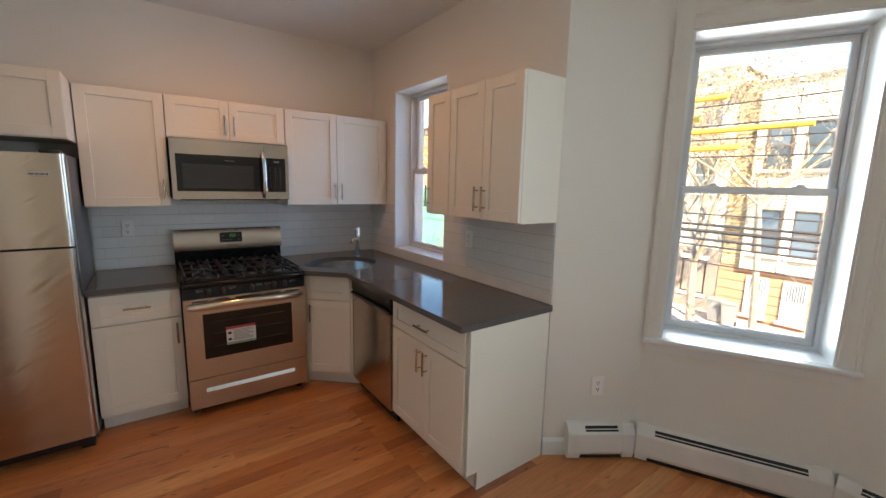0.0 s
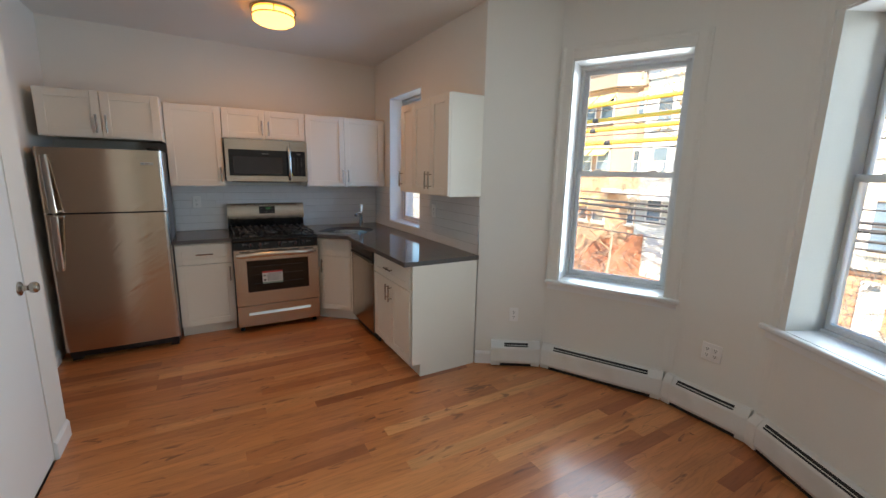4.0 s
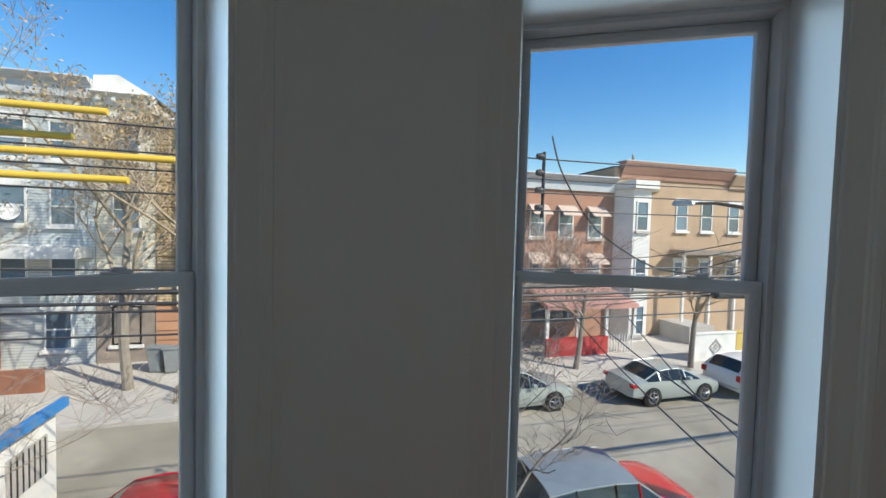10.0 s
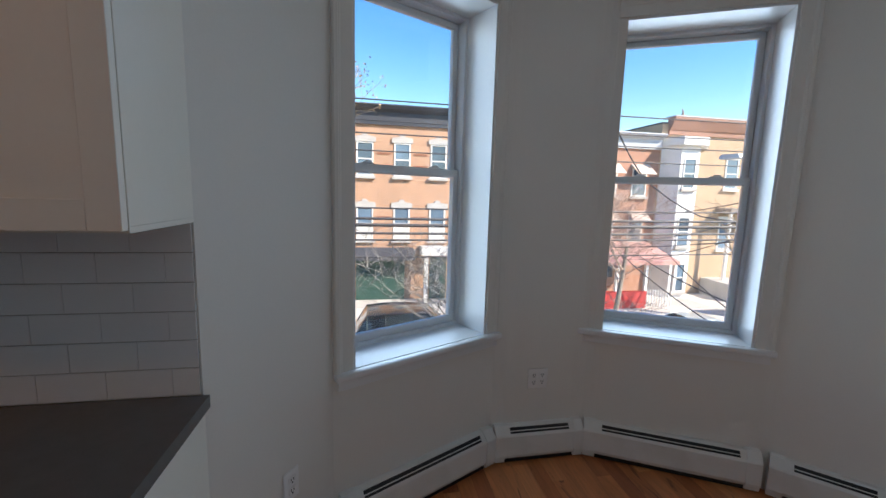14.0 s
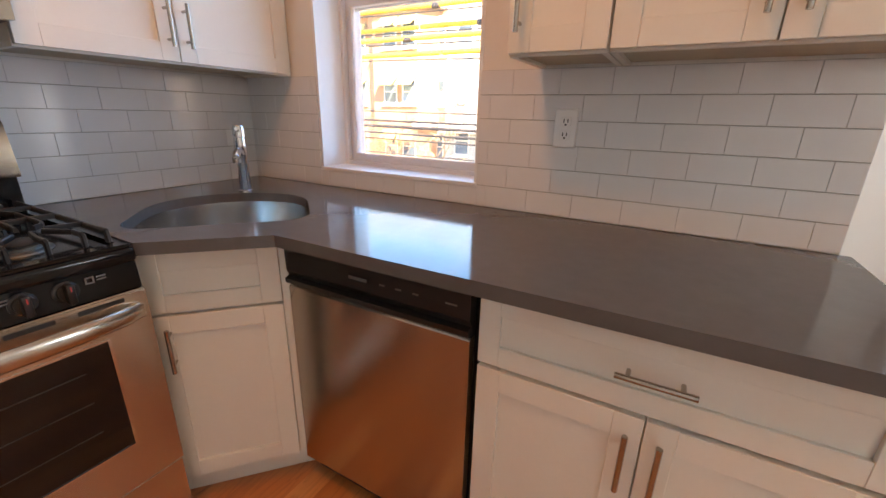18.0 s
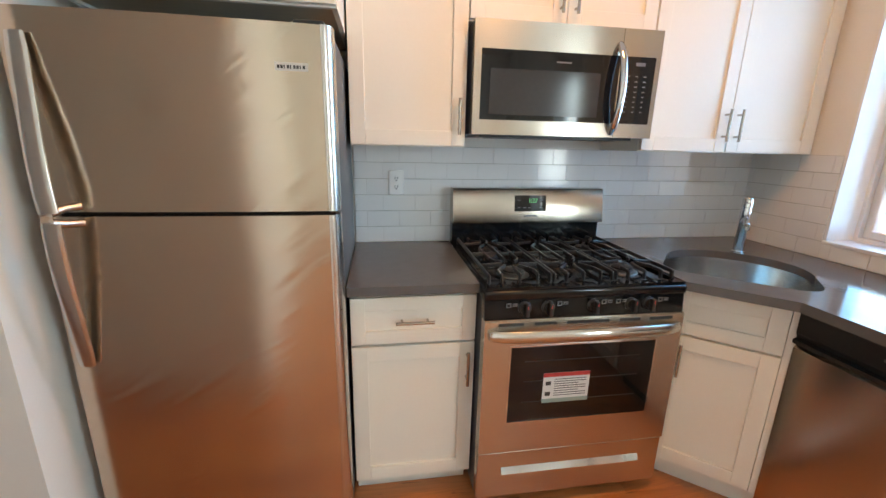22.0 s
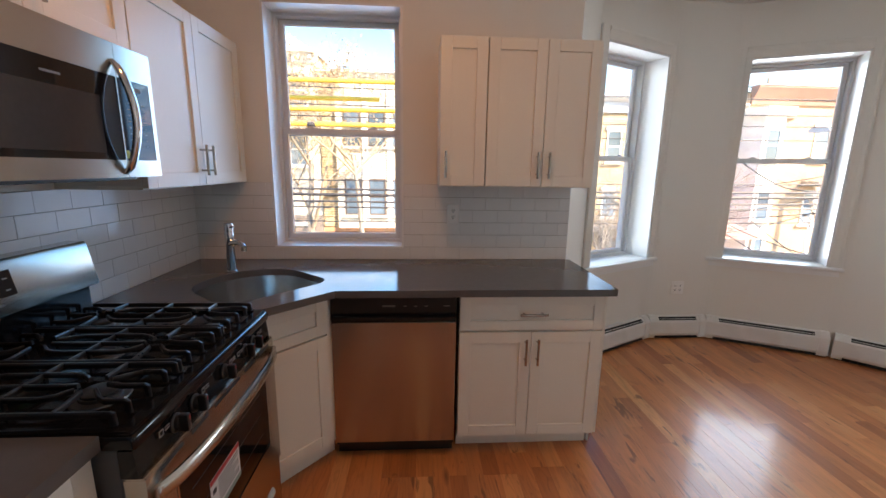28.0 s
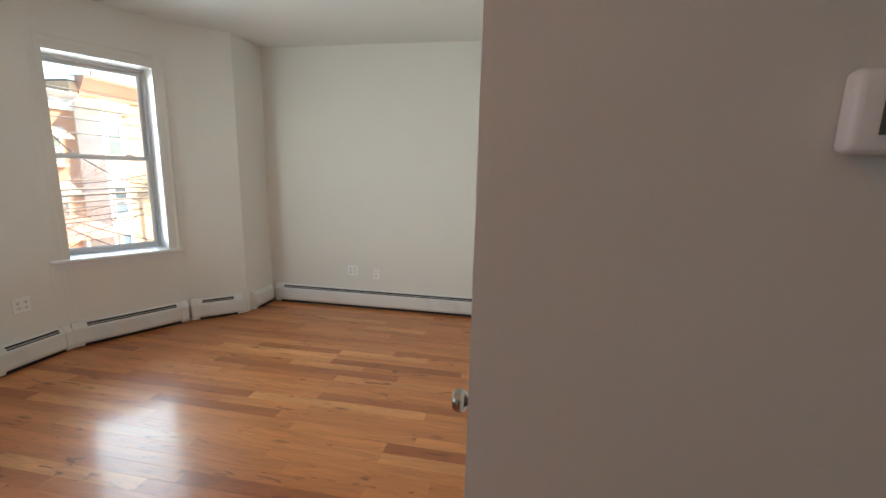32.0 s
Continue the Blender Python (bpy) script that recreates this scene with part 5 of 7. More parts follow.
M["green_door"] = material("green_shutter", (0.025, 0.07, 0.055), 0.5, var=0.1, scale=3)
M["awning_y"] = material("yellow_awning", (0.78, 0.62, 0.22), 0.8, var=0.06, scale=3)
M["awning_w"] = material("faded_awning", (0.62, 0.50, 0.42), 0.8, var=0.06, scale=3)
M["pink_roof"] = material("pink_porch_roof", (0.55, 0.30, 0.26), 0.8, var=0.1, scale=3)
M["red_paint"] = material("red_porch_paint", (0.45, 0.05, 0.045), 0.5, var=0.08, scale=3)
M["bark"] = material("bark", (0.28, 0.245, 0.20), 0.9, var=0.25, scale=6, fine=60, bump=0.4)
M["twig_pale"] = material("pale_twig", (0.31, 0.26, 0.21), 0.85, var=0.2, scale=6)
M["twig"] = material("twig", (0.38, 0.30, 0.21), 0.9, var=0.2, scale=6)
M["twig_rose"] = material("rose_twig", (0.46, 0.34, 0.27), 0.9, var=0.2, scale=6)
M["twig_grey"] = material("grey_twig", (0.23, 0.215, 0.195), 0.8, var=0.3, scale=6)
M["twig_red"] = material("red_twig", (0.40, 0.20, 0.115), 0.9, var=0.2, scale=6)
M["dry_leaf"] = material("dry_leaf", (0.42, 0.30, 0.16), 0.85, var=0.2, scale=4, island=0.3)
M["cover"] = material("yellow_line_cover", (0.80, 0.53, 0.07), 0.45, var=0.06, scale=4)
M["cable"] = material("black_cable", (0.045, 0.045, 0.05), 0.6, var=0.1)
M["pole"] = material("pole_wood", (0.21, 0.18, 0.15), 0.9, var=0.2, scale=4, fine=40, stretch=(1, 1, 0.1), bump=0.3)
M["tyre"] = material("tyre", (0.018, 0.018, 0.018), 0.8, var=0.1)
M["rim"] = material("alloy_rim", (0.55, 0.55, 0.56), 0.3, 1.0, var=0.05)
M["car_black"] = material("black_car_paint", (0.012, 0.012, 0.013), 0.25, var=0.1, coat=0.8)
M["car_silver"] = material("silver_car_paint", (0.40, 0.44, 0.425), 0.32, 0.3, var=0.04, coat=0.8)
M["car_white"] = material("white_car_paint", (0.68, 0.68, 0.67), 0.3, var=0.03, coat=0.8)
M["car_red"] = material("red_car_paint", (0.50, 0.02, 0.03), 0.25, var=0.05, coat=0.8)
# pale blue-grey put into the colour for sky reflected on the car's top
M["car_roof"] = material("sky_grey_roof", (0.20, 0.235, 0.26), 0.35, var=0.1, scale=3, coat=0.6)
M["car_glass"] = material("car_glass", (0.015, 0.02, 0.022), 0.05, var=0.1, rough_var=0.01)
M["tail_light"] = material("tail_light", (0.40, 0.01, 0.01), 0.2, var=0.1)
M["bag"] = material("bin_bag", (0.012, 0.012, 0.014), 0.25, var=0.2, scale=14, bump=0.8)
M["shed_white"] = material("shed_paint", (0.74, 0.73, 0.69), 0.6, var=0.06, scale=2, dirt=(0.50, 0.44, 0.36), dirt_amount=0.5)
M["shed_roof"] = material("shed_roof", (0.66, 0.60, 0.48), 0.8, var=0.12, scale=1.5, fine=30, dirt=(0.42, 0.35, 0.26), dirt_amount=0.6)
M["shed_blue"] = material("blue_trim", (0.04, 0.22, 0.52), 0.5, var=0.08, scale=3)
M["rusty_iron"] = material("rusty_iron", (0.20, 0.145, 0.095), 0.75, var=0.2, scale=6)
M["bin_grey"] = material("grey_bin_plastic", (0.22, 0.24, 0.25), 0.5, var=0.08, scale=4)
M["yellow_wall"] = material("yellow_wall_paint", (0.62, 0.44, 0.11), 0.7, var=0.08, scale=3, dirt=(0.4, 0.3, 0.12), dirt_amount=0.4)
M["iron_out"] = material("painted_iron", (0.03, 0.028, 0.026), 0.6, var=0.1)

bm = bmesh.new()
box(bm, -300, 500, -500, 500, Z_ST - 0.5, Z_ST)
setting(part("ground", bm, "asphalt"), "grey worn asphalt street", "ground")
pv = thing("pavement", Matrix(), "pale concrete pavement slabs with stone kerbs", "pavement", kind="structure")
for x0, x1 in ((15.9, X_FR), (3.0, 7.5)):
    bm = bmesh.new()
    box(bm, x0, x1, -60, 60, Z_ST - 0.1, Z_PV - 0.02)
    part("bed", bm, "kerb", pv)
    kx = x0 if x0 > 10 else x1
    block("kerb", "kerb", pv, kx - 0.14, kx + 0.01, -60, 60, Z_ST - 0.05, Z_PV + 0.005, bev=0.02)
slab_me = {}
for x0, nx, y0, ny in ((16.0, 4, -22, 27), (3.05, 3, -12, 16)):
    for i in range(nx):
        for j in range(ny):
            if "s" not in slab_me:
                bm = bmesh.new()
                box(bm, 0.01, 1.49, 0.01, 1.49, -0.03, 0.0)
                me = bpy.data.meshes.new("slab")
                bm.to_mesh(me)
                bm.free()
                me.materials.append(M["pavement"])
                slab_me["s"] = me
            ob = new("slab", slab_me["s"])
            ob.parent = pv
            ob.location = (x0 + 1.5 * i, y0 + 1.5 * j, Z_PV + random.uniform(-0.004, 0.004))

# this house, unseen: storey below the room, added roof parapet kept low for sunlight
own = thing("own_house", Matrix(), "unseen brick storey assumed below and a low parapet added above the room", "house", kind="structure")
bm = bmesh.new()
prism(bm, [(X_HW - 0.2, Y_S - 0.2)] + [(2.14, Y_S - 0.2), (2.14, -1.5), (2.53, -1.14), (2.95, -0.32), (2.945, 0.40), (2.42, 1.38), (2.07, 1.6), (2.07, Y_N + 0.2), (X_HW - 0.2, Y_N + 0.2)],
      lambda u, v, w: (u, v, w), Z_ST, -0.26)
part("lower_storey", bm, "brick_r", own)
bm = bmesh.new()
box(bm, X_HW - 0.2, 2.07, Y_S - 0.2, Y_N + 0.2, H + 0.21, H + 0.8)
part("parapet", bm, "brick_r", own)


def house_window(h, yc, w, z0, z1, style="plain", awning=None, x=X_FR, curtain=False, frame_mat="white_out"):
    """A sash window in a front that faces -x."""
    e = bmesh.new()
    ring(e, (yc - w / 2, yc + w / 2, z0, z1), (yc - w / 2 + 0.07, yc + w / 2 - 0.07, z0 + 0.07, z1 - 0.07), -0.05, 0.05)
    for v in e.verts:
        v.co = (x + v.co.y, v.co.x, v.co.z)
    box(e, x - 0.045, x + 0.045, yc - w / 2 + 0.069, yc + w / 2 - 0.069, (z0 + z1) / 2 - 0.03, (z0 + z1) / 2 + 0.03)
    win = part("window", e, frame_mat, h)
    zm = (z0 + z1) / 2
    block("pane", "sky_toned_glass", win, x - 0.012, x - 0.002, yc - w / 2 + 0.07, yc + w / 2 - 0.07, zm + 0.03, z1 - 0.07)
    block("pane", "curtain" if curtain else "sky_toned_glass", win, x - 0.022, x - 0.012, yc - w / 2 + 0.07, yc + w / 2 - 0.07, z0 + 0.07, zm - 0.03)
    block("sill", "kerb" if style != "white" else "white_out", win, x - 0.16, x - 0.001, yc - w / 2 - 0.1, yc + w / 2 + 0.1, z0 - 0.14, z0 - 0.002)
    if style == "arch":
        bm = bmesh.new()
        prism(bm, [(yc - w / 2 - 0.12, z1 + 0.002), (yc + w / 2 + 0.12, z1 + 0.002), (yc + w / 2 + 0.12, z1 + 0.24), (yc + 0.14, z1 + 0.30), (yc + 0.12, z1 + 0.42), (yc - 0.12, z1 + 0.42), (yc - 0.14, z1 + 0.30), (yc - w / 2 - 0.12, z1 + 0.24)],
              lambda u, v, q: (q, u, v), x - 0.09, x - 0.001)
        part("lintel", bm, "kerb", win)
    elif style != "none":
        block("lintel", "kerb" if style != "white" else "white_out", win, x - 0.08, x - 0.001, yc - w / 2 - 0.1, yc + w / 2 + 0.1, z1 + 0.002, z1 + 0.22)
    if awning:
        bm = bmesh.new()
        n = 8
        for k in range(n):
            a = yc - w / 2 - 0.1 + (w + 0.2) * k / n
            prism(bm, [(x - 0.001, z1 + 0.25), (x - 0.75, z1 - 0.32), (x - 0.75, z1 - 0.36), (x - 0.001, z1 + 0.20)], lambda u, v, q: (u, q, v), a, a + (w + 0.2) / n - 0.02)
        part("awning", bm, awning, win)
    return win


def row_house(name, y0, y1, top, wall_mat, label, cornice="cornice_d", cornice_h=0.9, depth=9.0, base=None, brackets=True):
    h = thing(name, Matrix(), label, "house", "row houses across the street")
    bm = bmesh.new()
    if base:
        box(bm, X_FR, X_FR + depth, y0, y1, base[0], top - 0.3)
        box(bm, X_FR - 0.06, X_FR + depth, y0, y1, Z_ST, base[0] - 0.003)
    else:
        box(bm, X_FR, X_FR + depth, y0, y1, Z_ST, top - 0.3)
    part("wall", bm, wall_mat, h)
    if base:
        block("ground_storey", base[1], h, X_FR - 0.09, X_FR - 0.062, y0, y1, Z_PV, base[0] - 0.003)
    block("roof", "roof", h, X_FR + 0.1, X_FR + depth, y0, y1, top - 0.299, top - 0.2)
    if cornice:
        bm = bmesh.new()
        prism(bm, [(0.0, top - cornice_h), (-0.12, top - cornice_h), (-0.14, top - cornice_h * 0.75), (-0.16, top - cornice_h * 0.35), (-0.42, top - cornice_h * 0.22), (-0.55, top - 0.06), (-0.50, top), (0.1, top)],
              lambda u, v, q: (X_FR + u - 0.002, q, v), y0, y1)
        c = part("cornice", bm, cornice, h)
        n = max(3, int((y1 - y0) / 0.45)) if brackets else 0
        for k in range(n):
            y = y0 + (y1 - y0) * (k + 0.5) / n
            block("bracket", cornice, c, X_FR - 0.40, X_FR - 0.165, y - 0.06, y + 0.06, top - cornice_h * 0.72, top - cornice_h * 0.30)
    return h


def door_out(h, y0, y1, z1, mat, x=X_FR - 0.095):
    block("door", mat, h, x - 0.05, x, y0, y1, Z_PV, z1, bev=0.01)


# red house at the north end
h = row_house("row_house", 20.6, 28.5, 6.6, "brick_r", "red brick row house with a dark cornice", "cornice_b", 0.8)
for yc in (22.0, 24.2, 26.6):
    for z0 in (3.0, -0.2, -3.4):
        house_window(h, yc, 1.0, z0, z0 + 1.6)
# orange brick with awnings and a brownstone stoop
h = row_house("row_house", 13.85, 20.6, 7.75, "brick_o", "orange brick row house with yellow awnings and a brown cornice", "cornice_b", 1.1)
bm = bmesh.new()
prism(bm, [(X_FR - 0.9, 15.2), (X_FR - 0.9, 18.3), (X_FR, 19.3), (X_FR, 14.3)], lambda u, v, q: (u, v, q), Z_PV, 6.6)
part("bay", bm, "brick_o", h)
bm = bmesh.new()
prism(bm, [(X_FR - 1.25, 15.0), (X_FR - 1.25, 18.5), (X_FR - 0.2, 19.7), (X_FR - 0.2, 13.9)], lambda u, v, q: (u, v, q), 6.605, 7.3)
part("bay_cornice", bm, "cornice_b", h)
for yc in (15.75, 17.05):
    for z0, aw in ((4.75, "awning_y"), (1.75, "awning_y"), (-1.3, "awning_y")):
        house_window(h, yc, 0.95, z0, z0 + 1.35, awning=aw, x=X_FR - 0.9)
for z0 in (4.75, 1.75, -1.3):
    house_window(h, 20.0, 0.85, z0, z0 + 1.35, awning="awning_y")
    house_window(h, 14.15, 0.5, z0, z0 + 1.35)
block("porch_roof", "white_out", h, X_FR - 1.6, X_FR - 0.002, 13.9, 15.1, 0.55, 0.80)
for k in range(9):
    block("stoop_step", "brownstone", h, X_FR - 3.6 + 0.30 * k, X_FR - 3.31 + 0.30 * k if k < 8 else X_FR - 0.92, 13.2, 14.9, Z_PV, Z_PV + 0.19 * (k + 1))
for y in (13.1, 14.95):
    bm = bmesh.new()
    prism(bm, [(X_FR - 3.7, Z_PV), (X_FR - 3.7, Z_PV + 0.75), (X_FR - 1.0, Z_PV + 2.5), (X_FR - 0.1, Z_PV + 2.5), (X_FR - 0.1, Z_PV)], lambda u, v, q: (u, q, v), y, y + 0.15)
    part("stoop_wall", bm, "brownstone", h)
block("front_wall", "brownstone", h, X_FR - 3.2, X_FR - 3.0, 15.2, 20.5, Z_PV, Z_PV + 1.15)
# grey siding
h = row_house("row_house", 9.9, 13.82, 7.7, "siding_g", "pale grey clapboard row house with a grey cornice", "metal_grey", 0.8, brackets=False)
for yc in (11.0, 12.7):
    for z0 in (4.3, 1.6, -1.0):
        house_window(h, yc, 0.95, z0, z0 + 1.6, "white")
block("porch_roof", "white_out", h, X_FR - 1.3, X_FR - 0.002, 10.0, 13.6, 0.3, 0.75)
block("fence_wall", "brownstone", h, X_FR - 3.2, X_FR - 3.0, 10.0, 12.9, Z_PV, Z_PV + 0.8)
house_window(h, 11.2, 1.0, -3.6, -1.9, "white")
# cream clapboard with a gable
h = row_house("row_house", 7.65, 9.88, 7.2, "siding_c", "narrow cream clapboard house with a white gable", "white_out", 0.5)
bm = bmesh.new()
prism(bm, [(7.65, 7.2), (9.88, 7.2), (9.88, 7.9), (9.0, 8.0)], lambda u, v, q: (q, u, v), X_FR - 0.1, X_FR + 3)
part("gable", bm, "white_out", h)
for z0 in (4.5, 1.5):
    house_window(h, 8.75, 1.05, z0, z0 + 1.7, "white")
house_window(h, 8.75, 1.1, -3.5, -1.8, "white")
block("lower_front", "cornice_b", h, X_FR - 0.05, X_FR - 0.002, 7.7, 9.85, Z_PV, -1.2)
# beige siding over rusticated stone
h = row_house("row_house", 2.42, 7.63, 6.3, "stone_y", "beige clapboard row house over rusticated orange stone", "white_out", 0.35, base=(-1.85, "rustic"))
block("siding", "siding_b", h, X_FR - 0.35, X_FR - 0.002, 3.0, 6.75, -1.84, 5.9)
for y in (3.92, 5.22):
    block("pilaster", "white_out", h, X_FR - 0.42, X_FR - 0.352, y - 0.16, y + 0.16, -1.8, 5.85)
for yc in (3.42, 4.62, 5.9):
    for z0, z1 in ((2.55, 4.45), (-1.1, 0.85)):
        house_window(h, yc, 0.90, z0, z1, "none", x=X_FR - 0.36, frame_mat="brown_frame")
for yc in (4.7, 6.05):
    w_ = house_window(h, yc, 0.85, -3.95, -2.2, "none", x=X_FR - 0.10, curtain=True)
    bars = bmesh.new()
    for k in range(9):
        y = yc - 0.36 + 0.09 * k
        tube(bars, [(X_FR - 0.22, y, -3.95), (X_FR - 0.22, y, -2.2)], 0.014, 5)
    part("window_bars", bars, "white_out", w_)
block("coping", "brown_frame", h, X_FR - 0.45, X_FR + 0.2, 2.42, 7.63, 6.301, 6.36)
for y in (2.44, 6.77):
    for k in range(14):
        block("corner_stone", "stone_y", h, X_FR - 0.10, X_FR - 0.003, y, y + (0.54 if y < 3 else 0.84), -1.80 + 0.54 * k, -1.80 + 0.54 * k + 0.50, bev=0.02)
door_out(h, 2.98, 3.78, -2.25, "white_out")
block("door_light", "sky_toned_glass", h, X_FR - 0.152, X_FR - 0.146, 3.2, 3.56, -2.62, -2.42)
block("mail_box", "pavement", h, X_FR - 0.25, X_FR - 0.095, 2.5, 2.85, -3.2, -2.75)
# orange-red brick with a dark cornice
h = row_house("row_house", -4.3, 2.40, 5.75, "brick_o", "orange brick row house with a dark cornice and green garage", "cornice_d", 0.95, brackets=False)
for yc in (1.15, -0.75, -2.65):
    for z0, z1 in ((2.25, 3.95), (-1.05, 0.65)):
        house_window(h, yc, 0.85, z0, z1, "arch", curtain=z0 < 0)
for z in (3.35, 2.75, 0.1):
    bm = bmesh.new()
    for y0, y1 in ((1.75, 2.35), (-0.15, 0.55), (-2.05, -1.35), (-4.2, -3.25)):
        box(bm, X_FR - 0.03, X_FR - 0.001, y0, y1, z, z + 0.09)
    part("brick_band", bm, "brownstone", h)
block("garage_surround", "kerb", h, X_FR - 0.12, X_FR - 0.002, -1.5, 1.95, -2.0, -1.55)
bm = bmesh.new()
prism(bm, [(X_FR - 0.12, -1.45), (X_FR - 0.9, -1.85), (X_FR - 0.9, -2.02), (X_FR - 0.12, -1.7)], lambda u, v, q: (u, q, v), -1.4, 1.9)
part("garage_canopy", bm, "cornice_d", h)
block("garage_door", "green_door", h, X_FR - 0.06, X_FR - 0.002, -0.95, 1.6, Z_PV, -2.02)
for y in (-2.0, -3.5):
    block("portico_post", "white_out", h, X_FR - 0.9, X_FR - 0.7, y - 0.1, y + 0.1, Z_PV, -1.75)
block("portico_head", "white_out", h, X_FR - 1.0, X_FR - 0.002, -3.75, -1.75, -1.74, -1.35)
block("portico_door", "green_door", h, X_FR - 0.05, X_FR - 0.002, -3.2, -2.3, Z_PV, -1.95)
for z in (-2.6, -2.95, -3.3):
    bm = bmesh.new()
    lathe(bm, [(0, 0), (0.09, 0), (0.09, 0.1), (0, 0.11)], 14, Matrix.Translation((X_FR - 0.14, 1.78, z)) @ Matrix.Rotation(radians(-90), 4, "Y"))
    part("gas_meter", bm, "rim", h)
# yellow stone
h = row_house("row_house", -9.6, -4.32, 5.45, "stone_y", "yellow stone row house with a grey metal cornice", "metal_grey", 0.9, brackets=False)
for yc in (-5.2, -6.75, -8.5):
    for z0, z1 in ((1.95, 3.65), (-1.2, 0.35)):
        house_window(h, yc, 0.85, z0, z1)
block("ac_unit", "white_out", h, X_FR - 0.45, X_FR - 0.06, -5.45, -4.95, 2.0, 2.4)
block("garage_door", "white_out", h, X_FR - 0.06, X_FR - 0.002, -7.4, -5.1, Z_PV, -2.1)
block("door", "cornice_b", h, X_FR - 0.06, X_FR - 0.002, -9.1, -8.1, Z_PV, -2.0)
block("canopy", "cornice_b", h, X_FR - 1.0, X_FR - 0.002, -9.4, -4.8, -1.75, -1.6)
# red brick with awnings and a red porch
h = row_house("row_house", -15.7, -9.62, 5.15, "brick_r", "red brick row house with white awnings and a red porch", "metal_grey", 0.85, brackets=False)
for yc in (-10.8, -12.6, -14.5):
    for z0, z1 in ((1.6, 3.2), (-1.1, 0.5)):
        house_window(h, yc, 0.95, z0, z1, awning="awning_w")
bm = bmesh.new()
prism(bm, [(X_FR - 0.002, -1.05), (X_FR - 2.9, -1.75), (X_FR - 2.9, -1.95), (X_FR - 0.002, -1.25)], lambda u, v, q: (u, q, v), -15.3, -10.0)
part("porch_roof", bm, "pink_roof", h)
for y in (-10.1, -11.8, -13.5, -15.2):
    block("porch_post", "white_out", h, X_FR - 2.75, X_FR - 2.6, y - 0.08, y + 0.08, Z_PV + 0.9, -1.72)
block("porch_wall", "red_paint", h, X_FR - 2.85, X_FR - 2.6, -13.5, -10.0, Z_PV, Z_PV + 0.9)
for k in range(10):
    block("porch_rail", "white_out", h, X_FR - 2.7, X_FR - 2.66, -15.15 + 0.16 * k, -15.11 + 0.16 * k, Z_PV, Z_PV + 0.95)
block("porch_window", "sky_toned_glass", h, X_FR - 0.02, X_FR - 0.002, -13.3, -10.6, -3.2, -1.6)
# tan brick with a white bay
h = row_house("row_house", -28.25, -15.72, 6.1, "brick_t", "tan brick row house with a white bay and red-brown cornice", None)
for y0, y1, z1, mt in ((-24.3, -16.1, 6.15, "cornice_r"), (-28.25, -24.32, 5.85, "brick_t")):
    bm = bmesh.new()
    prism(bm, [(0.1, z1 - 0.95), (-0.10, z1 - 0.95), (-0.13, z1 - 0.72), (-0.20, z1 - 0.66), (-0.50, z1 - 0.10), (-0.50, z1), (0.1, z1)], lambda u, v, q: (X_FR + u - 0.002, q, v), y0, y1)
    part("cornice", bm, mt, h)
block("coping", "metal_grey", h, X_FR - 0.53, X_FR + 0.4, -24.3, -16.1, 6.154, 6.21)
bm = bmesh.new()
tube(bm, [(X_FR - 0.3, -16.7, 6.2), (X_FR - 0.3, -16.7, 6.42), (X_FR - 0.3, -16.62, 6.62)], [0.09, 0.06, 0.015], 8)
part("finial", bm, "cornice_b", h)
block("porch_cornice", "cornice_b", h, X_FR - 1.1, X_FR - 0.002, -26.2, -19.9, 0.75, 1.05, bev=0.03)
for y in (-20.1, -22.1, -24.1, -26.0):
    block("porch_post", "white_out", h, X_FR - 1.0, X_FR - 0.85, y - 0.07, y + 0.07, Z_PV, 0.748)
bm = bmesh.new()
prism(bm, [(X_FR - 1.0, -16.3), (X_FR - 1.0, -17.5), (X_FR - 0.002, -18.4), (X_FR - 0.002, -15.8)], lambda u, v, q: (u, v, q), Z_PV, 4.5)
part("bay", bm, "white_out", h)
bm = bmesh.new()
prism(bm, [(X_FR - 1.35, -16.1), (X_FR - 1.35, -17.7), (X_FR - 0.002, -18.9), (X_FR - 0.002, -15.75)], lambda u, v, q: (u, v, q), 4.505, 4.95)
part("bay_cornice", bm, "white_out", h)
for z0 in (2.1, -1.2, -3.9):
    house_window(h, -16.9, 0.8, z0, z0 + 1.7, "none", x=X_FR - 1.0)
for yc in (-20.7, -22.65, -24.85, -26.9):
    for z0, z1 in ((2.2, 4.0), (-1.5, 0.3)):
        house_window(h, yc, 0.9, z0, z1, "white")
block("stoop", "kerb", h, X_FR - 2.2, X_FR - 0.002, -21.2, -19.4, Z_PV, Z_PV + 1.0)
for y0, y1, mt in ((-19.5, -16.9, "white_out"), (-22.2, -19.52, "yellow_wall")):
    yw = block("yard_wall", mt, h, 17.15, 17.35, y0, y1, Z_PV, Z_PV + 1.32, bev=0.01)
    block("coping", mt, yw, 17.11, 17.39, y0, y1, Z_PV + 1.322, Z_PV + 1.40, bev=0.01)
    bm = bmesh.new()
    yc = (y0 + y1) / 2
    for r0, r1 in ((0.40, 0.30), (0.16, 0.06)):
        o = [(yc + r0 * c, Z_PV + 0.68 + r0 * q) for c, q in ((1, 0), (0, 1), (-1, 0), (0, -1))]
        i_ = [(yc + r1 * c, Z_PV + 0.68 + r1 * q) for c, q in ((1, 0), (0, 1), (-1, 0), (0, -1))]
        for k in range(4):
            j = (k + 1) % 4
            prism(bm, [o[k], o[j], i_[j], i_[k]], lambda u, v, q: (q, u, v), 17.11, 17.148)
    part("diamond_relief", bm, "kerb", yw)
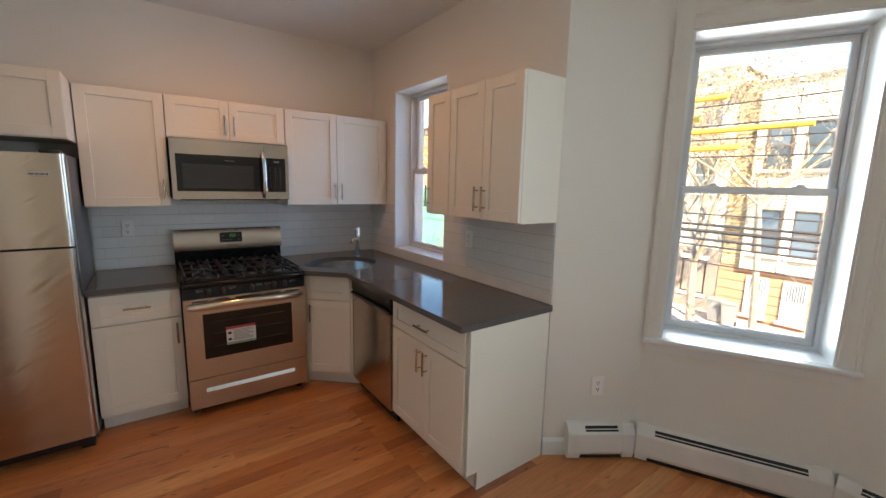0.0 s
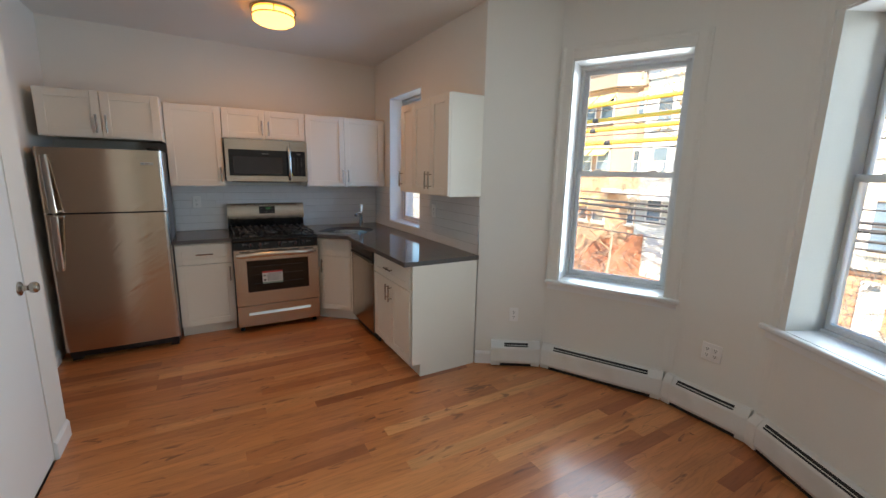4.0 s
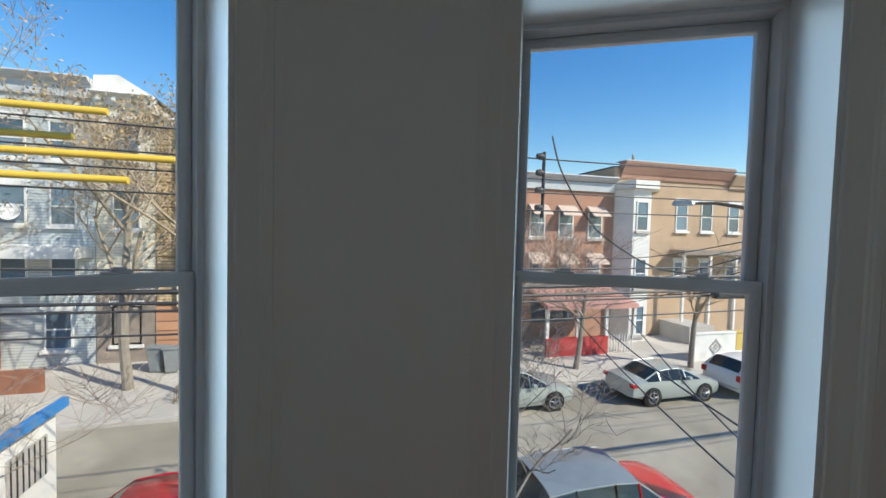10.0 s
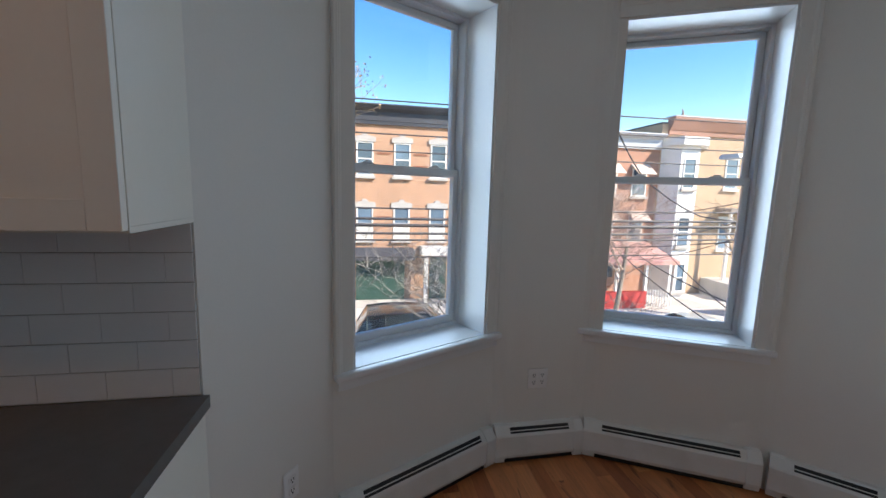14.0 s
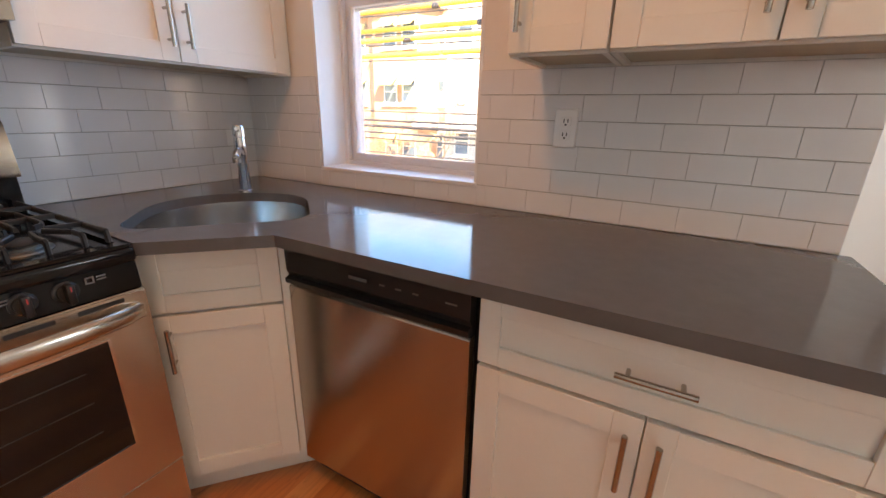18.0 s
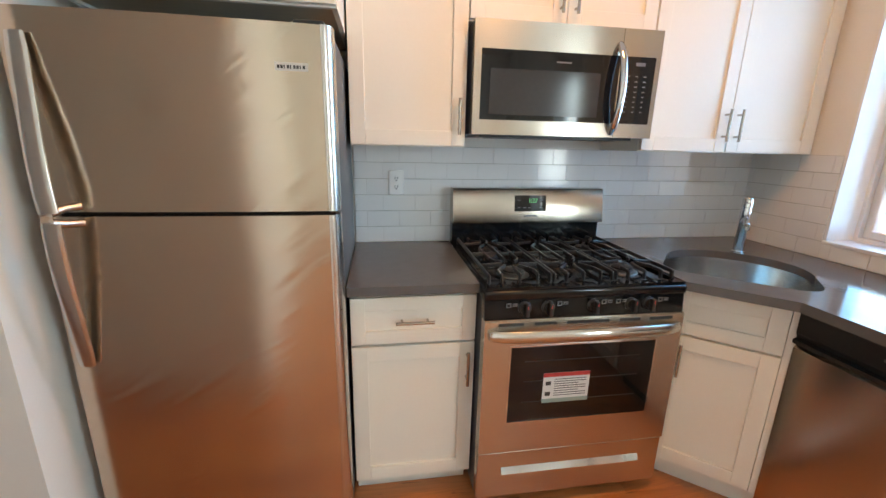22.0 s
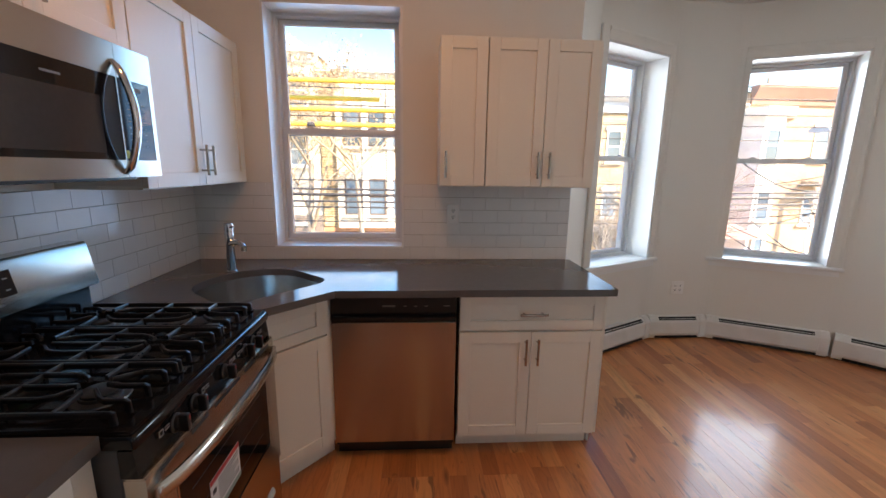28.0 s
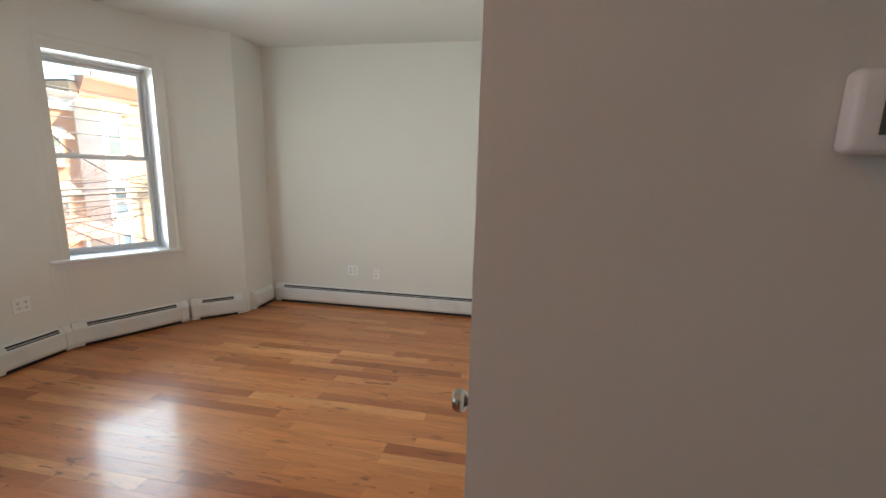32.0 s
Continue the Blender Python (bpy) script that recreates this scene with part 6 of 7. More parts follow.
# further houses down the street
for y0, y1, top, mt in ((-34.0, -28.3, 5.2, "white_out"), (-44.0, -34.1, 6.2, "brick_t")):
    h = row_house("row_house", y0, y1, top, mt, "plain row house further down the street", "cornice_b", 0.8)
    for k in range(4):
        for z0 in (1.8, -1.4):
            house_window(h, y0 + (y1 - y0) * (k + 0.5) / 4, 0.95, z0, z0 + 1.65)


# orange house behind a green site screen
h = row_house("row_house", 28.6, 38.0, 6.9, "brick_o", "orange brick row house behind a green site screen", "cornice_b", 0.8)
for yc in (30.2, 32.2, 34.6, 36.6):
    for z0 in (4.2, 1.7):
        house_window(h, yc, 1.05, z0, z0 + 1.5, "white")
M["screen_green"] = material("green_site_paint", (0.10, 0.42, 0.27), 0.75, var=0.1, scale=1.2, fine=30, rand=0.05, dirt=(0.22, 0.45, 0.36), dirt_amount=0.5)
hoard = thing("site_screen", pose(20.2, 21.4, Z_PV), "tall green painted site screen of upright boards", "fence")
for k in range(12):
    block("panel", "screen_green", hoard, 0.0, 0.03, 1.2 * k + 0.004, 1.2 * k + 1.196, 0.0, 5.62)
    block("post", "bark", hoard, 0.031, 0.12, 1.2 * k - 0.05, 1.2 * k + 0.05, 0.0, 5.55)
block("top_rail", "white_out", hoard, -0.02, 0.10, 0.0, 14.4, 5.625, 5.70)


# ---- trees ----
def tree(base, height, spread, seed, label, twig="twig", levels=4, lean=(0, 0), leaves=0, trunk_r=0.13, first=0.35, kids=(3, 5), reach=(0.5, 0.72), thin=0.0, gnarl=0.16):
    rng = random.Random(seed)
    e = thing("tree", pose(*base), label, "tree", "bare street trees")
    trunk, crown, tips = bmesh.new(), bmesh.new(), []

    def grow(p, d, length, r, level):
        n = 4 if gnarl < 0.2 or level > 3 else 6
        pts = [p.copy()]
        for k in range(n):
            d = (d + Vector((rng.uniform(-1, 1), rng.uniform(-1, 1), rng.uniform(-0.5, 0.7))) * (gnarl if level else 0.07)).normalized()
            pts.append(pts[-1] + d * length / n)
        radii = [r * (1 - 0.45 * k / n) for k in range(n + 1)]
        tube(trunk if level == 0 else crown, pts, radii, 8 if level == 0 else (5 if level < 3 else 3), cap=False)
        if level >= levels:
            tips.append(pts[-1])
            return
        if level == 0 and gnarl > 0.25:   # the leader goes on from the trunk
            grow(pts[-1], (d + Vector((rng.uniform(-0.3, 0.3), rng.uniform(-0.3, 0.3), 0.1))).normalized(), length * 0.6, radii[-1], 1)
        count = rng.randint(4, 6) if level == 0 else rng.randint(*kids)
        for k in range(count):
            f = rng.uniform(first if level == 0 else 0.25, 1.0)
            i = min(n - 1, int(f * n))
            q = pts[i].lerp(pts[i + 1], f * n - i)
            a = rng.uniform(0, 2 * math.pi)
            side = Vector((math.cos(a), math.sin(a), rng.uniform(0.0, 0.6))) * spread
            nd = (d * 0.75 + side).normalized()
            grow(q, nd, length * rng.uniform(*reach), max(thin, radii[i] * 0.55), level + 1)
    grow(Vector((0, 0, 0)), Vector((lean[0], lean[1], 1)).normalized(), height * 0.55, trunk_r, 0)
    part("trunk", trunk, "bark", e, smooth=True)
    part("crown", crown, twig, e, "bare branches and twigs")
    if leaves:
        bm = bmesh.new()
        for t in tips:
            for _ in range(leaves):
                c = t + Vector((rng.uniform(-0.25, 0.25), rng.uniform(-0.25, 0.25), rng.uniform(-0.25, 0.15)))
                a = Vector((rng.uniform(-1, 1), rng.uniform(-1, 1), rng.uniform(-1, 1))).normalized() * 0.055
                b = a.cross(Vector((rng.uniform(-1, 1), rng.uniform(-1, 1), 0.3))).normalized() * 0.035
                bm.faces.new([bm.verts.new(c + q) for q in (a, b, -a, -b)])
        tagged(part("leaves", bm, "dry_leaf", e, "scattered dry leaves"), kind="stuff")
    return e


tree((17.35, 4.72, Z_PV), 11.5, 0.85, 5, "slender street tree with a few dry leaves", leaves=2, trunk_r=0.14, first=0.5, levels=5, thin=0.008, lean=(0, 0.02))
tree((18.6, 7.3, Z_PV), 11.0, 0.85, 8, "bare street tree with dry leaves", leaves=2, trunk_r=0.19, first=0.4, levels=5, thin=0.008)
tree((6.55, -1.95, Z_PV), 5.7, 1.3, 21, "small gnarled bare tree with a tangle of grey twigs", "twig_grey", 5, trunk_r=0.062, first=0.6, kids=(3, 5), reach=(0.5, 0.72), thin=0.0036, gnarl=0.30)
tree((6.45, -1.1, Z_PV), 5.6, 1.4, 33, "small bare tree with crooked fine twigs", "twig_grey", 5, trunk_r=0.05, first=0.55, kids=(3, 5), reach=(0.54, 0.74), thin=0.0034, gnarl=0.30)
tree((7.0, 5.7, Z_PV), 6.0, 1.25, 13, "bare tan tree with long fine twigs beside the shed", "twig_pale", 5, trunk_r=0.055, first=0.35, kids=(4, 6), reach=(0.56, 0.78), thin=0.0032, gnarl=0.2)
tree((18.2, 15.6, Z_PV), 6.4, 1.0, 2, "dense reddish bare shrub tree", twig="twig_red", levels=5, trunk_r=0.08, first=0.1, kids=(3, 5), thin=0.007)
tree((18.0, 12.4, Z_PV), 6.3, 1.0, 4, "dense tan bare shrub tree", twig="twig", levels=5, trunk_r=0.08, first=0.1, kids=(3, 5), thin=0.007)
tree((18.2, 19.2, Z_PV), 6.2, 1.1, 6, "dense tan bare shrub tree", twig="twig_pale", levels=5, trunk_r=0.08, first=0.1, kids=(3, 5), thin=0.007)
tree((17.4, -10.5, Z_PV), 6.5, 1.0, 41, "bare street tree with a dense vase of red-brown twigs", twig="twig_rose", levels=5, trunk_r=0.13, first=0.28, thin=0.0065, kids=(4, 6), reach=(0.60, 0.80), lean=(0, -0.10))
tree((16.5, -16.0, Z_PV), 7.0, 0.9, 47, "bare street tree with grey twigs", levels=4, trunk_r=0.13, first=0.4)
tree((17.0, -6.0, Z_PV), 6.0, 0.9, 52, "bare street tree with grey twigs", levels=4, trunk_r=0.10, first=0.4)

# iron guard round the street tree, and rubbish bags beside it
gd = thing("tree_guard", pose(17.30, 4.62, Z_PV), "low rusty iron guard round a tree pit", "tree guard")
GX, GYH = 0.47, 0.62
for sx, sy in ((-GX, 0), (GX, 0), (0, -GYH), (0, GYH)):
    for z in (0.10, 0.50):
        bm = bmesh.new()
        tube(bm, [(sx - (0 if sx else GX), sy - (GYH if sx else 0), z), (sx + (0 if sx else GX), sy + (GYH if sx else 0), z)], 0.018, 5)
        part("rail", bm, "rusty_iron", gd)
for k in range(8):
    for sx in (-GX, GX):
        bm = bmesh.new()
        tube(bm, [(sx, -GYH + GYH * 2 * k / 7, 0), (sx, -GYH + GYH * 2 * k / 7, 0.56)], 0.013, 5)
        part("picket", bm, "rusty_iron", gd)
for k in range(1, 5):
    for sy in (-GYH, GYH):
        bm = bmesh.new()
        tube(bm, [(-GX + GX * 2 * k / 5, sy, 0), (-GX + GX * 2 * k / 5, sy, 0.56)], 0.013, 5)
        part("picket", bm, "rusty_iron", gd)
for n, (x, y, r) in enumerate(((17.0, 3.55, 0.42), (17.15, 2.75, 0.36))):
    bm = bmesh.new()
    bmesh.ops.create_icosphere(bm, subdivisions=3, radius=r)
    for v in bm.verts:
        v.co *= 1 + 0.22 * noise.noise(v.co * 5 + Vector((n * 7, 0, 0)))
        v.co.z = max(v.co.z * 0.8, -r * 0.62) + r * 0.62
        if v.co.z > r * 1.15:
            v.co.x *= 0.6
            v.co.y *= 0.6
    ob = part("rubbish_bag", bm, "bag", smooth=True)
    ob.location = (x, y, Z_PV + 0.005)
    tagged(ob, "shiny black tied rubbish bag on the pavement", "rubbish bag", "rubbish bags by the kerb")
for bx_, by_, turn in ((20.25, 6.45, 8), (20.45, 7.05, -6)):
    bn_ = thing("rubbish_bin", pose(bx_, by_, Z_PV + 0.006, rz=turn), "grey plastic wheeled rubbish bin with a lid", "rubbish bin", "rubbish bins by the house")
    bm = bmesh.new()
    lo, hi = [[bm.verts.new((sx * w, sy * w, z)) for sx, sy in ((-1, -1), (1, -1), (1, 1), (-1, 1))] for w, z in ((0.21, 0.04), (0.29, 1.0))]
    bm.faces.new(lo[::-1])
    bm.faces.new(hi)
    for k in range(4):
        bm.faces.new((lo[k], lo[(k + 1) % 4], hi[(k + 1) % 4], hi[k]))
    bmesh.ops.bevel(bm, geom=bm.edges[:], offset=0.03, segments=2, affect="EDGES")
    part("body", bm, "bin_grey", bn_, smooth=True)
    bm = bmesh.new()
    prism(bm, [(-0.32, 1.001), (0.32, 1.001), (0.32, 1.04), (0.0, 1.10), (-0.32, 1.06)], lambda u, v, q: (u, q, v), -0.31, 0.31)
    part("lid", bm, "bin_grey", bn_)
    for sy in (-0.24, 0.24):
        bm = bmesh.new()
        lathe(bm, [(0, -0.03), (0.10, -0.03), (0.10, 0.03), (0, 0.03)], 14, Matrix.Translation((0.20, sy, 0.10)) @ Matrix.Rotation(radians(90), 4, "X"))
        part("wheel", bm, "tyre", bn_, smooth=True)

# dish on the grey house, painted mark on the road, small board at the kerb
dish = thing("satellite_dish", Matrix.Translation((X_FR - 0.40, 12.5, 2.08)) @ Matrix.Rotation(radians(-70), 4, "Y"), "round white satellite dish on the grey house front", "satellite dish")
bm = bmesh.new()
lathe(bm, [(0, -0.02), (0.18, 0.01), (0.36, 0.09), (0.355, 0.10), (0.17, 0.03), (0, 0.0)], 24)
part("bowl", bm, "white_out", dish, smooth=True)
bm = bmesh.new()
tube(bm, [(0.2, 0, 0.03), (0.32, 0, 0.30), (0.05, 0, 0.42)], 0.015, 6)
part("feed_arm", bm, "iron_out", dish)
bm = bmesh.new()
tube(bm, [(0, 0, -0.02), (-0.05, 0, -0.30), (-0.16, 0, -0.34)], 0.025, 6)
part("wall_mount", bm, "iron_out", dish)
bm = bmesh.new()
inn, out_ = [], []
for k in range(15):
    a = math.pi * (0.5 + k / 14)
    for lst, ru, rv in ((inn, 0.62, 0.20), (out_, 0.76, 0.33)):
        lst.append((12.95 - math.sin(a) * rv, 0.55 - math.cos(a) * ru))
prism(bm, inn + out_[::-1], lambda u, v, w: (u, v, w), Z_ST + 0.001, Z_ST + 0.005)
setting(part("road_marking", bm, "white_out"), "worn white painted curve on the asphalt", "road marking")
brd = thing("street_board", pose(11.65, 0.45, Z_ST, rz=12), "white folding street board with a red mark", "sign")
for sgn in (-1, 1):
    bm = bmesh.new()
    prism(bm, [(sgn * 0.20, 0.0), (sgn * 0.23, 0.0), (sgn * 0.035, 0.82), (sgn * 0.005, 0.82)], lambda u, v, q: (u, q, v), -0.24, 0.24)
    leaf_ = part("panel", bm, "white_out", brd)
    bm = bmesh.new()
    m_ = Matrix.Translation((sgn * 0.136, 0, 0.48)) @ Matrix.Rotation(radians(-sgn * (90 - 13.4) + 180), 4, "Y")
    lathe(bm, [(0.10, -0.010), (0.17, -0.010), (0.17, 0.012), (0.10, 0.012), (0.10, -0.010)], 20, m_)
    part("mark", bm, "red_paint", leaf_)


# ---- vehicles ----
def car(m, paint, label, length=4.6, width=1.8, roof=1.45, suv=False, group="parked cars", roof_paint=None):
    """A car along local x, its nose at +x: sections from tail to nose, with the glass apart from the body."""
    e = thing("car", m, label, "car", group)
    l0, L2, w = 2.3, length / 2, width / 2
    deck = 1.02 if suv else 0.90
    sill = 0.30 if suv else 0.22
    # x, belt height, top height, half width, cabin
    if suv:
        st = [(-l0, 0.62, 0.66, 0.84, 0), (-l0 + 0.06, deck - 0.08, deck - 0.04, 0.94, 0), (-l0 + 0.14, deck, deck + 0.03, 0.97, 0), (-l0 + 0.50, deck + 0.02, roof - 0.06, 0.99, 1),
              (-l0 + 1.10, deck, roof, 1.0, 1), (-l0 + 2.05, deck - 0.01, roof, 1.0, 1), (l0 - 1.95, deck - 0.02, roof - 0.05, 1.0, 1)]
    else:
        st = [(-l0, 0.60, 0.64, 0.80, 0), (-l0 + 0.08, deck - 0.06, deck - 0.01, 0.92, 0), (-l0 + 0.75, deck, deck + 0.05, 0.98, 0), (-l0 + 1.35, deck + 0.01, roof - 0.05, 1.0, 1),
              (-l0 + 1.85, deck, roof, 1.0, 1), (-l0 + 2.40, deck - 0.01, roof, 1.0, 1), (l0 - 1.95, deck - 0.02, roof - 0.05, 1.0, 1)]
    st += [(l0 - 1.20, deck - 0.04, deck + 0.01, 0.99, 0), (l0 - 0.55, deck - 0.10, deck - 0.05, 0.96, 0), (l0 - 0.12, deck - 0.24, deck - 0.20, 0.88, 0), (l0, 0.50, 0.54, 0.78, 0)]
    st = [(x * length / 4.6, *rest) for x, *rest in st]
    rows = []
    for x, belt, top, wf, cabin in st:
        h = w * wf
        half = [(h * 0.90, sill if abs(x) < L2 - 0.1 else sill + 0.14), (h, sill + 0.16 if abs(x) < L2 - 0.1 else sill + 0.18), (h, belt - 0.16), (h * 0.97, belt),
                (h * (0.74 if cabin else 0.80), top - (0.05 if cabin else 0.012)), (h * 0.5, top), (0.0, top + 0.012)]
        rows.append([Vector((x, y, z)) for y, z in half] + [Vector((x, -y, z)) for y, z in half[-2::-1]])
    body, cabin_glass = bmesh.new(), bmesh.new()
    bv = [[body.verts.new(p) for p in r] for r in rows]
    gv = [[cabin_glass.verts.new(p) for p in r] for r in rows]
    last = len(rows[0]) - 1
    for i in range(len(rows) - 1):
        c0, c1 = st[i][4], st[i + 1][4]
        for k in range(last):
            side = k in (3, last - 4)
            cap = 4 <= k <= last - 5
            is_glass = (c0 and c1 and side) or (c0 != c1 and (cap or side))
            v = gv if is_glass else bv
            (cabin_glass if is_glass else body).faces.new((v[i][k], v[i + 1][k], v[i + 1][k + 1], v[i][k + 1]))
        body.faces.new((bv[i][0], bv[i][last], bv[i + 1][last], bv[i + 1][0]))
    body.faces.new(bv[0])
    body.faces.new(bv[-1][::-1])
    for b_ in (body, cabin_glass):
        for v in [v for v in b_.verts if not v.link_faces]:
            b_.verts.remove(v)
    part("body", body, paint, e, smooth=True)
    part("windows", cabin_glass, "car_glass", e, "dark car glass", smooth=True)
    for s in (0, last):
        k4 = 4 if s == 0 else last - 4
        k3 = 3 if s == 0 else last - 3
        for i in range(2, 8):
            if st[i][4]:
                bm = bmesh.new()
                tube(bm, [rows[i][k3], rows[i][k4]], 0.032, 6, flat=0.7)
                part("pillar", bm, paint if i in (3, 6) else "plastic", e)
        bm = bmesh.new()
        tube(bm, [rows[2][k4], rows[3][k4], rows[4][k4], rows[5][k4], rows[6][k4], rows[7][k4]], 0.026, 6)
        part("roof_rail", bm, roof_paint or paint, e)
    if roof_paint:
        bm = bmesh.new()
        tops = [[bm.verts.new(rows[i][k] + Vector((0, 0, 0.008))) for k in range(4, last - 3)] for i in range(3, 7)]
        for a, b in zip(tops, tops[1:]):
            for k in range(len(a) - 1):
                bm.faces.new((a[k], b[k], b[k + 1], a[k + 1]))
        part("roof", bm, roof_paint, e, smooth=True)
    for s in (-1, 1):
        block("tail_lamp", "tail_light", e, -L2 - 0.01, -L2 + 0.22, s * (w * 0.86) - 0.12, s * (w * 0.86) + 0.10, 0.72, deck - 0.06, bev=0.03, seg=2)
        block("headlamp", "rim", e, L2 - 0.34, L2 - 0.05, s * (w - 0.33) - 0.15, s * (w - 0.33) + 0.15, 0.58, 0.72, bev=0.03, seg=2)
        block("wing_mirror", paint, e, L2 - 1.80, L2 - 1.64, s * (w + 0.09) - 0.09, s * (w + 0.09) + 0.09, deck + 0.02, deck + 0.15, bev=0.03, seg=2)
        for x in (-L2 + 0.88, L2 - 0.88):
            r = 0.37 if suv else 0.325
            wm = Matrix.Translation((x, s * (w - 0.10), r)) @ Matrix.Rotation(radians(90), 4, "X")
            bm = bmesh.new()
            lathe(bm, [(0, -0.106), (r + 0.055, -0.106), (r + 0.06, 0), (r + 0.055, 0.106), (0, 0.106)], 28, wm)
            part("wheel_arch", bm, "plastic", e, "dark wheel arch", smooth=True)
            bm = bmesh.new()
            lathe(bm, [(r * 0.62, -0.125), (r * 0.95, -0.125), (r, -0.09), (r, 0.09), (r * 0.95, 0.125), (r * 0.62, 0.125)], 28, wm)
            wheel = part("wheel", bm, "tyre", e, smooth=True)
            bm = bmesh.new()
            lathe(bm, [(r * 0.66, -0.128), (r * 0.58, -0.130), (r * 0.56, -0.110), (r * 0.56, 0.110), (r * 0.58, 0.130), (r * 0.66, 0.128)], 28, wm)
            for k in range(5):
                a = 2 * math.pi * k / 5 + 0.3
                for q in (-0.126, 0.126):
                    tube(bm, [wm @ Vector((0.02 * math.cos(a), 0.02 * math.sin(a), q)), wm @ Vector((r * 0.6 * math.cos(a), r * 0.6 * math.sin(a), q))], [0.045, 0.032], 6, flat=0.5)
            part("rim", bm, "rim", wheel, "five-spoke alloy rim", smooth=True)
    return e


car(pose(14.95, -0.85, Z_ST, rz=-90), "car_black", "black sport utility car parked at the far kerb", 4.75, 1.9, 1.75, True)
car(pose(14.35, -12.3, Z_ST, rz=-90), "car_silver", "pale silver saloon car parked at the far kerb", 4.1, 1.7, 1.31)
car(pose(13.98, -16.85, Z_ST, rz=-90), "car_white", "white sport utility car parked at the far kerb", 4.2, 1.75, 1.5, True)
car(pose(14.8, -6.1, Z_ST, rz=-90), "car_silver", "pale grey saloon car parked at the far kerb", 4.3, 1.75, 1.40)
car(pose(8.5, -5.2, Z_ST, rz=-90), "car_red", "red car with a roof toned grey for reflected sky, parked at the near kerb", 4.0, 1.75, 1.57, True, roof_paint="car_roof")
car(pose(9.55, 2.75, Z_ST, rz=-90), "car_red", "red car parked beside the white shed", 4.4, 1.8, 1.45)

# ---- white shed ----
sh = thing("site_shed", pose(10.5, 8.9, Z_ST), "white corrugated site shed with a blue roof edge", "shed")
bm = bmesh.new()
box(bm, -1.27, 1.27, -3.17, 3.17, 0.02, 2.26)
part("wall", bm, "shed_white", sh)
for k in range(42):
    y = -3.1 + 0.15 * k
    block("rib", "shed_white", sh, -1.32, -1.272, y, y + 0.075, 0.05, 2.2)
bm = bmesh.new()
prism(bm, [(-1.42, 2.262), (1.42, 2.262), (1.42, 2.34), (-1.42, 2.34)], lambda u, v, q: (u, q, v), -3.2, 3.3)
part("roof", bm, "shed_roof", sh, "cream felt roof")
block("roof_edge", "shed_blue", sh, -1.44, 1.44, -3.32, -3.205, 2.22, 2.42, label="blue painted roof edge")
wg = block("window_grille", "kerb", sh, -0.1, 0.95, -3.21, -3.175, 1.05, 1.85)
for k in range(7):
    block("bar", "iron_out", wg, -0.05 + 0.15 * k, -0.03 + 0.15 * k, -3.23, -3.212, 1.07, 1.83)

# ---- overhead lines ----
def cable(name, pts, r, mat, label, category, sag=0.0, group=""):
    bm = bmesh.new()
    out = []
    for a, b in zip(pts, pts[1:]):
        a, b = Vector(a), Vector(b)
        for k in range(12):
            f = k / 12
            out.append(a.lerp(b, f) - Vector((0, 0, sag * 4 * f * (1 - f))))
    out.append(Vector(pts[-1]))
    tube(bm, out, r, 6)
    return tagged(part(name, bm, mat, smooth=True), label, category, group)


PX, PY = 6.9, -7.7
pole = thing("utility_pole", pose(PX, PY, Z_ST), "dark weathered wooden utility pole with fittings", "utility pole")
bm = bmesh.new()
tube(bm, [(0, 0, 0), (0, 0, 5), (0, 0, 10.2)], [0.17, 0.15, 0.12], 14)
part("shaft", bm, "pole", pole, smooth=True)
for z in (7.3, 6.9, 6.5):
    bm = bmesh.new()
    tube(bm, [(-0.15, 0.15, z), (0.15, 0.45, z)], 0.02, 6)
    br_ = part("bracket", bm, "iron_out", pole)
    bm = bmesh.new()
    lathe(bm, [(0, 0), (0.05, 0), (0.03, 0.04), (0.05, 0.08), (0.02, 0.13), (0, 0.13)], 10, pose(0.15, 0.45, z))
    part("insulator", bm, "kerb", br_)
block("meter_box", "pavement", pole, -0.15, 0.15, -0.32, -0.13, 3.4, 3.95, bev=0.02)
bm = bmesh.new()
tube(bm, [(0.1, 0.12, 0.2), (0.1, 0.12, 5.5)], 0.03, 8)
part("conduit", bm, "iron_out", pole)
block("transformer_bracket", "iron_out", pole, -0.05, 0.05, -0.5, 0.5, 5.1, 5.18)

arm = [(0.10, 0.0, 6.28), (0.45, 0.0, 6.55), (0.95, 0.0, 6.78), (1.55, 0.0, 6.90), (2.05, 0.0, 6.93)]
bm = bmesh.new()
tube(bm, arm, [0.05, 0.045, 0.04, 0.035, 0.03], 8)
la = part("lamp_arm", bm, "rusty_iron", pole, "curved street lamp arm", smooth=True)
bm = bmesh.new()
prism(bm, [(2.0, 6.90), (2.55, 6.90), (2.60, 6.95), (2.50, 7.02), (2.05, 7.00)], lambda u, v, q: (u, q, v), -0.12, 0.12)
part("lamp_head", bm, "metal_grey", la, "pale grey lamp head")
for z, r in ((4.75, 0.20), (4.55, 0.17), (4.30, 0.19)):
    bm = bmesh.new()
    tube(bm, [(0.20 + r * math.cos(2 * math.pi * k / 16), -0.10 + 0.02 * k / 16, z + r * 1.2 * math.sin(2 * math.pi * k / 16)) for k in range(17)], 0.016, 6)
    part("cable_coil", bm, "cable", pole, smooth=True)

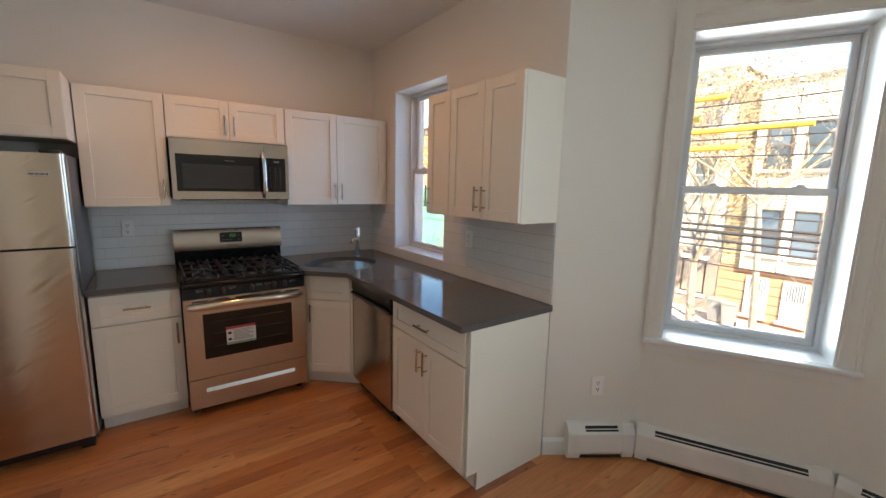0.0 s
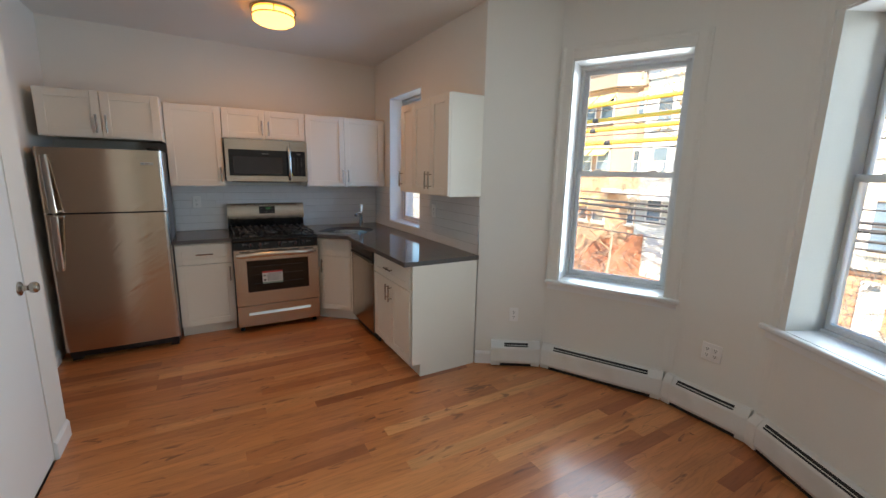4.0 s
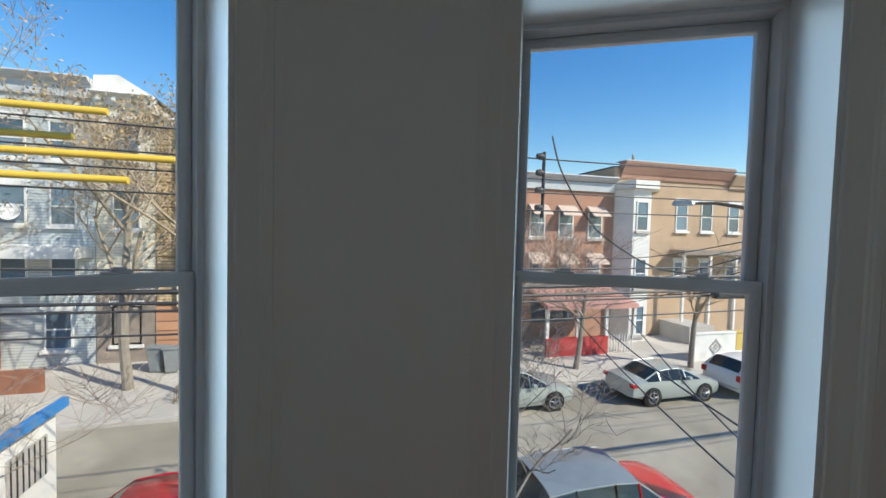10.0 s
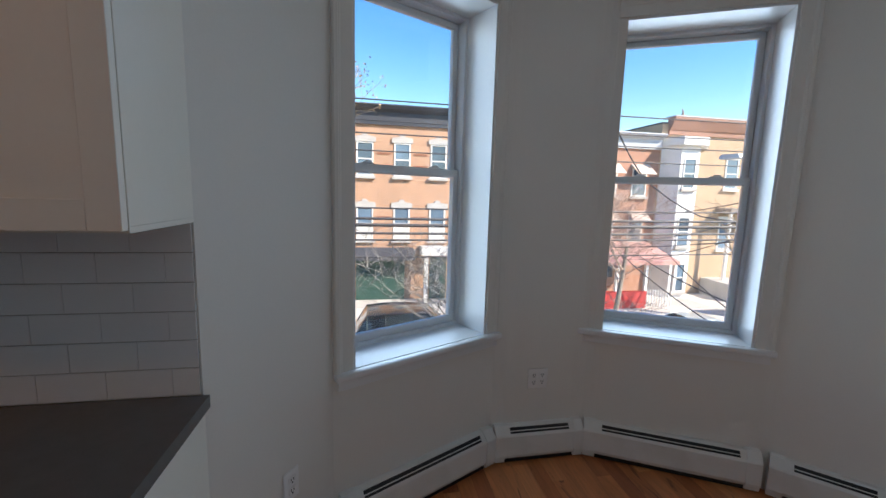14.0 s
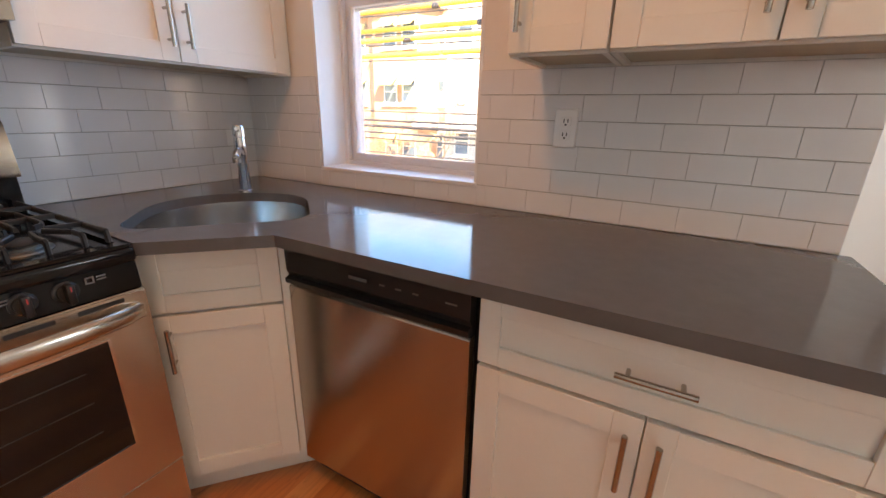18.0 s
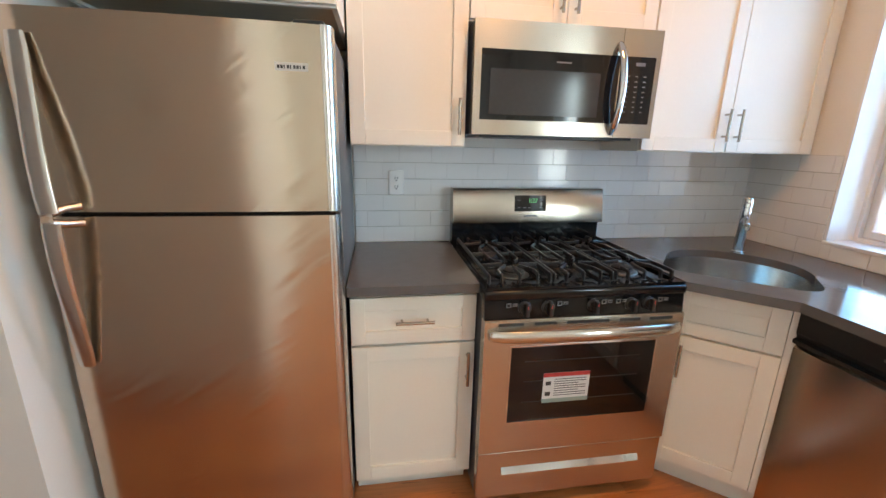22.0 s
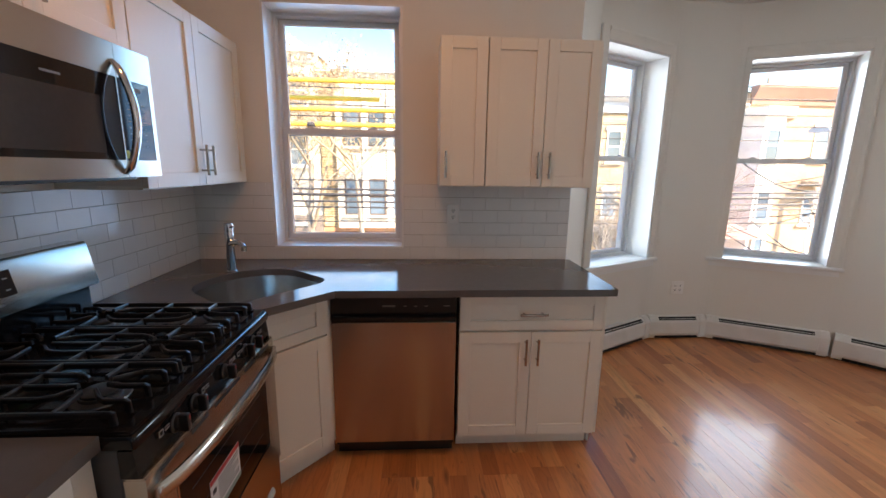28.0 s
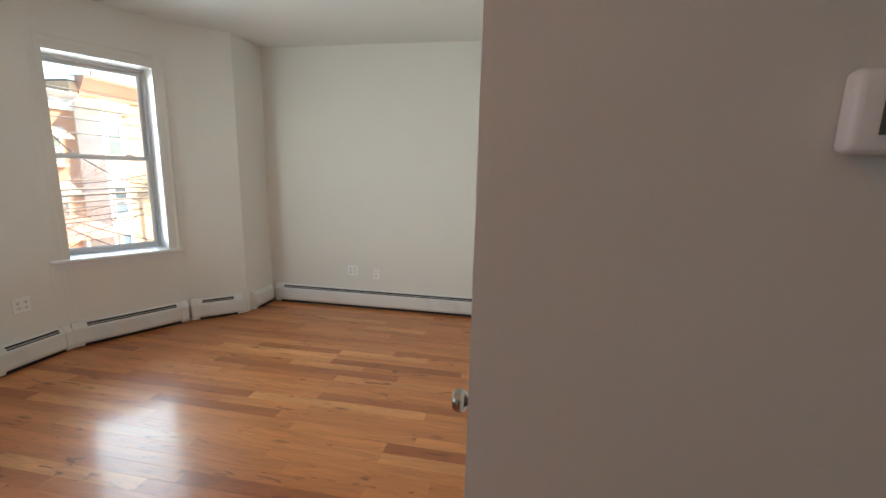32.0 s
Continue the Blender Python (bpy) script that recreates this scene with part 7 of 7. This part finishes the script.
LINES = [(7.05, 2.98), (7.30, 2.72), (6.85, 2.46), (6.75, 2.20)]
for n, (x, z) in enumerate(LINES):
    cable("power_line", [(x, 45, z + 0.5), (x, 12, z + 0.05), (x, PY + 0.3, z - 0.1), (x, -45, z + 0.3)], 0.011, "cable", "thin black overhead power line", "power line", 0.12, "overhead power lines")
ENDS = [2.62, 3.08, 1.55, 2.30]
for n, ((x, z), y_end) in enumerate(zip(LINES, ENDS)):
    cv = thing("line_cover", pose(x, y_end, z - 0.02), "bright yellow insulating cover on a power line", "line cover", "yellow line covers")
    segs = [(0.0, 3.1), (3.12, 6.2), (6.22, 9.3)]
    for a, b in segs:
        bm = bmesh.new()
        tube(bm, [(0, a + (0.0 if a == 0 else 0.05), 0.03 * (a / 9)), (0, b, 0.03 * (b / 9))], 0.040, 10)
        part("sleeve", bm, "cover", cv, smooth=True)
    for y in (3.11 - 1.2 * (n % 2), 6.21 - 0.8 * (n % 3)):
        bm = bmesh.new()
        lathe(bm, [(0, -0.07), (0.046, -0.07), (0.050, 0), (0.046, 0.07), (0, 0.07)], 12, Matrix.Translation((0, y, 0)) @ Matrix.Rotation(radians(90), 4, "X"))
        part("clamp", bm, "cable", cv, "black joint clamp", smooth=True)
for x, z, r in ((6.7, 1.14, 0.022), (6.75, 1.04, 0.03), (6.72, 0.92, 0.02), (6.9, 0.80, 0.016), (6.6, 1.30, 0.012), (6.8, 0.55, 0.012)):
    cable("service_cable", [(x, 45, z + 0.5), (x, 12, z + 0.05), (x, PY + 0.2, z), (x, -45, z + 0.3)], r, "cable", "black overhead service cable", "cable", 0.10, "overhead service cables")
sp = thing("line_spacer", pose(6.90, -2.75, 1.95), "dark bracket that holds the overhead lines apart", "bracket")
bm = bmesh.new()
tube(bm, [(0, 0, 0), (0, 0, 0.95)], 0.025, 8)
part("bar", bm, "iron_out", sp)
for z in (0.15, 0.40, 0.65, 0.88):
    bm = bmesh.new()
    lathe(bm, [(0, -0.05), (0.04, -0.05), (0.05, 0), (0.04, 0.05), (0, 0.05)], 10, Matrix.Translation((0, 0.06, z)) @ Matrix.Rotation(radians(90), 4, "X"))
    part("insulator", bm, "cable", sp)
bm = bmesh.new()
tube(bm, [(6.75, -5.78, 0.83), (6.75, -5.82, 0.83), (6.75, -6.62, 0.82), (6.75, -6.66, 0.82)], [0.05, 0.085, 0.085, 0.05], 12)
tagged(part("cable_splice", bm, "cable", smooth=True), "black cylinder splice case hung on a cable", "splice case")
cable("service_cable", [(6.95, -2.9, 3.15), (6.95, -3.1, 2.6), (7.2, -3.9, 1.8), (7.6, -5.5, 1.15), (PX, PY + 0.1, 1.05)], 0.014, "cable", "thick looped overhead cable", "cable", 0.06)
for q, z0 in (((21.8, -12.0, 0.9), 1.9), ((21.8, -18.0, 1.2), 1.8), ((21.8, -5.5, -0.6), 0.9), ((21.8, -13.2, -2.0), 1.5), ((21.8, -13.0, -0.7), 1.7), ((21.8, -17.6, -0.8), 1.4), ((20.9, 16.0, 0.6), 1.2), ((4.0, -9.0, -2.4), 0.6)):
    cable("service_cable", [(PX, PY if q[1] < 5 else 14, z0), q], 0.012, "cable", "thin drop cable to a house", "cable", 0.5)
for y0, y1, z1 in ((-3.25, -1.90, 0.22), (-4.15, -1.98, 0.20), (-3.55, -1.94, 0.60)):
    cable("service_cable", [(6.75, y0, 0.52), (2.16, y1, z1)], 0.007, "cable", "thin drop cable to this house", "cable", 0.12)
# ---- backsplash tiles ----
TW, TH, TT, GAP, JOINT = 0.1524, 0.0762, 0.008, 0.0022, 0.0007
tile_cache = {}


def tile_mesh(w, h):
    key = (round(w, 3), round(h, 3))
    if key not in tile_cache:
        bm = bmesh.new()
        box(bm, 0, w, -TT, 0, 0, h)
        front = [e for e in bm.edges if all(v.co.y < -TT / 2 for v in e.verts)]
        bmesh.ops.bevel(bm, geom=front, offset=0.0009, segments=1, affect="EDGES", profile=0.6)
        bmesh.ops.recalc_face_normals(bm, faces=bm.faces[:])
        me = bpy.data.meshes.new("tile")
        bm.to_mesh(me)
        bm.free()
        me.materials.append(M["tile"])
        tile_cache[key] = me
    return tile_cache[key]


def tiling(name, m, u0, u1, z0, rows, start, blocked, label):
    """Running-bond tiles on a wall that faces local -y; blocked: (u0, u1, z0, z1) left free."""
    e = thing(name, m, label, "tiles", kind="structure")
    bm = bmesh.new()
    if blocked:
        bu0, bu1, bz0, bz1 = blocked
        for a, b, c, d in ((u0, bu0, z0, z0 + rows * TH), (bu1, u1, z0, z0 + rows * TH), (bu0, bu1, z0, bz0)):
            box(bm, a, b, -0.0055, -0.0008, c, d)
    else:
        box(bm, u0, u1, -0.0055, -0.0008, z0, z0 + rows * TH)
    part("grout", bm, "grout", e, "grey grout")
    for r in range(rows):
        za, zb = z0 + r * TH + GAP / 2, z0 + (r + 1) * TH - GAP / 2
        u = start - (TW / 2 if r % 2 else 0) - TW * 2
        while u < u1:
            pieces = [(max(u + JOINT / 2, u0), min(u + TW - JOINT / 2, u1), za, zb)]
            u += TW
            if blocked:
                a, b, c, d = pieces[0]
                if b > bu0 and a < bu1 and d > bz0:
                    pieces = []
                    if a < bu0 - 0.006:
                        pieces.append((a, bu0, c, d))
                    if b > bu1 + 0.006:
                        pieces.append((bu1, b, c, d))
                    if c < bz0 - 0.006:
                        pieces.append((max(a, bu0), min(b, bu1), c, bz0))
            for a, b, c, d in pieces:
                if b - a > 0.006:
                    ob = new("tile", tile_mesh(b - a, d - c))
                    ob.parent = e
                    ob.location = (a, -0.001 + random.uniform(-0.0004, 0.0004), c)
    return e


random.seed(3)
tiling("backsplash_north", pose(0, Y_N, 0), -0.345, X_E - 0.0005, 0.9145, 6, -0.365, None, "glossy white subway tile backsplash behind the range")
tiling("backsplash_east", pose(X_E, 0, 0, rz=-90), -(Y_N - 0.0095), -1.408, 0.9145, 6, -3.606, (-YK1, -YK0, Z0_K - 0.004, 3.0), "glossy white subway tile backsplash round the window")

# ---- floor boards ----
floor = thing("floor", Matrix(), "glossy orange-brown oak strip floor", "floor", kind="structure")
bm = bmesh.new()
prism(bm, inner, lambda u, v, w: (u, v, w), -0.25, -0.0125)
part("subfloor", bm, "subfloor", floor)
BW = 0.0826
random.seed(11)
board_cache = {}


def board_mesh(length):
    if length not in board_cache:
        bm = bmesh.new()
        box(bm, 0, length - 0.0002, 0, BW - 0.0002, -0.012, 0)
        top = [e for e in bm.edges if all(v.co.z > -0.001 for v in e.verts)]
        bmesh.ops.bevel(bm, geom=top, offset=0.00025, segments=1, affect="EDGES")
        me = bpy.data.meshes.new("board")
        bm.to_mesh(me)
        bm.free()
        me.materials.append(M["floor"])
        board_cache[length] = me
    return board_cache[length]


def floor_span(y):
    """The x range that the boards of a row must cover, just under the walls."""
    x0 = X_W - 0.02 if y < Y_HS - 0.05 else (X_HW - 0.02 if y < Y_HN else X_F - 0.02)
    x1 = X_P
    for (ax, ay), (bx, by) in zip(BAY, BAY[1:]):
        for yy in (y, y + BW):
            if by <= yy <= ay:
                x1 = max(x1, ax + (bx - ax) * (ay - yy) / (ay - by))
    return x0, x1 + 0.03


rest = bmesh.new()
count = 0
y = Y_S - 0.03
while y < Y_N:
    x0, x1 = floor_span(y)
    x = x0 - random.choice((0.0, 0.15, 0.3, 0.45, 0.6))
    while x < x1 - 0.01:
        ln = random.choice((0.45, 0.6, 0.75, 0.75, 0.9, 0.9, 1.05, 1.2, 1.5))
        a, b = max(x, x0), min(x + ln, x1)
        x += ln
        if b - a < 0.02:
            continue
        if a > X_W - 0.3 and count < 300 and -1.4 < y < 2.95:
            ob = new("board", board_mesh(round(b - a, 3)))
            ob.parent = floor
            ob.location = (a, y, random.uniform(-0.00015, 0.0))
            count += 1
        else:
            box(rest, a, b - 0.0002, y, y + BW - 0.0002, -0.012, 0)
    y += BW
tagged(part("boards_joined", rest, "floor", floor), kind="stuff")
